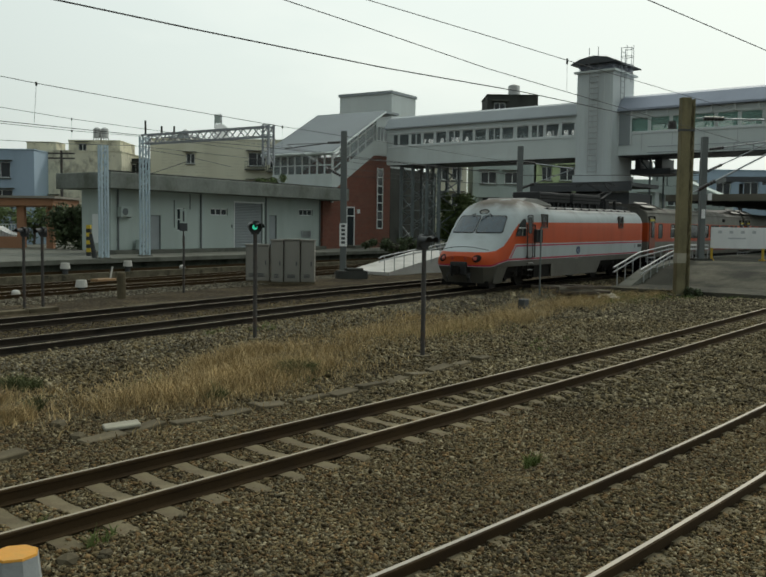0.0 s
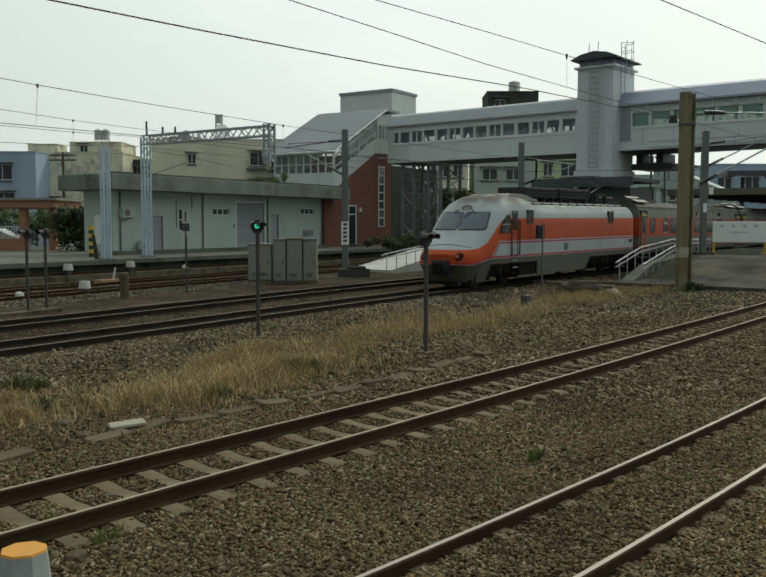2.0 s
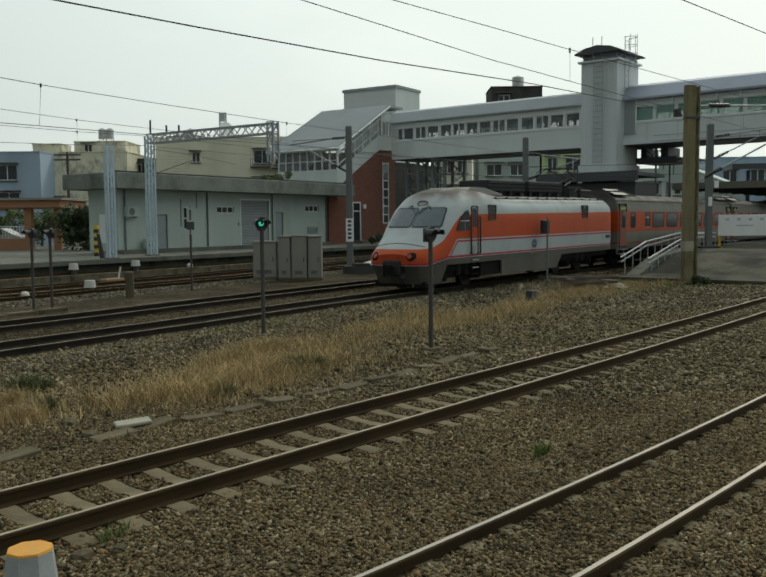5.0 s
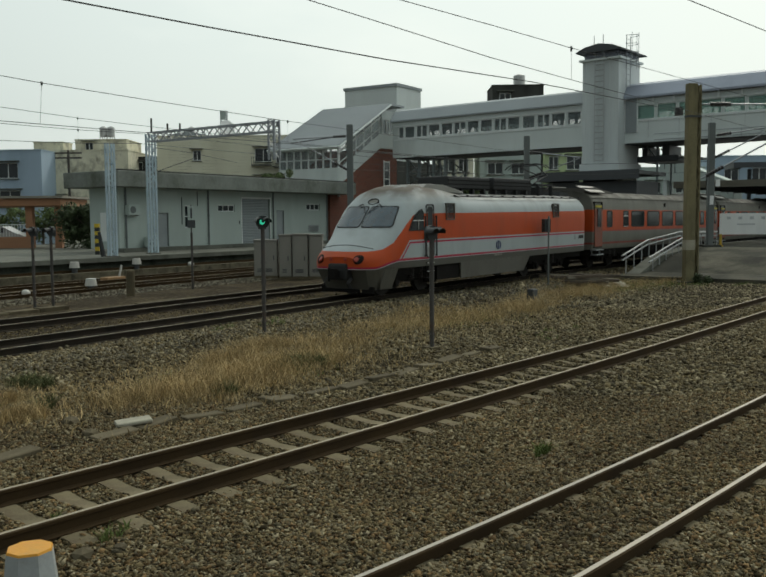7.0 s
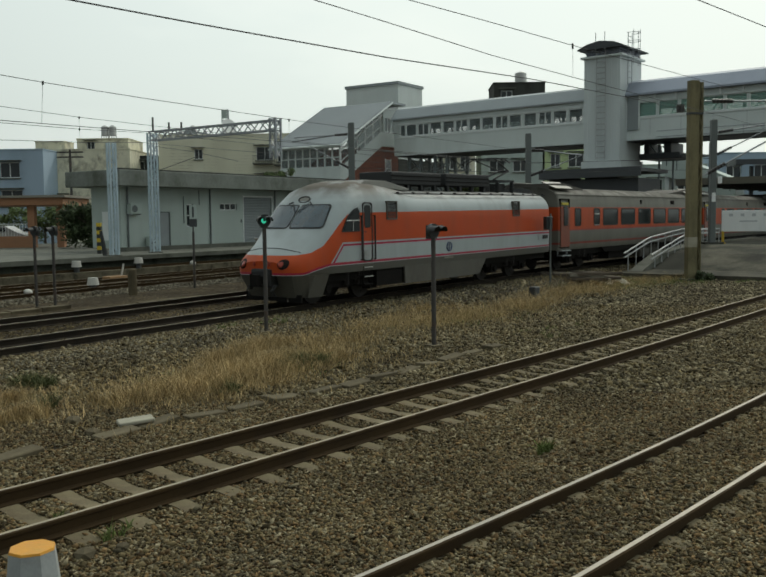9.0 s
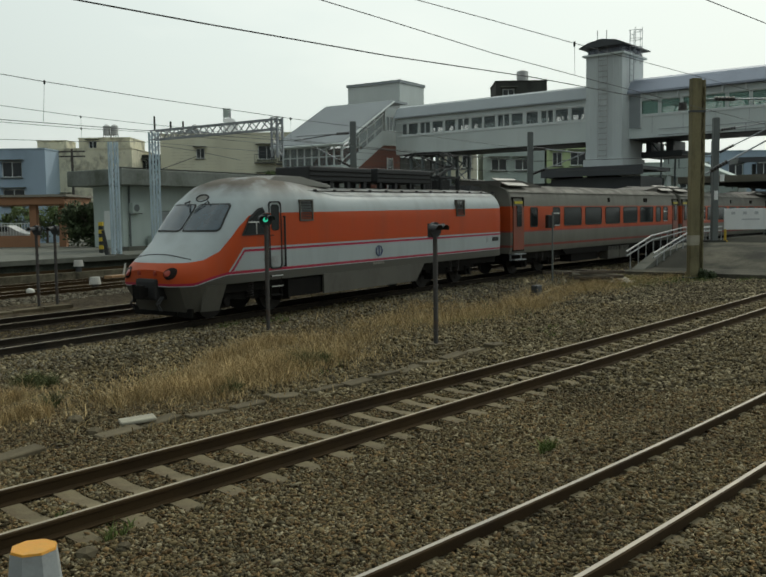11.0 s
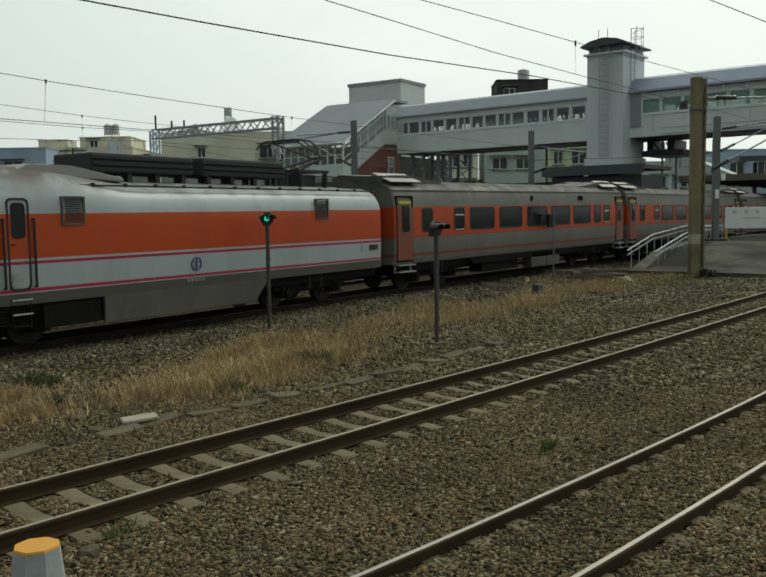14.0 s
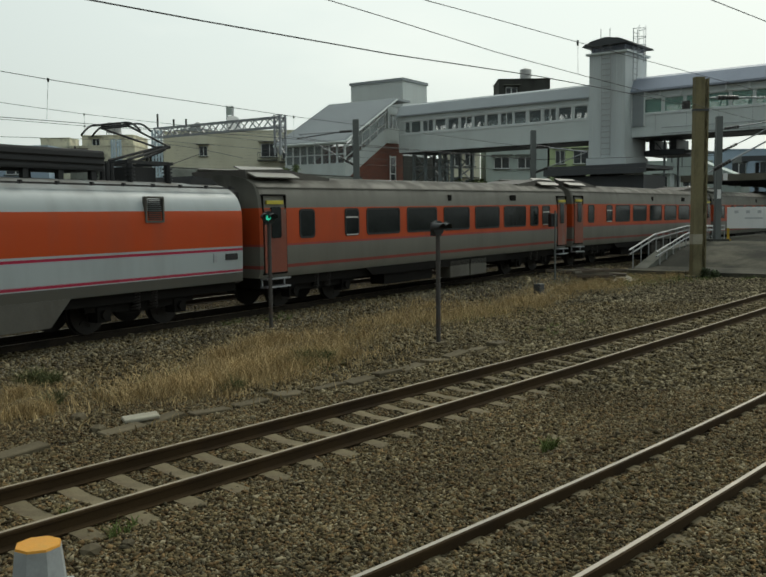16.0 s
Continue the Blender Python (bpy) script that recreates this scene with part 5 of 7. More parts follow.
def octa(bm, r0, r1, z0, z1):
    def ring(r, z):
        c = r * 0.42
        return [bm.verts.new((a, b, z)) for a, b in ((r, -c), (r, c), (c, r), (-c, r), (-r, c), (-r, -c), (-c, -r), (c, -r))]
    a, b = ring(r0, z0), ring(r1, z1)
    for i in range(8):
        bm.faces.new((a[i], a[(i + 1) % 8], b[(i + 1) % 8], b[i]))
    bm.faces.new(a[::-1])
    bm.faces.new(b)


bm = bmesh.new()
octa(bm, 0.185, 0.15, 0.05, 0.385)
part("body", bm, "box_grey", yb)
bm = bmesh.new()
octa(bm, 0.15, 0.143, 0.387, 0.403)
part("top", bm, "yellow_cap", yb, "yellow-orange painted top")
part("flange", bevelled(boxes((-0.23, -0.2, -0.02, 0.23, 0.2, 0.07)), 0.02, 1), "box_grey", yb)
for dx, dy in ((-0.2, -0.17), (0.2, -0.17)):
    bm = bmesh.new()
    rod(bm, (dx, dy, 0.07), (dx, dy, 0.1), 0.018, 6)
    part("bolt", bm, "steel", yb)

# timber pile and rubble near the ramp
tp = thing("timber_pile", pose(7.45, 35.0, zg(7.45, 35), 0, 0, 8), "low jumbled pile of old dark timbers in the grass", "timber pile")
rr = random.Random(31)
for k in range(15):
    ob = part("timber", bevelled(boxes((-rr.uniform(0.5, 1.3), -0.07, -0.05, rr.uniform(0.5, 1.3), 0.07, 0.06)), 0.012, 1), "timber_pale" if k % 4 == 0 else "timber", tp)
    ob.matrix_basis = pose(rr.uniform(-0.7, 0.7), rr.uniform(-0.8, 0.8), 0.04 + 0.016 * k, rr.uniform(-4, 4), rr.uniform(-4, 4), rr.uniform(-28, 28))
dv = thing("track_device", pose(4.6, 28.7, zg(4.6, 28.7), 0, 0, 50), "small dark track device in the dry grass", "track device")
part("case", bevelled(boxes((-0.16, -0.12, -0.04, 0.16, 0.12, 0.38)), 0.04, 2), "dark_steel", dv)
rr = random.Random(3)
for k in range(9):
    x, y = 8.6 + rr.uniform(-0.8, 1.0), 34.6 + rr.uniform(-0.7, 0.7)
    c = thing("rock", pose(x, y, zg(x, y), 0, 0, rr.uniform(0, 90)), "pale broken rubble in the grass", "rock", "pale rubble")
    bm = bmesh.new()
    bmesh.ops.create_icosphere(bm, subdivisions=1, radius=rr.uniform(0.12, 0.3))
    for v in bm.verts:
        v.co *= 1 + 0.4 * noise.noise(v.co * 6 + Vector((k, 0, 0)))
        v.co.z = v.co.z * 0.5 + 0.03
    part("lump", bm, "slab_pale", c)


# ---- overhead line: masts, gantry, wires ----
def lattice_pole(x, y, z0, z1, w, turn, label, brace_m="blue_steel"):
    t = thing("lattice_pole", pose(x, y, z0, 0, 0, turn), label, "catenary pole", "lattice poles")
    h = z1 - z0
    for k, (a, b) in enumerate(((-w, -w), (w, -w), (w, w), (-w, w))):
        part("corner_post", boxes((a - 0.04, b - 0.04, 0, a + 0.04, b + 0.04, h)), brace_m, t)
    n = int(h / 0.5)
    for f in range(2):
        for i in range(n):
            za, zb = h * i / n, h * (i + 1) / n
            a, b = (-w, w) if i % 2 else (w, -w)
            yy = -w if f == 0 else w
            bm = bmesh.new()
            bar(bm, (a, yy, za), (b, yy, zb), 0.05, 0.02)
            part("brace", bm, brace_m, t)
    for s in (-1, 1):
        for i in range(n):
            a, b = (-w, w) if i % 2 else (w, -w)
            bm = bmesh.new()
            bar(bm, (s * w, a, h * i / n), (s * w, b, h * (i + 1) / n), 0.02, 0.05)
            part("brace", bm, brace_m, t)
    part("base_plate", boxes((-w - 0.12, -w - 0.12, -0.02, w + 0.12, w + 0.12, 0.06)), "concrete", t)
    return t


gp = lattice_pole(-12.45, 45.9, 0.8, 7.0, 0.17, 42, "pale blue-grey lattice catenary pole on the platform carrying a gantry")
lattice_pole(-13.35, 42.0, 0.8, 6.2, 0.15, 42, "pale blue-grey lattice catenary pole standing on the platform")
gy = thing("gantry_beam", pose(-12.45, 45.9, 6.6, 0, 0, -33.5), "grey steel lattice gantry beam reaching over the tracks", "gantry")
bm = bmesh.new()
L = 8.6
for y in (-0.2, 0.2):
    for z in (0.0, 0.45):
        bar(bm, (0, y, z), (L, y, z), 0.07, 0.07)
n = 18
for i in range(n):
    xa, xb = L * i / n, L * (i + 1) / n
    za, zb = (0, 0.45) if i % 2 else (0.45, 0)
    for y in (-0.2, 0.2):
        bar(bm, (xa, y, za), (xb, y, zb), 0.045, 0.045)
    bar(bm, (xa, -0.2, 0.45), (xb, 0.2, 0.45), 0.04, 0.04)
part("lattice_frame", bm, "steel", gy)
bm = bmesh.new()
lattice(bm, L - 0.35, -0.18, L, 0.18, -1.3, 0.55, 0.45, 0.04)
part("drop_arm", bm, "steel", gy)
bm = bmesh.new()
for x, h in ((0.1, 0.75), (1.3, 0.4), (2.2, 0.35)):
    rod(bm, (x, 0, 0.45), (x, 0, 0.45 + h), 0.05, 8)
part("insulator_post", bm, "insul", gy)


def insulator(bm, a, b, r=0.075):
    a, b = Vector(a), Vector(b)
    n = 6
    for i in range(n):
        rod(bm, a.lerp(b, i / n), a.lerp(b, (i + 0.7) / n), r, 8)
    rod(bm, a, b, r * 0.5, 6)


def mast_thing(x, y, z0, h, w, label, arms):
    t = thing("catenary_mast", pose(x, y, z0), label, "catenary mast", "catenary masts")
    part("pole", bevelled(boxes((-w, -w, 0, w, w, h)), 0.03, 1), "mast_grey", t)
    part("footing", boxes((-0.45, -0.45, -0.3, 0.45, 0.45, 0.1)), "dark_concrete", t)
    for a, b, c in arms:
        bm = bmesh.new()
        rod(bm, a, b, 0.035, 8)
        rod(bm, c, b, 0.03, 8)
        arm = part("cantilever", bm, "steel", t)
        bm = bmesh.new()
        va, vb, vc = Vector(a), Vector(b), Vector(c)
        insulator(bm, va.lerp(vb, 0.08), va.lerp(vb, 0.3))
        part("insulator", bm, "insul", arm)
        bm = bmesh.new()
        insulator(bm, vc.lerp(vb, 0.06), vc.lerp(vb, 0.28))
        part("insulator", bm, "insul", arm)
    return t


mc = mast_thing(-2.2, 47.8, -0.1, 7.7, 0.17, "dark grey-green catenary mast with a white number board", [((0, 0, 7.1), (-3.0, -0.6, 6.9), (0, 0, 5.2))])
part("number_board", bevelled(boxes((-0.2, -0.22, 1.5, 0.2, -0.175, 2.75)), 0.006, 1), "hoard_white", mc)
part("lettering_bar", boxes(*[(-0.1, -0.228, 1.65 + 0.22 * k, 0.1, -0.221, 1.78 + 0.22 * k) for k in range(5)]), "dark_steel", mc)
mast_thing(7.95, 52.0, -0.1, 7.4, 0.16, "dark catenary mast before the footbridge", [((0, 0, 6.5), (2.8, -1.6, 6.0), (0, 0, 4.9))])
m2 = mast_thing(15.92, 44.22, 1.0, 6.15, 0.15, "grey catenary mast on the island platform", [((0, 0, 5.5), (2.8, -1.3, 5.85), (0, 0, 4.35))])
for x0, z0, x1, z1 in ((-0.09, 2.1, 0.09, 2.55), (0.18, 3.0, 0.4, 3.35)):
    part("number_board", boxes((x0, -0.18, z0, x1, -0.155, z1)), "hoard_white", m2)
# mossy ochre post in the yard
op = thing("catenary_post", pose(12.05, 35.6, zg(12.05, 35.6), 0, 0, 12), "mossy ochre steel catenary post with lattice side and pale band", "catenary post")
part("face_plate", bevelled(boxes((-0.27, -0.14, -0.1, 0.13, 0.14, 7.95)), 0.012, 1), "post_paint", op)
bm = bmesh.new()
box(bm, 0.25, -0.14, -0.1, 0.3, 0.14, 7.9)
for k in range(18):
    za, zb = 0.1 + 0.43 * k, 0.53 + 0.43 * k
    for y in (-0.13, 0.13):
        a, b = (0.12, 0.27) if k % 2 else (0.27, 0.12)
        bar(bm, (a, y, za), (b, y, zb), 0.04, 0.03)
part("lattice_side", bm, "post_paint", op)
part("clamp_band", boxes((-0.285, -0.155, 6.62, 0.31, 0.155, 6.7)), "dark_steel", op)
part("pale_band", boxes((-0.274, -0.144, 1.35, 0.134, 0.144, 1.75)), "slab_pale", op)
part("footing", boxes((-0.5, -0.4, -0.3, 0.6, 0.4, 0.08)), "dark_concrete", op)
bm = bmesh.new()
for a, b in (((0.42, 0, 7.15), (3.2, -0.8, 7.1)), ((0.42, 0, 4.2), (3.4, -0.9, 5.9)), ((-0.4, 0, 6.8), (-0.7, 0, 6.85))):
    rod(bm, a, b, 0.035, 8)
part("cantilever", bm, "steel", op)
bm = bmesh.new()
insulator(bm, (0.7, -0.1, 7.15), (1.5, -0.3, 7.13), 0.09)
part("insulator", bm, "insul", op)
bm = bmesh.new()
insulator(bm, (0.6, -0.06, 4.3), (1.25, -0.24, 4.68), 0.08)
part("insulator", bm, "insul", op)
bm = bmesh.new()
rod(bm, (-0.62, 0, 6.7), (-0.62, 0, 7.0), 0.16, 10)
part("insulator", bm, "insul", op)

# striped bollard and a shelter lamp on the platform
sb = thing("striped_bollard", pose(-15.2, 45.4, 0.8), "yellow and black striped square bollard on the platform", "bollard")
for k in range(8):
    part("stripe", boxes((-0.11, -0.11, 0.2 * k, 0.11, 0.11, 0.2 * (k + 1))), "yellow_stripe" if k % 2 else "signal_black", sb)
dp = thing("dark_post", pose(-14.0, 42.6, 0.8), "short dark leaning post on the platform", "post")
bm = bmesh.new()
rod(bm, (0, 0, 0), (-0.18, 0, 1.2), 0.13, 8, 0.08)
part("shaft", bm, "signal_black", dp)


def wire(pts, r, label, droppers=()):
    t = thing("overhead_wire", Matrix.Identity(4), label, "overhead wire", "overhead wires")
    bm = bmesh.new()
    for a, b in zip(pts, pts[1:]):
        rod(bm, a, b, r, 5)
    part("cable", bm, "wire", t)
    for a, b in droppers:
        bm = bmesh.new()
        rod(bm, a, b, r * 0.5, 5)
        rod(bm, Vector(a) - Vector((0, 0, 0.06)), Vector(a) + Vector((0, 0, 0.03)), r * 3, 6)
        part("dropper", bm, "wire", t)
    return t


def run(line_pts, back=14.0, on=0.0):
    """Wire points, carried on straight at both ends."""
    a, b = Vector(line_pts[0]), Vector(line_pts[1])
    c, d = Vector(line_pts[-2]), Vector(line_pts[-1])
    return [a + (a - b).normalized() * back, *[Vector(p) for p in line_pts], d + (d - c).normalized() * on]


wire(run([(-4.94, 13.47, 5.82), (-3.35, 15.6, 5.88), (-0.11, 19.93, 6.04), (3.97, 25.36, 6.35), (8.54, 31.45, 6.56), (11.5, 35.6, 6.68)], 12), 0.014, "thick dark feeder cable running to the ochre post")
wire(run([(-0.97, 10.28, 5.0), (-0.06, 11.43, 4.96), (1.51, 13.41, 4.88), (3.31, 15.7, 4.86), (6.58, 19.83, 4.84)], 14, 40), 0.006, "thin contact wire over the near track")
wire(run([(0.17, 11.72, 5.32), (1.51, 13.41, 5.36), (3.13, 15.47, 5.4), (6.28, 19.45, 5.5)], 14, 40), 0.006, "thin messenger wire over the near track", [((3.13, 15.47, 5.4), (3.14, 15.48, 4.87))])
wire(run([(-8.91, 20.45, 5.84), (-8.36, 21.33, 5.81), (-6.57, 24.2, 5.77), (-3.39, 29.3, 5.74), (-1.67, 32.06, 5.76)], 14, 18), 0.009, "messenger wire over the second track", [((-8.36, 21.33, 5.81), (-8.4, 21.26, 4.84)), ((-3.39, 29.3, 5.74), (-3.4, 29.29, 5.01))])
wire(run([(-8.93, 20.41, 4.81), (-6.77, 23.88, 4.88), (-3.4, 29.29, 5.01), (-1.67, 32.06, 5.05)], 14, 18), 0.009, "contact wire over the second track")
for za, zb, r in ((6.56, 6.49, 0.01), (5.99, 6.15, 0.01), (5.39, 5.74, 0.01)):
    wire(run([(-13.75, 31.45, za), (-12.1, 34.3, (za + zb) / 2 - 0.03), (-10.5, 37.07, zb), (-8.9, 39.9, zb + 0.02)], 20, 30), r, "catenary wire over the far siding", [((-12.1, 34.3, (za + zb) / 2 - 0.03), (-12.1, 34.3, (za + zb) / 2 - 0.45))] if za > 5.5 else ())
wire(run([(3.37, 10.39, 5.0), (5.13, 12.18, 4.96)], 14, 40), 0.006, "thin wire over the curved track")
wire([(-5.39, 47.8, 6.62), (-2.3, 47.8, 7.05)], 0.03, "stay rod between the gantry and the mast")
wire([(-12.3, 45.8, 5.0), (-10.4, 47.8, 5.95)], 0.02, "slanting steady arm at the lattice pole")
wire([(-12.2, 45.8, 6.3), (-10.4, 46.5, 6.05), (-8.0, 46.0, 5.5)], 0.012, "slack cable hanging under the gantry")
wire([(-2.2, 47.8, 6.2), (7.95, 52.0, 5.6), (18.2, 49.9, 5.6)], 0.016, "span wire between the masts")
wire([(-2.2, 47.8, 5.2), (7.95, 52.0, 5.0), (18.2, 49.9, 5.0)], 0.012, "lower span wire between the masts")
# ---- the train ----
def curve_node(n, pts, lo, hi):
    """A float curve through (input 0..1, output 0..1) points."""
    c = n.new("ShaderNodeFloatCurve")
    cm = c.mapping.curves[0]
    while len(cm.points) < len(pts):
        cm.points.new(0.5, 0.5)
    for p, (a, b) in zip(cm.points, pts):
        p.location, p.handle_type = ((a - lo) / (hi - lo), b / 4), "VECTOR"
    c.mapping.update()
    return c


def livery(name, layers, rough=0.42, dirt=(0.14, 0.122, 0.1), dirt_top=3.0, dirt_amount=0.8):
    """Painted bands: each layer is a colour and the test under which it covers what came before.
    Tests: ("above", curve points of (x, z)), ("band", z0, z1, x0), ("slant", z0, z1, x at z0, x at z1)."""
    m = bpy.data.materials.new(name)
    m.use_nodes = True
    n, l = m.node_tree.nodes, m.node_tree.links
    b = n["Principled BSDF"]
    b.inputs["Specular IOR Level"].default_value = 0.24
    tc = n.new("ShaderNodeTexCoord")
    sep = n.new("ShaderNodeSeparateXYZ")
    l.new(tc.outputs["Object"], sep.inputs[0])

    def math2(op, a, c):
        k = n.new("ShaderNodeMath")
        k.operation = op
        for i, v in enumerate((a, c)):
            if isinstance(v, (int, float)):
                k.inputs[i].default_value = v
            else:
                l.new(v, k.inputs[i])
        return k.outputs[0]

    x, z = sep.outputs["X"], sep.outputs["Z"]
    color = None
    for rgb, test in layers:
        if color is None:
            c0 = n.new("ShaderNodeRGB")
            c0.outputs[0].default_value = (*rgb, 1)
            color = c0.outputs[0]
            continue
        if test[0] == "above":
            pts = test[1]
            xs = math2("DIVIDE", x, 20.0)
            c = curve_node(n, [(max(0, p[0]), p[1]) for p in pts], 0, 20)
            l.new(xs, c.inputs["Value"])
            zc = math2("MULTIPLY", c.outputs[0], 4.0)
            mask = math2("GREATER_THAN", z, zc)
        else:
            mask = math2("MULTIPLY", math2("GREATER_THAN", z, test[1]), math2("LESS_THAN", z, test[2]))
            if test[0] == "band":
                mask = math2("MULTIPLY", mask, math2("GREATER_THAN", x, test[3]))
            else:
                k = (test[4] - test[3]) / (test[2] - test[1])
                edge = math2("ADD", math2("MULTIPLY", math2("SUBTRACT", z, test[1]), k), test[3])
                mask = math2("MULTIPLY", mask, math2("GREATER_THAN", x, edge))
        mx = n.new("ShaderNodeMix")
        mx.data_type = "RGBA"
        l.new(mask, mx.inputs["Factor"])
        l.new(color, mx.inputs["A"])
        mx.inputs["B"].default_value = (*rgb, 1)
        color = mx.outputs["Result"]
    # soot on the roof and running streaks
    mp = n.new("ShaderNodeMapping")
    mp.inputs["Scale"].default_value = (1.2, 1.2, 0.25)
    l.new(tc.outputs["Object"], mp.inputs["Vector"])
    no = n.new("ShaderNodeTexNoise")
    no.inputs["Scale"].default_value, no.inputs["Detail"].default_value = 1.6, 6
    l.new(mp.outputs[0], no.inputs["Vector"])
    up = n.new("ShaderNodeMapRange")
    up.inputs["From Min"].default_value, up.inputs["From Max"].default_value = dirt_top - 0.2, dirt_top + 0.3
    l.new(z, up.inputs["Value"])
    st = n.new("ShaderNodeMapRange")
    st.inputs["From Min"].default_value, st.inputs["From Max"].default_value, st.inputs["To Max"].default_value = 0.45, 0.75, 0.22
    l.new(no.outputs[0], st.inputs["Value"])
    rg = n.new("ShaderNodeMapRange")
    rg.inputs["From Min"].default_value, rg.inputs["From Max"].default_value = 0.1, 0.5
    l.new(no.outputs[0], rg.inputs["Value"])
    f = math2("MINIMUM", math2("ADD", st.outputs[0], math2("MULTIPLY", math2("MULTIPLY", up.outputs[0], rg.outputs[0]), dirt_amount)), 0.92)
    mx = n.new("ShaderNodeMix")
    mx.data_type = "RGBA"
    l.new(f, mx.inputs["Factor"])
    l.new(color, mx.inputs["A"])
    mx.inputs["B"].default_value = (*dirt, 1)
    l.new(mx.outputs["Result"], b.inputs["Base Color"])
    rr = n.new("ShaderNodeMapRange")
    rr.inputs["To Min"].default_value, rr.inputs["To Max"].default_value = rough - 0.08, rough + 0.3
    l.new(f, rr.inputs["Value"])
    l.new(rr.outputs[0], b.inputs["Roughness"])
    fine = n.new("ShaderNodeTexNoise")
    fine.inputs["Scale"].default_value = 1.3
    l.new(tc.outputs["Object"], fine.inputs["Vector"])
    bp = n.new("ShaderNodeBump")
    bp.inputs["Strength"].default_value, bp.inputs["Distance"].default_value = 0.25, 0.03
    l.new(fine.outputs[0], bp.inputs["Height"])
    l.new(bp.outputs[0], b.inputs["Normal"])
    return m


ORANGE, WHITE, RED, GREY = (0.46, 0.06, 0.006), (0.365, 0.408, 0.415), (0.36, 0.012, 0.05), (0.078, 0.076, 0.064)
BELT = [(0, 0.86), (0.5, 0.86), (0.9, 0.98), (1.3, 1.06), (20, 1.08)]
M["loco_livery"] = livery("locomotive_livery", [
    (GREY, None),
    (WHITE, ("above", [(a, b - 0.02) for a, b in BELT])),
    (RED, ("above", BELT)),
    (ORANGE, ("above", [(a, b + 0.055) for a, b in BELT])),
    (WHITE, ("slant", 1.12, 1.66, 1.34, 1.81)),
    (RED, ("slant", 1.125, 1.615, 1.4, 1.83)),
    (WHITE, ("slant", 1.13, 1.56, 1.48, 1.85)),
    (WHITE, ("above", [(0, 1.36), (0.45, 1.37), (0.8, 1.42), (1.17, 1.6), (1.72, 2.14), (2.05, 2.41), (2.35, 2.46), (20, 2.49)])),
], rough=0.5, dirt=(0.1, 0.08, 0.06), dirt_top=3.0, dirt_amount=1.1)
M["car_livery"] = livery("carriage_livery", [
    ((0.165, 0.162, 0.138), None),
    ((0.26, 0.06, 0.05), ("band", 1.06, 1.14, -1)),
    ((0.33, 0.06, 0.05), ("band", 1.60, 1.655, -1)),
    ((0.46, 0.066, 0.011), ("band", 1.655, 2.53, -1)),
], rough=0.55, dirt=(0.055, 0.052, 0.043), dirt_top=2.95, dirt_amount=0.8)
M["glazing"] = mat("dark_train_glass", (0.014, 0.018, 0.018), 0.08, vary=0.3, scale=1.5, fine=8, bump=0.0, spec=0.12)
M["windscreen"] = mat("windscreen_glass", (0.02, 0.045, 0.065), 0.04, metal=0.12, vary=0.5, scale=1.6, fine=6, bump=0.0, spec=1.0)
M["rubber"] = mat("black_rubber", (0.018, 0.018, 0.018), 0.7, vary=0.2, scale=4, fine=30)
M["chrome"] = mat("bare_metal", (0.55, 0.55, 0.53), 0.35, metal=0.8, vary=0.1, scale=5, fine=40, bump=0.03)
M["lens"] = mat("lamp_lens", (0.3, 0.03, 0.012), 0.4, vary=0.2, scale=5, fine=20, bump=0.0)
M["lens_dark"] = mat("dark_lamp_recess", (0.016, 0.011, 0.009), 0.6, vary=0.2, scale=5, fine=20, bump=0.0, spec=0.1)
M["logo_blue"] = mat("blue_emblem", (0.03, 0.05, 0.16), 0.5, vary=0.1)
M["yellow_sign"] = mat("yellow_plate", (0.55, 0.47, 0.05), 0.5, vary=0.1)
M["roof_dirt"] = mat("sooty_roof", (0.1, 0.092, 0.08), 0.7, vary=0.25, scale=1.2, fine=20, stain=(0.09, 0.085, 0.08))
M["bellows"] = mat("bellows_fabric", (0.025, 0.024, 0.024), 0.85, vary=0.2, scale=3, fine=30)
M["wheel"] = mat("wheel_steel", (0.018, 0.015, 0.013), 0.75, metal=0.1, vary=0.3, scale=4, fine=40)
M["cooler_black"] = mat("black_roof_gear", (0.02, 0.021, 0.022), 0.7, vary=0.3, scale=2, fine=20)
M["hatch"] = mat("pale_roof_panel", (0.24, 0.235, 0.21), 0.5, vary=0.12, scale=2, fine=20, stain=(0.25, 0.24, 0.22))


def tops(x):
    return float(np.interp(x, [0.1, 0.3, 0.75, 1.2, 1.6, 1.95, 2.4, 2.9, 3.5, 4.2, 5.6, 14.5], [1.22, 1.42, 1.74, 2.1, 2.55, 2.92, 3.22, 3.36, 3.38, 3.32, 3.14, 3.14]))


def half(x):
    return float(np.interp(x, [0.1, 0.2, 0.35, 0.6, 1.0, 1.5, 2.2, 14.2, 14.5], [0.75, 0.92, 1.06, 1.18, 1.29, 1.37, 1.4, 1.4, 1.36]))


def surf_y(x, z):
    """Half the body's width at height z."""
    zt, w = tops(x), half(x)
    zs = max(0.95, zt - 0.9)
    if z <= zs:
        return w * (1 - 0.03 * max(0, (0.9 - z)))
    q = min(1, (z - zs) / (zt - zs))
    return w * (1 - q ** 2.7) ** (1 / 2.7)


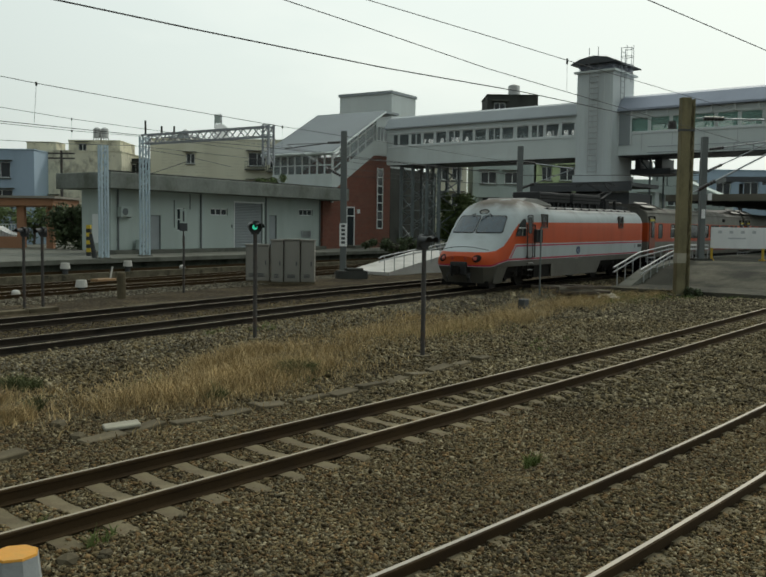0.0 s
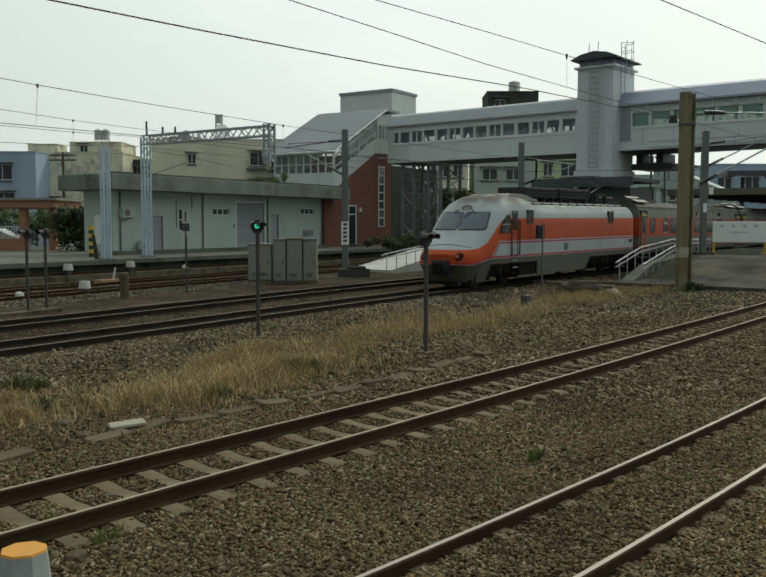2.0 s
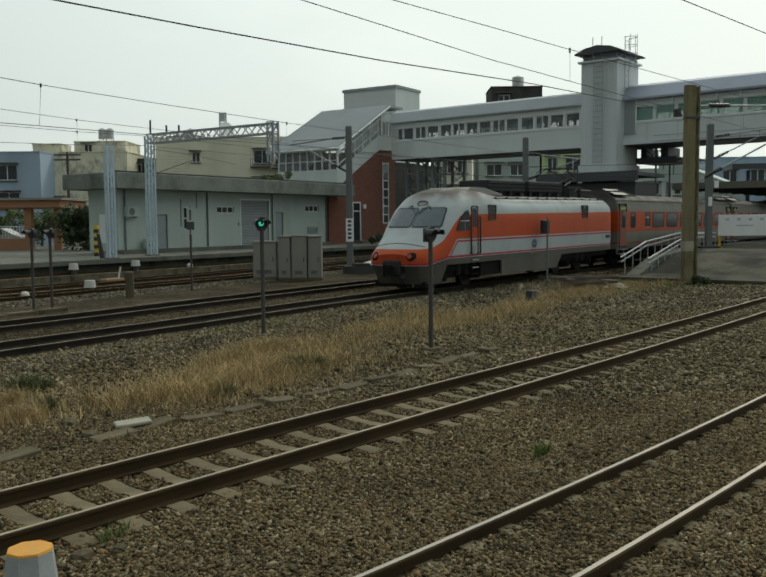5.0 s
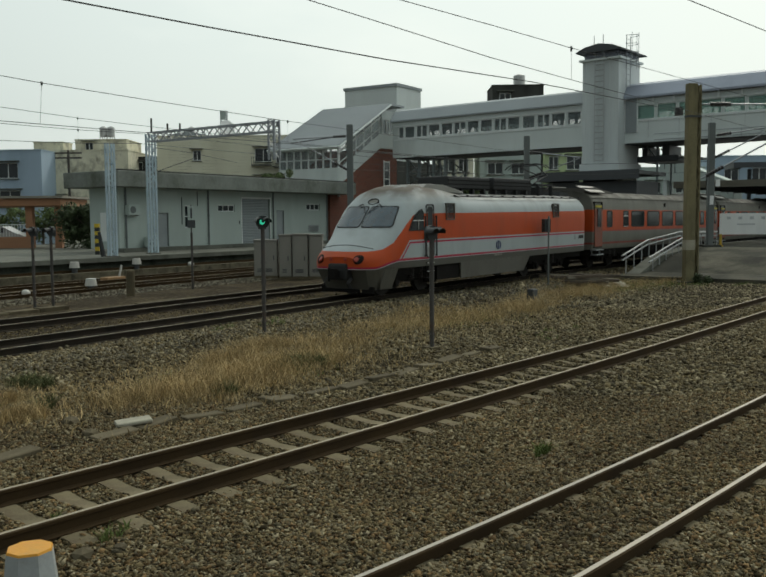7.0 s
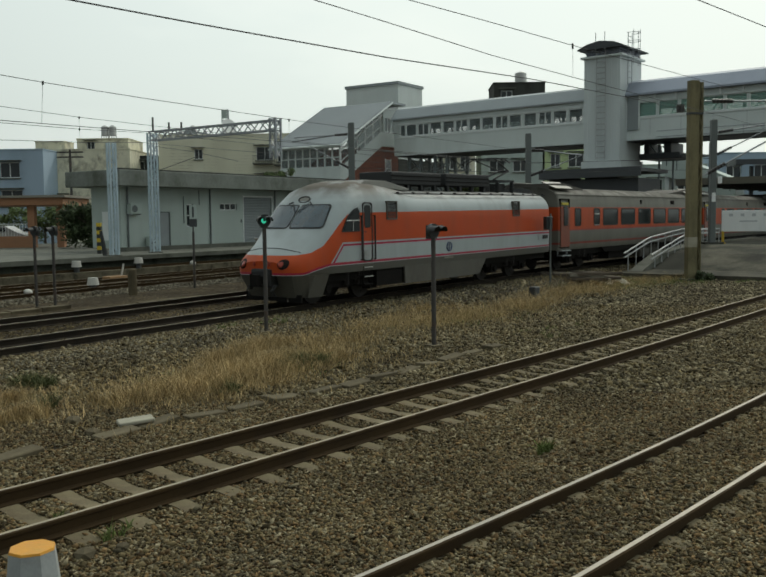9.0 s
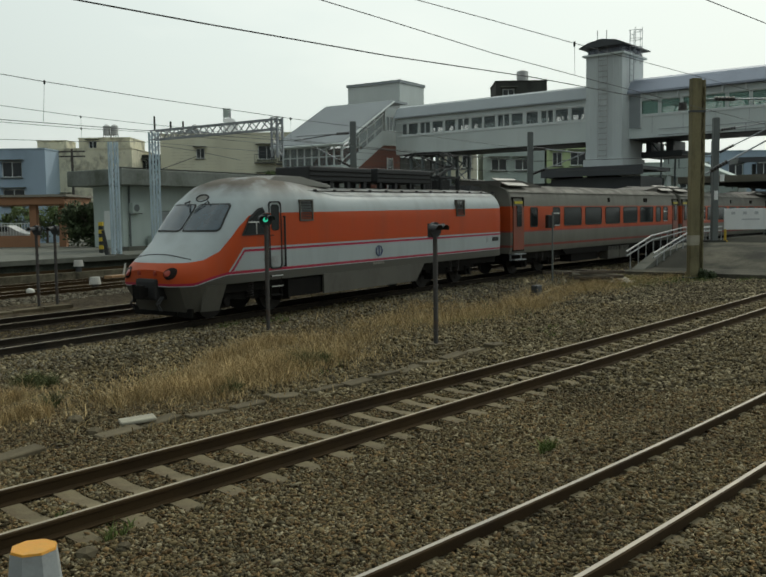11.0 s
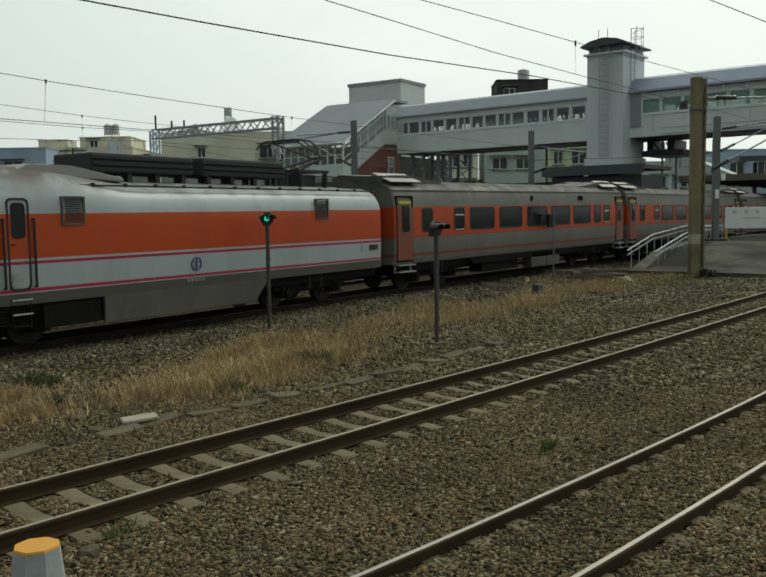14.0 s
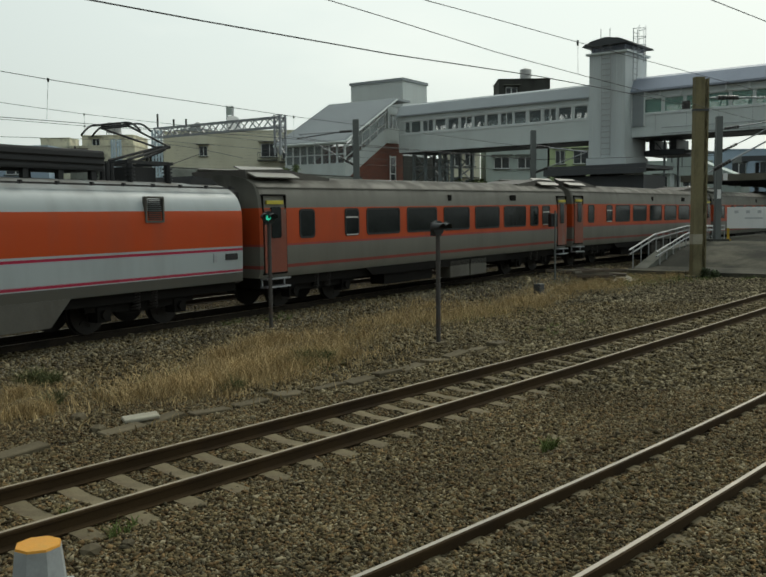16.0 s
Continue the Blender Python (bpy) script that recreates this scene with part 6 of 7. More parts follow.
def front_x(y, z):
    """Where the nose's skin lies at (y, z)."""
    lo, hi = 0.1, 4.0
    for _ in range(40):
        mid = (lo + hi) / 2
        if z < tops(mid) and abs(y) < surf_y(mid, z):
            hi = mid
        else:
            lo = mid
    return hi


def section(x, z0):
    """The half outline from the foot up to the ridge."""
    zt = tops(x)
    zs = max(0.95, zt - 0.9)
    out = [(half(x) * 0.985, z0), (surf_y(x, (z0 + zs) / 2), (z0 + zs) / 2), (surf_y(x, zs), zs)]
    for i in range(1, 13):
        a = math.pi / 2 * i / 12
        out.append((half(x) * math.cos(a) ** (2 / 2.7), zs + (zt - zs) * math.sin(a) ** (2 / 2.7)))
    return out


def loft(xs, z0):
    bm = bmesh.new()
    prev = None
    for x in xs:
        s = section(x, z0)
        pts = [(x, -a, b) for a, b in s] + [(x, a, b) for a, b in s[-2::-1]]
        ring = [bm.verts.new(p) for p in pts]
        if prev:
            for j in range(len(ring) - 1):
                bm.faces.new((prev[j], prev[j + 1], ring[j + 1], ring[j]))
            bm.faces.new((prev[-1], prev[0], ring[0], ring[-1]))
        else:
            bm.faces.new(ring)
        prev = ring
    bm.faces.new(prev[::-1])
    return bm


def smooth_by_angle(ob, deg=35):
    me = ob.data
    me.polygons.foreach_set("use_smooth", [True] * len(me.polygons))
    bm = bmesh.new()
    bm.from_mesh(me)
    for e in bm.edges:
        e.smooth = len(e.link_faces) == 2 and e.calc_face_angle(0) < radians(deg)
    bm.to_mesh(me)
    bm.free()
    return ob


def patch(y0, y1, z0, z1, lift, n=8, top_in=0.0, side_in=0.0):
    """A pane that lies on the nose between two heights; side_in leans its outer edge inwards towards the top."""
    bm = bmesh.new()
    g = []
    r = 0.3
    for i in range(n + 1):
        row = []
        for j in range(n + 1):
            w = math.sin(math.pi / 2 * (2 * j / n - 1))
            v = (w + 1) / 2
            z = z0 + (z1 - z0) * v
            e = max(0.0, (abs(w) - 1 + r) / r)
            cut = 0.09 * (1 - math.sqrt(max(0.0, 1 - e * e))) * (1 if y1 > y0 else -1)
            y = y0 + cut + (y1 - side_in * v - y0 - 2 * cut) * i / n
            row.append(bm.verts.new((front_x(y, z) - lift, y, z + lift * 0.8)))
        g.append(row)
    for i in range(n):
        for j in range(n):
            bm.faces.new((g[i][j], g[i + 1][j], g[i + 1][j + 1], g[i][j + 1]))
    return bm


def nose_disc(y, z, ry, rz, lift):
    """An oval lamp disc that follows the nose and stands proud of it."""
    bm = bmesh.new()
    n = 20
    rings = []
    for f, up in ((1.0, -0.01), (1.0, lift), (0.66, lift + 0.004), (0.33, lift + 0.006)):
        rings.append([bm.verts.new((front_x(y + ry * f * math.cos(a), z + rz * f * math.sin(a)) - up, y + ry * f * math.cos(a), z + rz * f * math.sin(a))) for a in np.linspace(0, 2 * math.pi, n + 1)[:-1]])
    for p, q in zip(rings, rings[1:]):
        for i in range(n):
            bm.faces.new((p[i], p[(i + 1) % n], q[(i + 1) % n], q[i]))
    bm.faces.new(rings[-1])
    return bm


def side_plate(outline, lift, thick=0.012, sign=-1):
    """A plate on the flank with the given (x, z) outline."""
    bm = bmesh.new()
    a = [bm.verts.new((x, sign * (surf_y(x, z) + lift), z)) for x, z in outline]
    b = [bm.verts.new((x, sign * (surf_y(x, z) + lift - thick), z)) for x, z in outline]
    bm.faces.new(a)
    bm.faces.new(b[::-1])
    for i in range(len(a)):
        j = (i + 1) % len(a)
        bm.faces.new((a[i], a[j], b[j], b[i]))
    return bm


def rounded(x0, z0, x1, z1, r=0.06, n=4):
    out = []
    for cx, cz, a0 in ((x1 - r, z1 - r, 0), (x0 + r, z1 - r, 90), (x0 + r, z0 + r, 180), (x1 - r, z0 + r, 270)):
        for i in range(n + 1):
            a = radians(a0 + 90 * i / n)
            out.append((cx + r * math.cos(a), cz + r * math.sin(a)))
    return out


def ring_plate(outer, inner, y, thick=0.02):
    """A flat frame on the plane y between two outlines of equal count."""
    bm = bmesh.new()
    rows = [[bm.verts.new((a, yy, b)) for a, b in o] for o, yy in ((outer, y), (inner, y), (inner, y + thick), (outer, y + thick))]
    n = len(outer)
    for k in range(4):
        p, q = rows[k], rows[(k + 1) % 4]
        for i in range(n):
            bm.faces.new((p[i], p[(i + 1) % n], q[(i + 1) % n], q[i]))
    return bm


WHEELSETS = []


def wheelset(parent, x, r=0.43):
    bm = bmesh.new()
    for s in (-1, 1):
        rod(bm, (0, s * 0.5, 0), (0, s * 0.535, 0), r + 0.028, 28)
        rod(bm, (0, s * 0.535, 0), (0, s * 0.63, 0), r, 28)
        rod(bm, (0, s * 0.63, 0), (0, s * 0.67, 0), 0.12, 12)
    for k in range(6):
        a = k * math.pi / 3
        for s in (-1, 1):
            rod(bm, (0.26 * math.cos(a), s * 0.62, 0.26 * math.sin(a)), (0.26 * math.cos(a), s * 0.64, 0.26 * math.sin(a)), 0.05, 8)
    rod(bm, (0, -0.8, 0), (0, 0.8, 0), 0.075, 12)
    ob = part("wheelset", bm, "wheel", parent)
    ob.location = (x, 0, r)
    WHEELSETS.append((ob, r))
    return ob


def spring(bm, x, y, z0, z1, r=0.09):
    n = 6
    pts = [Vector((x + r * math.cos(a), y + r * math.sin(a), z0 + (z1 - z0) * a / (n * 2 * math.pi))) for a in np.linspace(0, n * 2 * math.pi, n * 8)]
    for a, b in zip(pts, pts[1:]):
        bar(bm, a, b, 0.028, 0.028)


def bogie(parent, xc, base=2.1):
    bm = bmesh.new()
    for s in (-1, 1):
        y = s * 1.0
        prism(bm, [(xc - base / 2 - 0.45, 0.5), (xc - base / 2 - 0.45, 0.62), (xc - 0.45, 0.7), (xc + 0.45, 0.7), (xc + base / 2 + 0.45, 0.62), (xc + base / 2 + 0.45, 0.5), (xc + 0.4, 0.42), (xc - 0.4, 0.42)], y - 0.07, y + 0.07)
        for q in (-1, 1):
            xa = xc + q * base / 2
            box(bm, xa - 0.17, y - 0.12, 0.28, xa + 0.17, y + 0.16, 0.58)
            rod(bm, (xa, y + s * 0.1, 0.43), (xa, y + s * 0.2, 0.43), 0.1, 12)
        rod(bm, (xc - 0.3, y + s * 0.12, 0.55), (xc + 0.5, y + s * 0.12, 0.82), 0.045, 8)
    box(bm, xc - 0.3, -1.0, 0.4, xc + 0.3, 1.0, 0.65)
    b = part("bogie", bm, "under", parent)
    for s in (-1, 1):
        for dx in (-0.24, 0.24):
            bm = bmesh.new()
            spring(bm, xc + dx, s * 1.14, 0.45, 0.8)
            part("suspension_spring", bm, "wheel", b)
    for q in (-1, 1):
        wheelset(b, xc + q * base / 2)
    return b


def make_locomotive():
    t = thing("locomotive", Matrix.Identity(4), "orange and white streamlined electric locomotive running on the main track", "locomotive")
    xs = [0.1, 0.14, 0.2, 0.28, 0.36, 0.46, 0.6] + [0.75 + 0.15 * i for i in range(24)] + [4.5 + 0.5 * i for i in range(20)] + [14.2, 14.45, 14.5]
    body = smooth_by_angle(part("body", loft(xs, 0.84), "loco_livery", t, "body with orange, white and grey bands and red lines"))
    # front skirt under the nose, with the coupler recess
    bm = loft([0.22, 0.3, 0.42, 0.6, 0.8, 1.0, 1.28], 0.24)
    for v in bm.verts:
        v.co.z = min(v.co.z, 0.838)
        k = (0.84 - v.co.z) / 0.6
        v.co.x += 0.28 * k if v.co.x < 0.7 else -0.1 * k
        v.co.y *= 1 - 0.12 * k
    part("front_skirt", bm, "loco_grey", t)
    bm = bmesh.new()
    for y in (-1.392, 1.332):
        prism(bm, [(4.72, 0.845), (4.72, 0.34), (9.08, 0.34), (9.55, 0.845)], y, y + 0.06)
    part("side_skirt", bm, "loco_grey", t)
    part("underframe", boxes((1.0, -1.2, 0.62, 14.4, 1.2, 0.85), (4.75, -1.25, 0.36, 9.0, 1.25, 0.64), (0.6, -0.5, 0.3, 1.2, 0.5, 0.86)), "under", t)
    # coupler and its dark recess
    part("coupler_recess", bevelled(boxes((0.03, -0.36, 0.52, 0.6, 0.36, 1.02)), 0.07), "rubber", t)
    bm = bmesh.new()
    box(bm, -0.12, -0.09, 0.62, 0.3, 0.09, 0.82)
    box(bm, -0.25, -0.14, 0.58, -0.1, 0.06, 0.88)
    rod(bm, (-0.2, 0.1, 0.5), (-0.2, 0.1, 0.9), 0.04, 8)
    part("coupler", bm, "under", t)
    for y in (-0.5, -0.42, 0.45):
        bm = bmesh.new()
        pts = [Vector((0.12, y, 0.6)), Vector((-0.06, y - 0.03, 0.45)), Vector((0.02, y - 0.06, 0.3))]
        for a, b in zip(pts, pts[1:]):
            rod(bm, a, b, 0.022, 6)
        part("brake_hose", bm, "rubber", t)
    part("rail_guard", boxes((0.5, -1.0, 0.12, 0.56, -0.55, 0.32), (0.5, 0.55, 0.12, 0.56, 1.0, 0.32), (0.45, -0.5, 0.14, 0.5, 0.5, 0.24)), "under", t)
    # windscreen, two panes with dark rims
    for s in (-1, 1):
        rim = part("windscreen_rim", patch(s * 0.015, s * 1.1, 2.04, 2.7, 0.006, 14, side_in=s * 0.1), "rubber", t, smooth=True)
        part("windscreen_pane", patch(s * 0.045, s * 1.065, 2.075, 2.665, 0.014, 14, side_in=s * 0.098), "windscreen", rim, smooth=True)
    bm = bmesh.new()
    for s in (-1, 1):
        a = Vector((front_x(s * 0.3, 2.72) - 0.05, s * 0.3, 2.74))
        b = Vector((front_x(s * 0.12, 2.5) - 0.05, s * 0.06, 2.5))
        rod(bm, a, b, 0.012, 6)
        rod(bm, a + Vector((0.03, 0, 0.03)), a + Vector((-0.04, s * 0.12, -0.02)), 0.02, 6)
    part("wiper", bm, "rubber", t)
    # top lamp: an oval ring with lens
    bm = bmesh.new()
    bm2 = bmesh.new()
    ctr = Vector((front_x(0, 2.84) - 0.01, 0, 2.84))
    e1, e2 = Vector((0, 1, 0)), Vector((0.5, 0, 0.75)).normalized()
    pts = [ctr + e1 * 0.2 * math.cos(a) + e2 * 0.1 * math.sin(a) for a in np.linspace(0, 2 * math.pi, 25)]
    for a, b in zip(pts, pts[1:]):
        rod(bm, a, b, 0.02, 6)
    bm2.faces.new([bm2.verts.new(p) for p in pts[:-1]])
    ring = part("top_lamp", bm, "rubber", t)
    part("lens", bm2, "hatch", ring)
    # lamps in the nose
    for y, r, nm in ((-0.72, 0.135, "headlamp"), (0.72, 0.135, "headlamp"), (-0.27, 0.055, "marker_lamp"), (0.27, 0.055, "marker_lamp")):
        big = r > 0.1
        # the headlamp's dark disc stands in for shade inside its recessed socket
        lamp = part(nm, nose_disc(y, 1.14, r * (1.15 if big else 1), r * (1.0 if big else 1), 0.016), "lens_dark" if big else "lens", t)
        if big:
            part("lens", nose_disc(y * 0.93, 1.14, 0.075, 0.075, 0.03), "lens", lamp, "dark red lamp lens")
    # thin seam over the nose
    bm = bmesh.new()
    ys = np.linspace(-0.95, 0.95, 15)
    pts = [Vector((front_x(y, 1.44 + 0.11 * (1 - (y / 0.95) ** 2)) - 0.004, y, 1.44 + 0.11 * (1 - (y / 0.95) ** 2))) for y in ys]
    for a, b in zip(pts, pts[1:]):
        rod(bm, a, b, 0.011, 5)
    part("nose_seam", bm, "rubber", t)
    for sg in (-1, 1):
        # cab side window
        rim = part("cab_window", side_plate([(1.75, 1.94), (2.52, 1.94), (2.52, 2.5), (2.46, 2.6), (2.3, 2.56), (2.02, 2.36)], 0.03, sign=sg), "rubber", t)
        part("pane", side_plate([(1.83, 1.98), (2.48, 1.98), (2.48, 2.5), (2.42, 2.55), (2.3, 2.5), (2.05, 2.31)], 0.036, sign=sg), "glazing", rim)
        part("window_bar", side_plate([(1.95, 2.235), (2.5, 2.235), (2.5, 2.26), (1.97, 2.26)], 0.046, sign=sg), "chrome", rim)
        part("window_post", side_plate([(2.2, 1.97), (2.22, 1.97), (2.22, 2.24), (2.2, 2.24)], 0.044, sign=sg), "chrome", rim)
        # door with rim, window and handrails
        y = sg * 1.412
        door = part("cab_door", ring_plate(rounded(2.68, 1.1, 3.12, 2.74, 0.1), rounded(2.71, 1.13, 3.09, 2.71, 0.08), y, -sg * 0.03), "rubber", t)
        part("window", side_plate(rounded(2.76, 2.03, 3.04, 2.66, 0.08), 0.012, sign=sg), "glazing", door)
        part("kick_plate", side_plate(rounded(2.74, 1.15, 3.06, 1.42, 0.04), 0.008, sign=sg), "box_grey", door)
        bm = bmesh.new()
        rod(bm, (2.75, y, 1.92), (2.83, y, 1.92), 0.014, 6)
        part("handle", bm, "rubber", door)
        bm = bmesh.new()
        for x in (2.58, 3.19):
            rod(bm, (x, y + sg * 0.04, 1.14), (x, y + sg * 0.04, 2.38), 0.024, 8)
            for z in (1.16, 2.36):
                rod(bm, (x, y - sg * 0.01, z), (x, y + sg * 0.04, z), 0.02, 6)
        part("handrail", bm, "rubber", t)
        bm = bmesh.new()
        for z in (0.44, 0.66, 0.92):
            box(bm, 2.7, sg * 1.32 - 0.1, z, 3.1, sg * 1.32 + 0.1, z + 0.03)
        for x in (2.7, 3.08):
            box(bm, x, sg * 1.36 - 0.02, 0.4, x + 0.025, sg * 1.36 + 0.02, 1.0)
        part("steps", bm, "under", t)
        part("step_edge", boxes(*[(2.7, sg * 1.425 - 0.006, z + 0.002, 3.1, sg * 1.425 + 0.006, z + 0.028) for z in (0.66, 0.92)]), "chrome", t)
        part("equipment_box", boxes((3.4, sg * 1.2 - 0.12, 0.36, 4.68, sg * 1.2 + 0.12, 0.8)), "under", t)
        for x0 in (3.8, 11.45):
            fr = part("grille_frame", ring_plate(rounded(x0, 2.24, x0 + 0.52, 2.78, 0.02), rounded(x0 + 0.04, 2.28, x0 + 0.48, 2.74, 0.02), sg * 1.428, -sg * 0.09), "loco_grey", t)
            for k in range(11):
                z = 2.3 + 0.04 * k
                part("slat", boxes((x0 + 0.09, sg * 1.405 - 0.012, z, x0 + 0.44, sg * 1.405 + 0.012, z + 0.022)), "rubber", fr)
        # round emblem: a ring with three bars
        bm = bmesh.new()
        c, r = (7.18, 1.34), 0.145
        pts = [Vector((c[0] + r * math.cos(a), sg * 1.408, c[1] + r * math.sin(a))) for a in np.linspace(0, 2 * math.pi, 25)]
        for a, b in zip(pts, pts[1:]):
            bar(bm, a, b, 0.028, 0.012)
        for dz, wd in ((0.05, 0.1), (-0.05, 0.1)):
            bar(bm, (c[0] - wd, sg * 1.408, c[1] + dz), (c[0] + wd, sg * 1.408, c[1] + dz), 0.024, 0.012)
        bar(bm, (c[0], sg * 1.408, c[1] - r), (c[0], sg * 1.408, c[1] + r), 0.024, 0.012)
        part("emblem", bm, "logo_blue", t, "dark blue round emblem")
        part("number_bar", boxes(*[(6.9 + 0.11 * k, sg * 1.402 - 0.004, 0.965, 6.97 + 0.11 * k, sg * 1.402 + 0.004, 1.035) for k in range(5)]), "cabinet", t)
        part("tail_box", boxes((13.85, sg * 1.402 - 0.02, 1.36, 14.25, sg * 1.402 + 0.01, 1.5)), "rubber", t)
        part("filler_cap", boxes((13.45, sg * 1.4 - 0.015, 1.33, 13.55, sg * 1.4 + 0.012, 1.52)), "steel", t)
        # gutter along the roof with clips
        bm = boxes((3.6, sg * 1.16 - 0.02, 2.985, 14.48, sg * 1.16 + 0.02, 3.02))
        for k in range(14):
            box(bm, 3.9 + 0.8 * k, sg * 1.15 - 0.05, 2.98, 3.95 + 0.8 * k, sg * 1.15 + 0.03, 3.05)
        part("gutter", bm, "rubber", t)
    # roof gear
    bm = bmesh.new()
    prism(bm, [(3.3, 3.28), (3.55, 3.4), (4.5, 3.39), (5.75, 3.18), (5.75, 3.1), (3.3, 3.2)], -0.85, 0.85)
    part("roof_fairing", bevelled(bm, 0.03, 2), "hatch", t)
    for xf, zf in ((3.65, 3.403), (4.1, 3.399), (4.46, 3.395)):
        part("fairing_seam", boxes((xf, -0.84, zf - 0.03, xf + 0.03, 0.84, zf + 0.006)), "rubber", t)
    for x0, x1, zt in ((5.15, 7.95, 3.7), (8.25, 11.15, 3.72)):
        gear = part("cooler", bevelled(boxes((x0, -0.62, 3.3, x1, 0.62, zt)), 0.05, 2), "cooler_black", t)
        for k in range(4):
            for y in (-0.5, 0.5):
                xx = x0 + 0.25 + k * (x1 - x0 - 0.5) / 3
                part("support", boxes((xx - 0.06, y - 0.06, 3.05, xx + 0.06, y + 0.06, 3.31)), "cooler_black", gear)
        part("rib", boxes(*[(x0 + 0.02, sg * 0.63 - 0.012, z, x1 - 0.02, sg * 0.63 + 0.012, z + 0.03) for sg in (-1, 1) for z in (3.42, 3.55)]), "under", gear)
    # pantograph, raised a little over the roof
    bm = bmesh.new()
    box(bm, 11.75, -0.6, 3.5, 13.1, -0.52, 3.57)
    box(bm, 11.75, 0.52, 3.5, 13.1, 0.6, 3.57)
    for x in (11.85, 12.95):
        box(bm, x - 0.05, -0.6, 3.5, x + 0.05, 0.6, 3.57)
        for y in (-0.56, 0.56):
            rod(bm, (x, y, 3.08), (x, y, 3.5), 0.07, 10)
            for k in range(4):
                rod(bm, (x, y, 3.16 + 0.08 * k), (x, y, 3.19 + 0.08 * k), 0.11, 10)
    box(bm, 12.1, -0.35, 3.1, 12.8, 0.35, 3.45)
    panto = part("pantograph_base", bm, "cooler_black", t)
    bm = bmesh.new()
    for s in (-1, 1):
        rod(bm, (12.05, s * 0.3, 3.6), (13.4, s * 0.18, 3.95), 0.032, 8)
        rod(bm, (13.4, s * 0.18, 3.95), (12.0, s * 0.42, 4.3), 0.024, 8)
    rod(bm, (13.4, -0.2, 3.95), (13.4, 0.2, 3.95), 0.04, 8)
    rod(bm, (12.6, 0, 3.6), (13.45, 0, 3.9), 0.03, 8)
    rod(bm, (12.0, -0.45, 4.3), (12.0, 0.45, 4.3), 0.022, 8)
    part("pantograph_arm", bm, "cooler_black", panto)
    bm = bmesh.new()
    for x in (11.85, 12.15):
        pts = [Vector((x, y, 4.36 - (max(0, abs(y) - 0.5) ** 2) * 1.1)) for y in np.linspace(-0.92, 0.92, 19)]
        for a, b in zip(pts, pts[1:]):
            rod(bm, a, b, 0.022, 6)
    for y in (-0.4, 0.4):
        rod(bm, (11.85, y, 4.36), (12.15, y, 4.36), 0.02, 6)
        rod(bm, (12.0, y, 4.3), (12.0, y, 4.37), 0.02, 6)
    part("pantograph_head", bm, "cooler_black", panto)
    for a, b in (((11.15, -0.3, 3.6), (11.6, -0.1, 3.4)), ((11.3, 0.3, 3.5), (11.6, 0.3, 3.3))):
        bm = bmesh.new()
        rod(bm, a, b, 0.03, 6)
        part("roof_cable", bm, "cooler_black", t)
    for k in range(3):
        bm = bmesh.new()
        rod(bm, (11.3 + 0.12 * k, -0.35, 3.08), (11.3 + 0.12 * k, -0.35, 3.5), 0.06, 8)
        part("insulator", bm, "cooler_black", t)
    bm = bmesh.new()
    prism(bm, [(13.5, 3.1), (13.6, 3.28), (14.2, 3.24), (14.45, 3.1)], -0.7, 0.7)
    part("rear_fairing", bm, "cooler_black", t)
    for xc in (2.45, 11.6):
        bogie(t, xc)
    part("gangway", bevelled(boxes((14.5, -1.0, 0.75, 14.85, 1.0, 2.95)), 0.06), "bellows", t)
    return t


CAR_WINDOWS = [(1.66, 2.2, 0), (3.47, 4.03, 1), (4.42, 5.95, 0), (6.36, 7.92, 0), (8.36, 9.86, 0), (10.27, 11.85, 0), (12.22, 13.8, 0), (14.19, 14.8, 0), (15.16, 15.74, 1)]


def car_section():
    out = [(1.34, 0.84), (1.41, 1.0), (1.42, 1.6), (1.42, 2.4), (1.38, 2.75), (1.3, 3.0), (1.2, 3.12), (0.95, 3.24), (0.55, 3.33), (0, 3.36)]
    return out


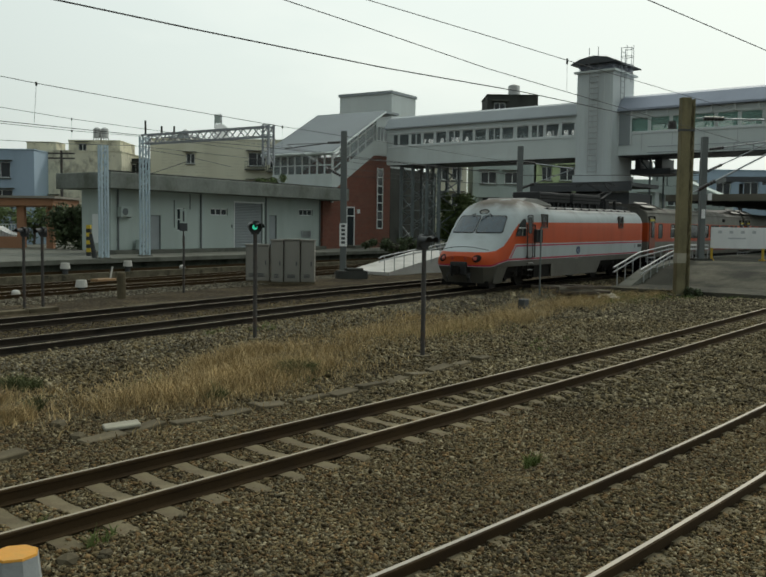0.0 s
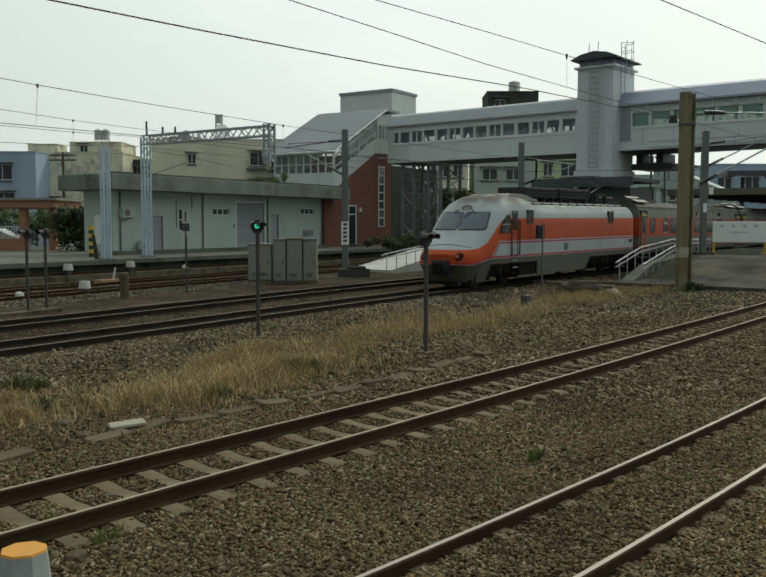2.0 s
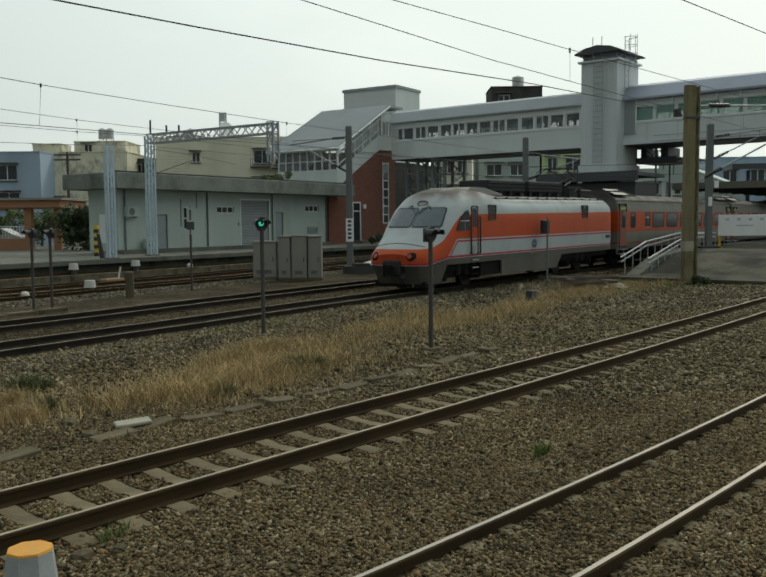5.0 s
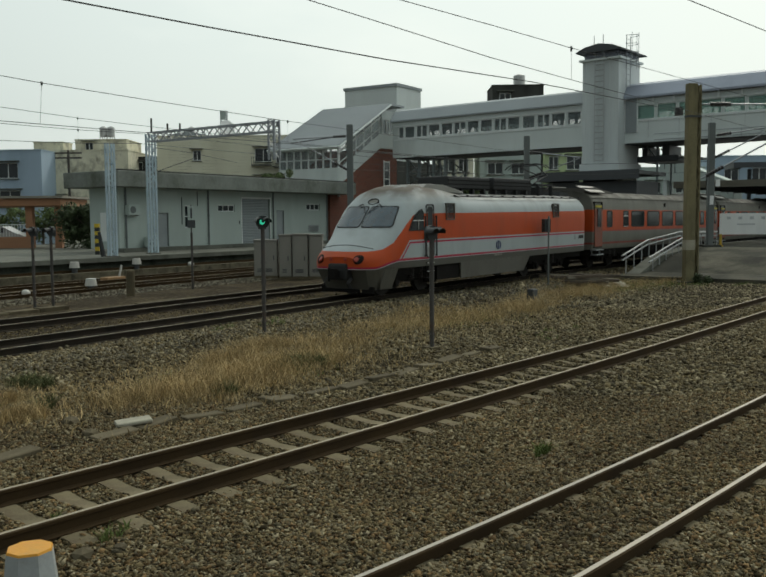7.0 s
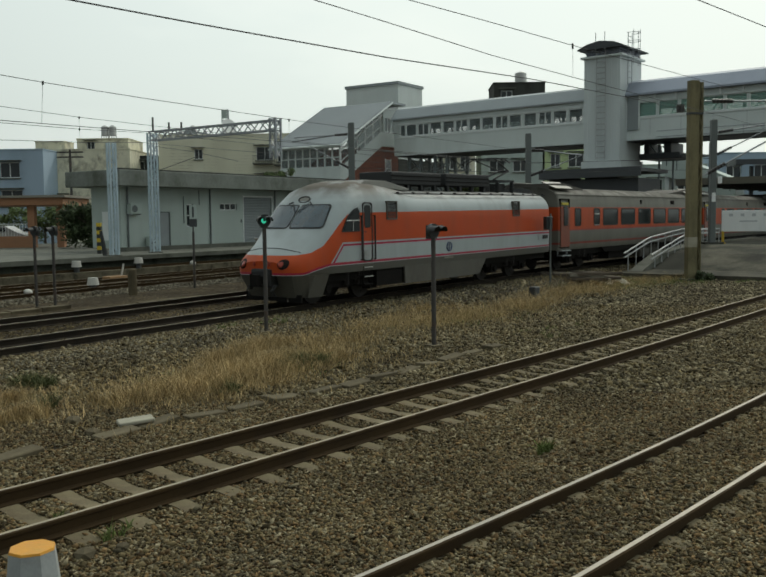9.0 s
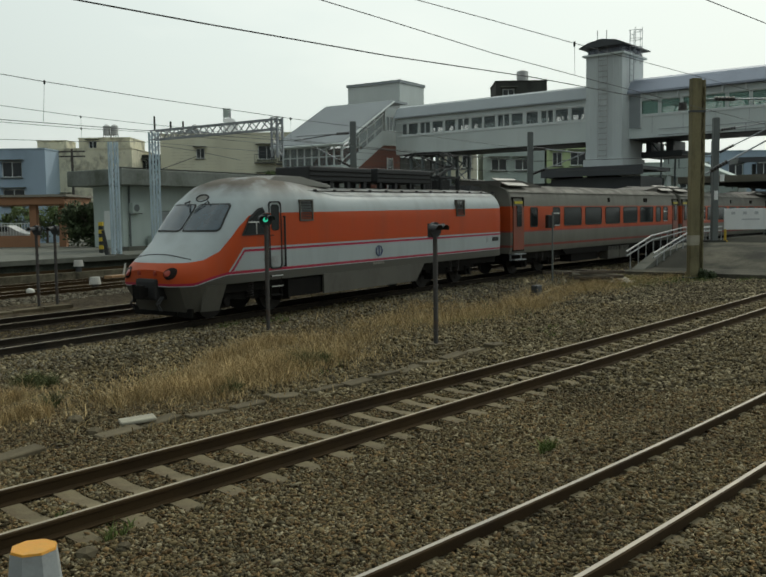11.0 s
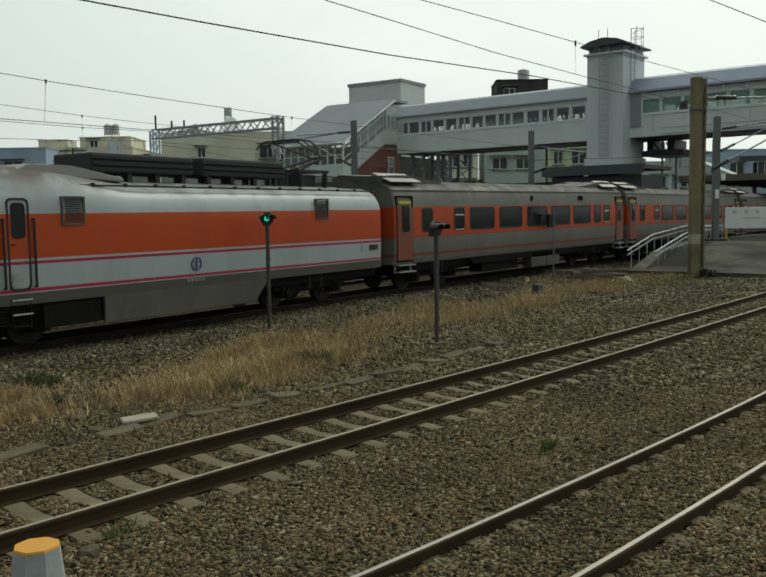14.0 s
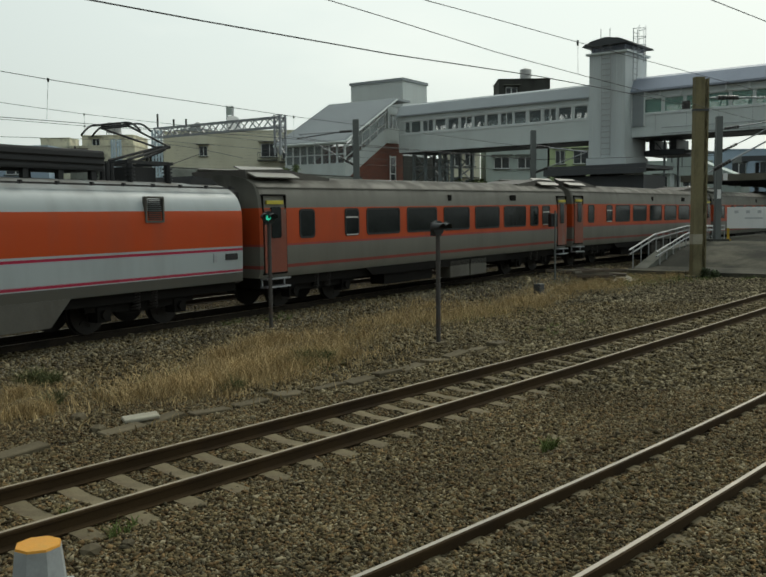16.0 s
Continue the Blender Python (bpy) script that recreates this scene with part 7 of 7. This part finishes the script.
def make_carriage():
    t = thing("carriage", Matrix.Identity(4), "soiled grey passenger carriage with an orange window band", "carriage", "carriages of the train")
    bm = bmesh.new()
    s = car_section()
    prev = None
    for x in (0.26, 0.32, 17.28, 17.34):
        k = 0.97 if x in (0.26, 17.34) else 1.0
        ring = [bm.verts.new((x, -a * k, b)) for a, b in s] + [bm.verts.new((x, a * k, b)) for a, b in s[-2::-1]]
        if prev:
            for j in range(len(ring)):
                bm.faces.new((prev[j], prev[(j + 1) % len(ring)], ring[(j + 1) % len(ring)], ring[j]))
        else:
            bm.faces.new(ring)
        prev = ring
    bm.faces.new(prev[::-1])
    smooth_by_angle(part("body", bm, "car_livery", t, "grey body with orange window band and faded red lines"), 25)
    for sg in (-1, 1):
        y = sg * 1.424
        for x0, x1, vent in CAR_WINDOWS:
            z0, z1 = 1.79, 2.47
            fr = part("window", ring_plate(rounded(x0 - 0.03, z0 - 0.03, x1 + 0.03, z1 + 0.03, 0.11), rounded(x0 + 0.02, z0 + 0.02, x1 - 0.02, z1 - 0.02, 0.09), sg * 1.434, -sg * 0.09), "rubber", t)
            bm = bmesh.new()
            prism(bm, rounded(x0, z0, x1, z1, 0.1), min(y - sg * 0.1, y), max(y - sg * 0.1, y))
            part("pane", bm, "glazing", fr)
            if vent:
                for zs, dz in ((2.24, 0.04), (z0 - 0.01, 0.03)):
                    part("sash", boxes((x0 + 0.03, y - 0.014, zs, x1 - 0.03, y + 0.014, zs + dz)), "chrome", fr)
        for x0, flip in ((0.34, 1), (16.42, -1)):
            d = part("door", ring_plate(rounded(x0, 0.92, x0 + 0.82, 2.86, 0.03), rounded(x0 + 0.03, 0.96, x0 + 0.79, 2.83, 0.03), sg * 1.428, -sg * 0.12), "under", t)
            part("leaf", boxes((x0 + 0.03, y - 0.02 if sg < 0 else y - 0.06, 0.97, x0 + 0.79, y + 0.06 if sg < 0 else y + 0.02, 2.5)), "car_door", d)
            w0 = x0 + (0.26 if flip > 0 else 0.2)
            bm = bmesh.new()
            prism(bm, rounded(w0, 1.8, w0 + 0.34, 2.56, 0.06), min(y, y + sg * 0.008) - 0.03, max(y, y + sg * 0.008) + 0.004)
            part("pane", bm, "glazing", d)
            part("sign_plate", boxes((x0 + 0.12, y - 0.02, 2.62, x0 + 0.7, y + 0.02, 2.71)), "yellow_sign", d)
            bm = bmesh.new()
            for z in (0.6, 0.8):
                box(bm, x0 + 0.02, sg * 1.36 - 0.14, z, x0 + 0.84, sg * 1.36 + 0.1, z + 0.035)
            for x in (x0 + 0.02, x0 + 0.8):
                box(bm, x, sg * 1.3 - 0.02, 0.6, x + 0.03, sg * 1.3 + 0.02, 0.9)
            part("step", bm, "steel", t)
        for xv, wv in ((8.66, 0.16), (12.7, 0.4)):
            part("vent_plate", boxes((xv, sg * 1.39 - 0.02, 2.69, xv + wv, sg * 1.39 + 0.02, 2.88)), "under", t)
        part("gutter", boxes((0.3, sg * 1.29 - 0.02, 3.0, 17.3, sg * 1.29 + 0.03, 3.035)), "loco_grey", t)
        bm = bmesh.new()
        prism(bm, [(4.4, 0.85), (4.75, 0.62), (12.2, 0.62), (12.6, 0.85)], sg * 1.32 - 0.03, sg * 1.32 + 0.03)
        part("side_skirt", bm, "under", t)
        part("battery_box", bevelled(boxes((8.8, sg * 1.15 - 0.2, 0.24, 10.0, sg * 1.15 + 0.2, 0.8), (10.05, sg * 1.15 - 0.2, 0.24, 11.1, sg * 1.15 + 0.2, 0.8)), 0.02, 1), "loco_grey", t)
        part("tank", boxes((5.4, sg * 1.0 - 0.25, 0.3, 7.9, sg * 1.0 + 0.25, 0.75)), "under", t)
    part("underframe", boxes((0.4, -1.2, 0.6, 17.2, 1.2, 0.86)), "under", t)
    # sloping air-conditioning housings with pale hatches at both ends
    for x0, f in ((0.1, 1), (17.4, -1)):
        bm = bmesh.new()
        prism(bm, [(x0 + f * 0.2, 3.2), (x0 + f * 0.15, 3.46), (x0 + f * 1.5, 3.5), (x0 + f * 3.3, 3.3), (x0 + f * 3.3, 3.2)], -0.95, 0.95)
        part("air_conditioner", bm, "roof_dirt", t)
        for sg in (-1, 1):
            bm = bmesh.new()
            a, b, c, d = (Vector((x0 + f * 0.1, sg * 0.62, 3.53)), Vector((x0 + f * 1.75, sg * 0.62, 3.53)), Vector((x0 + f * 1.85, sg * 1.18, 3.26)), Vector((x0 + f * 0.3, sg * 1.18, 3.26)))
            up = Vector((0, sg * 0.43, 0.9)) * 0.03
            v = [bm.verts.new(p) for p in (a, b, c, d)] + [bm.verts.new(p + up) for p in (a, b, c, d)]
            for q in ((0, 1, 2, 3), (4, 5, 6, 7), (0, 1, 5, 4), (1, 2, 6, 5), (2, 3, 7, 6), (3, 0, 4, 7)):
                bm.faces.new([v[i] for i in q])
            part("roof_hatch", bm, "hatch", t, "pale sloping roof hatch")
    for xc in (2.75, 14.85):
        bogie(t, xc, 2.1)
    bm = bmesh.new()
    for k in range(4):
        box(bm, 17.36 + 0.09 * k, -0.95 - 0.04 * (k % 2), 0.8, 17.43 + 0.09 * k, 0.95 + 0.04 * (k % 2), 3.1)
    part("gangway", bm, "bellows", t)
    return t


M["car_door"] = mat("soiled_orange_door", (0.2, 0.045, 0.02), 0.5, vary=0.25, scale=1.5, fine=25, stain=(0.15, 0.12, 0.1), streak=2)
locomotive = make_locomotive()
carriage = make_carriage()
CARS = [carriage]
n_sets = len(WHEELSETS)
for i in range(3):
    c = copy_thing(carriage, Matrix.Identity(4))
    CARS.append(c)
    for ob in c.children_recursive:
        if ob.name.startswith("wheelset"):
            WHEELSETS.append((ob, 0.43))
# ---- plants and loose ballast ----
def leaf_cloud(centres, per, size, seed):
    """Many small bent leaves around a set of clump centres (x, y, z, radius)."""
    r = np.random.RandomState(seed)
    c = np.repeat(np.array(centres), per, axis=0)
    n = len(c)
    d = r.normal(size=(n, 3))
    d /= np.linalg.norm(d, axis=1)[:, None]
    p = c[:, :3] + d * (c[:, 3] * r.uniform(0.45, 1.05, n))[:, None] * np.array([1, 1, 0.85])
    a = r.normal(size=(n, 3))
    a /= np.linalg.norm(a, axis=1)[:, None]
    b = np.cross(a, d + 0.01)
    b /= np.linalg.norm(b, axis=1)[:, None] + 1e-6
    s = (size * r.uniform(0.6, 1.4, n))[:, None]
    v = np.stack([p - a * s, p - b * s * 0.45, p + a * s, p + b * s * 0.45], 1).reshape(-1, 3)
    f = np.arange(n * 4).reshape(-1, 4)
    return v, f


def tree(x, y, z, h, clumps, per, leaf_m, label, seed, trunk_r=0.14, size=0.16):
    t = thing("tree", pose(x, y, z), label, "tree")
    r = random.Random(seed)
    bm = bmesh.new()
    rod(bm, (0, 0, -0.1), (0.1, 0, h * 0.5), trunk_r, 8, trunk_r * 0.6)
    for cx, cy, cz, cr in clumps:
        rod(bm, (0.1 * 0.6, 0, h * r.uniform(0.25, 0.45)), (cx * 0.8, cy * 0.8, cz), trunk_r * 0.45, 6, 0.02)
    part("trunk", bm, "bark", t)
    v, f = leaf_cloud(clumps, per, size, seed)
    crown = mesh_from("crown", v, f, leaf_m)
    crown.parent = t
    return t


rr = random.Random(21)
# hedge by the house
cl = [(rr.uniform(-2.0, 1.6), rr.uniform(-0.6, 0.6), rr.uniform(0.3, 2.4), rr.uniform(0.4, 0.8)) for _ in range(36)]
cl += [(rr.uniform(0.2, 1.4), rr.uniform(-0.5, 0.5), rr.uniform(2.2, 3.2), rr.uniform(0.3, 0.5)) for _ in range(9)]
tree(-19.0, 56.0, 0.8, 3.2, cl, 170, "leaf", "dense dark green shrub beside the house", 3, 0.1, 0.13)
cl = [(rr.uniform(-1.2, 1.2), rr.uniform(-0.8, 0.8), rr.uniform(0.8, 4.0), rr.uniform(0.4, 0.8)) for _ in range(34)]
tree(5.9, 70.0, 0.9, 4.6, cl, 170, "leaf_light", "small dark tree behind the bridge piers", 5, 0.12, 0.15)
cl = [(rr.uniform(-3.5, 3.5), rr.uniform(-0.8, 0.8), rr.uniform(0.5, 2.6), rr.uniform(0.4, 0.8)) for _ in range(30)]
tree(-27.0, 68.0, 0.8, 3.4, cl, 120, "leaf_light", "green hedge behind the shelter", 8, 0.1, 0.15)
cl = [(rr.uniform(-1.8, 1.8), rr.uniform(-0.4, 0.4), rr.uniform(0.2, 0.9), rr.uniform(0.25, 0.45)) for _ in range(18)]
tree(0.6, 56.0, 0.8, 1.0, cl, 120, "leaf", "low dark shrubs at the foot of the brick wall", 9, 0.05, 0.1)
cl = [(rr.uniform(-0.9, 0.9), rr.uniform(-0.3, 0.3), rr.uniform(0.1, 0.5), rr.uniform(0.15, 0.35)) for _ in range(12)]
tree(-7.6, 59.8, 5.22, 0.5, cl, 90, "leaf_light", "small plants growing on the flat roof edge", 10, 0.04, 0.09)
cl = [(rr.uniform(-0.35, 0.35), rr.uniform(-0.3, 0.3), rr.uniform(0.05, 0.3), rr.uniform(0.12, 0.25)) for _ in range(10)]
tree(12.5, 35.2, -0.15, 0.4, cl, 80, "leaf", "dark weeds at the foot of the ochre post", 12, 0.03, 0.07)
pole = thing("utility_pole", pose(-27.0, 74.0, 0.5), "dark timber utility pole with crossarms", "utility pole")
bm = bmesh.new()
rod(bm, (0, 0, 0), (0, 0, 8.0), 0.14, 8, 0.1)
part("pole", bm, "pole_dark", pole)
bm = bmesh.new()
for z in (7.3, 7.7):
    box(bm, -1.1, -0.06, z, 1.1, 0.06, z + 0.12)
part("crossarm", bm, "pole_dark", pole)


def blades(patches, seed, material, name, label, lo, hi, width=0.012):
    """Upright bent blades; patches: (x, y, radius along, radius across, count)."""
    r = np.random.RandomState(seed)
    xs, ys, hs = [], [], []
    for x, y, ra, rb, n in patches:
        tuft = r.normal(size=(max(3, n // 22), 2)) * 0.5
        k = r.randint(0, len(tuft), n)
        q = tuft[k] + r.normal(size=(n, 2)) * 0.11
        xs.append(x + q[:, 0] * ra * GU[0] + q[:, 1] * rb * GV[0])
        ys.append(y + q[:, 0] * ra * GU[1] + q[:, 1] * rb * GV[1])
        hs.append(r.uniform(lo, hi, n) * (0.6 + 0.7 * r.rand(len(tuft))[k]))
    x, y, h = np.concatenate(xs), np.concatenate(ys), np.concatenate(hs)
    z = np.concatenate([ground_height(x[i:i + 4000], y[i:i + 4000]) for i in range(0, len(x), 4000)])
    n = len(x)
    a = r.uniform(0, 6.283, n)
    lean = r.uniform(0.2, 1.35, n) * h
    dx, dy = np.cos(a), np.sin(a)
    w = width * r.uniform(0.6, 1.5, n)
    b = r.uniform(0, 6.283, n)
    lx, ly = np.cos(b) * lean, np.sin(b) * lean
    v = np.stack([
        np.stack([x - dx * w, y - dy * w, z - 0.03], 1), np.stack([x + dx * w, y + dy * w, z - 0.03], 1),
        np.stack([x + dx * w * 0.7 + lx * 0.35, y + dy * w * 0.7 + ly * 0.35, z + h * 0.6], 1), np.stack([x - dx * w * 0.7 + lx * 0.35, y - dy * w * 0.7 + ly * 0.35, z + h * 0.6], 1),
        np.stack([x + dx * w * 0.2 + lx, y + dy * w * 0.2 + ly, z + h], 1), np.stack([x - dx * w * 0.2 + lx, y - dy * w * 0.2 + ly, z + h], 1)], 1).reshape(-1, 3)
    o = np.arange(n)[:, None] * 6
    f = np.concatenate([o + np.array([[0, 1, 2, 3]]), o + np.array([[3, 2, 4, 5]])], 0)
    return tagged(mesh_from(name, v, f, material), label, "grass", kind="stuff")


blades([(-3.5, 13.2, 1.2, 0.6, 2200), (-2.9, 14.1, 1.5, 0.8, 4000), (-2.4, 15.3, 1.5, 0.9, 4600), (-1.6, 16.5, 1.3, 0.8, 2800), (-3.2, 16.6, 0.8, 0.4, 1400), (-2.7, 18.2, 0.8, 0.45, 2000), (-1.2, 18.6, 1.3, 0.7, 1400),
        (-5.05, 11.6, 0.5, 0.3, 900), (-5.7, 12.7, 0.5, 0.25, 500), (0.2, 21.5, 2.0, 1.0, 1600), (2.0, 23.5, 2.2, 1.0, 1900), (3.9, 26.2, 2.2, 1.0, 2800), (1.0, 25.4, 1.4, 0.5, 700), (6.0, 30.0, 2.6, 1.3, 2600), (8.2, 33.6, 2.6, 1.5, 2400), (10.5, 35.5, 2.2, 1.2, 1500)],
       5, "dry_grass", "dry_grass", "straw-yellow dry grass in tufts on the ballast", 0.05, 0.29, 0.0045)
blades([(-2.8, 15.0, 3.4, 1.7, 9000), (1.5, 23.5, 5.0, 2.0, 7000), (7.5, 33.0, 5.0, 2.2, 4500)],
       15, "dry_grass", "dry_grass", "short matted dry grass between the tufts", 0.03, 0.12, 0.008)
blades([(1.66, 9.72, 0.12, 0.08, 240), (-2.35, 7.25, 0.2, 0.1, 60), (-2.9, 7.6, 0.2, 0.1, 50), (8.5, 33.5, 2.6, 1.2, 1800), (11.5, 35.4, 2.0, 1.2, 2200), (9.3, 36.0, 1.8, 1.0, 1600), (14.5, 35.5, 2.0, 0.8, 900), (-2.4, 15.2, 2.6, 1.2, 700), (1.5, 22.8, 3.0, 1.2, 700), (-3.0, 20.8, 1.2, 0.5, 200), (3.5, 20.0, 1.5, 0.6, 120)],
       6, "green_grass", "green_weeds", "sparse green weeds growing through the ballast", 0.03, 0.13, 0.007)


blades([(-5.75, 13.9, 0.3, 0.25, 700), (-1.6, 15.8, 0.4, 0.3, 900), (-4.9, 12.4, 0.2, 0.15, 160), (-2.5, 13.3, 0.2, 0.15, 200)],
       16, "olive_weed", "olive_weeds", "dark olive weed clumps at the edge of the dry grass", 0.1, 0.26, 0.006)


def stones(name, label, seed, n, y0, y1, lo, hi, stone_m="stone"):
    """Crushed stones strewn over the beds in the field of view between two distances."""
    r = np.random.RandomState(seed)
    y = np.sqrt(r.uniform(y0 * y0, y1 * y1, n))
    x = y * r.uniform(-0.5, 0.5, n)
    keep = np.ones(n, bool)
    z = np.concatenate([ground_height(x[i:i + 4000], y[i:i + 4000]) for i in range(0, n, 4000)])
    for line, s0, s1 in ((A_LINE, 0, 70), (B_LINE, 0, 40), (T_LINE, -30, 40)):
        d = np.concatenate([near_line(line, x[i:i + 4000], y[i:i + 4000], s0, s1, 0.5) for i in range(0, n, 4000)])
        keep &= np.abs(np.abs(d) - 0.563) > 0.055
        if line is A_LINE:
            # sleepers stay clear between the rails and mostly so outside them
            ss = np.concatenate([line_pos(line, x[i:i + 4000], y[i:i + 4000], s0, s1) for i in range(0, n, 4000)])
            ph = ((ss - 8) / 0.53) % 1.0
            on = (np.abs(ph - 0.5) * 0.53 < 0.1)
            keep &= ~(on & (np.abs(d) < 0.56))
            keep &= ~(on & (np.abs(d) < 1.0) & (r.rand(n) < 0.6))
        if line is T_LINE:
            keep &= d > 0.3
    for (ax, ay), (bx, by) in zip(pl, pl[1:]):
        q = np.clip(((x - ax) * (bx - ax) + (y - ay) * (by - ay)) / ((bx - ax) ** 2 + (by - ay) ** 2), 0, 1)
        keep &= (np.hypot(x - ax - q * (bx - ax), y - ay - q * (by - ay)) > 0.13) | (r.rand(n) < 0.3)
    return crushed(name, label, r, x[keep], y[keep], z[keep], lo, hi, stone_m)


def crushed(name, label, r, x, y, z, lo, hi, stone_m):
    """Angular chips of mixed length and thickness lying on the given spots."""
    n = len(x)
    bv = np.array([[1, -0.25, -0.5], [-0.15, 0.95, -0.4], [-0.95, -0.45, -0.5], [0.75, 0.45, 0.45], [-0.6, 0.6, 0.55], [-0.25, -0.85, 0.5], [0.1, 0.0, 0.85]])
    bf = np.array([[0, 2, 1], [0, 1, 3], [1, 4, 3], [1, 2, 4], [2, 5, 4], [2, 0, 5], [0, 3, 5], [3, 4, 6], [4, 5, 6], [5, 3, 6]])
    k = len(bv)
    v = bv[None] * (1 + r.uniform(-0.35, 0.35, (n, k, 1)))
    v = v * np.stack([r.uniform(0.8, 1.7, n), r.uniform(0.55, 1.05, n), r.uniform(0.35, 0.9, n)], 1)[:, None, :]
    # tilt a little, then turn freely about the upright
    a, b = r.normal(0, 0.45, n)[:, None], r.uniform(0, 6.283, n)[:, None]
    vx, vz = v[..., 0] * np.cos(a) + v[..., 2] * np.sin(a), v[..., 2] * np.cos(a) - v[..., 0] * np.sin(a)
    v = np.stack([vx * np.cos(b) - v[..., 1] * np.sin(b), vx * np.sin(b) + v[..., 1] * np.cos(b), vz], -1)
    size = r.uniform(lo, hi, n) * np.where(r.rand(n) < 0.06, 1.6, 1)
    v = v * size[:, None, None]
    v += np.stack([x, y, z + size * r.uniform(0.0, 0.6, n)], 1)[:, None, :]
    f = bf[None] + (np.arange(n) * k)[:, None, None]
    return tagged(mesh_from(name, v.reshape(-1, 3), f.reshape(-1, 3), stone_m), label, "ballast", kind="stuff")


def shoulder_stones(name, label, seed, n, line, s0, s1, d0, d1, lo, hi, stone_m):
    """Stones strewn along a track between two distances from its centre."""
    r = np.random.RandomState(seed)
    s, d = r.uniform(s0, s1, n), r.uniform(d0, d1, n)
    px, py, h = line.at(s)
    x, y = px + np.sin(h) * d, py - np.cos(h) * d
    z = np.concatenate([ground_height(x[i:i + 4000], y[i:i + 4000]) for i in range(0, n, 4000)])
    keep = np.abs(np.abs(d) - 0.563) > 0.07
    return crushed(name, label, r, x[keep], y[keep], z[keep], lo, hi, stone_m)


stones("ballast_stones", "loose brown crushed ballast stones", 1, 88000, 5.0, 13.0, 0.01, 0.024)
stones("rusty_stones", "rust-stained reddish chips among the ballast", 3, 42000, 5.0, 13.0, 0.01, 0.023, "stone_rust")
stones("pale_stones", "pale grey stones among the brown ballast", 7, 46000, 5.0, 13.0, 0.009, 0.023, "stone_pale")
stones("ballast_stones", "loose brown crushed ballast stones further off", 2, 60000, 13.0, 26.0, 0.02, 0.04)
stones("pale_stones", "pale grey stones further off along the banks", 8, 52000, 13.0, 26.0, 0.018, 0.038, "stone_pale")
stones("ballast_stones", "loose crushed stones over the far ground", 4, 55000, 26.0, 46.0, 0.03, 0.055, "stone_pale")
shoulder_stones("shoulder_stones", "clean pale grey ballast on the shoulder of the main track", 11, 34000, T_LINE, -14, 24, 0.75, 2.1, 0.011, 0.026, "stone_grey")
shoulder_stones("track_stones", "sooty brown ballast between the rails of the main tracks", 13, 26000, T_LINE, -14, 24, -5.6, 0.75, 0.014, 0.03, "stone")
shoulder_stones("siding_stones", "pale dusty ballast between the far sidings", 12, 34000, F_LINE, 8, 50, -4.8, 2.2, 0.022, 0.048, "stone_grey")
# ---- what moves ----
def train_pos(t):
    """Distance of the nose lamps along the main line."""
    return 17.607 - 0.5057 * t - 0.09012 * t ** 2 + 0.002536 * t ** 3 - 0.0001021 * t ** 4 + 0.02 * max(0.0, t - 12)


def car_pose(front, b0, b1):
    """The pose of a vehicle whose nose is at distance front, carried by bogies b0 and b1 behind it."""
    p, q = T_LINE.side(front + b0, 0, TZ + rise(front + b0)), T_LINE.side(front + b1, 0, TZ + rise(front + b1))
    h = math.atan2(q.y - p.y, q.x - p.x)
    up = math.atan2(q.z - p.z, b1 - b0)
    turn = Matrix.Rotation(h, 4, "Z") @ Matrix.Rotation(-up, 4, "Y")
    return Matrix.Translation(p) @ turn @ Matrix.Translation((-b0, 0, 0))


def motions():
    times = [i * 0.5 for i in range(33)]
    walk(locomotive, [(t, car_pose(train_pos(t), 2.45, 11.6)) for t in times])
    for i, c in enumerate(CARS):
        walk(c, [(t, car_pose(train_pos(t) + 14.9 + 17.5 * i, 2.75, 14.85)) for t in times])
    turns = [i * 0.2 for i in range(81)]
    for ob, r in WHEELSETS:
        place = ob.location.copy()
        walk(ob, [(t, Matrix.Translation(place) @ Matrix.Rotation((train_pos(t) - train_pos(0)) / r, 4, "Y")) for t in turns])


motions()
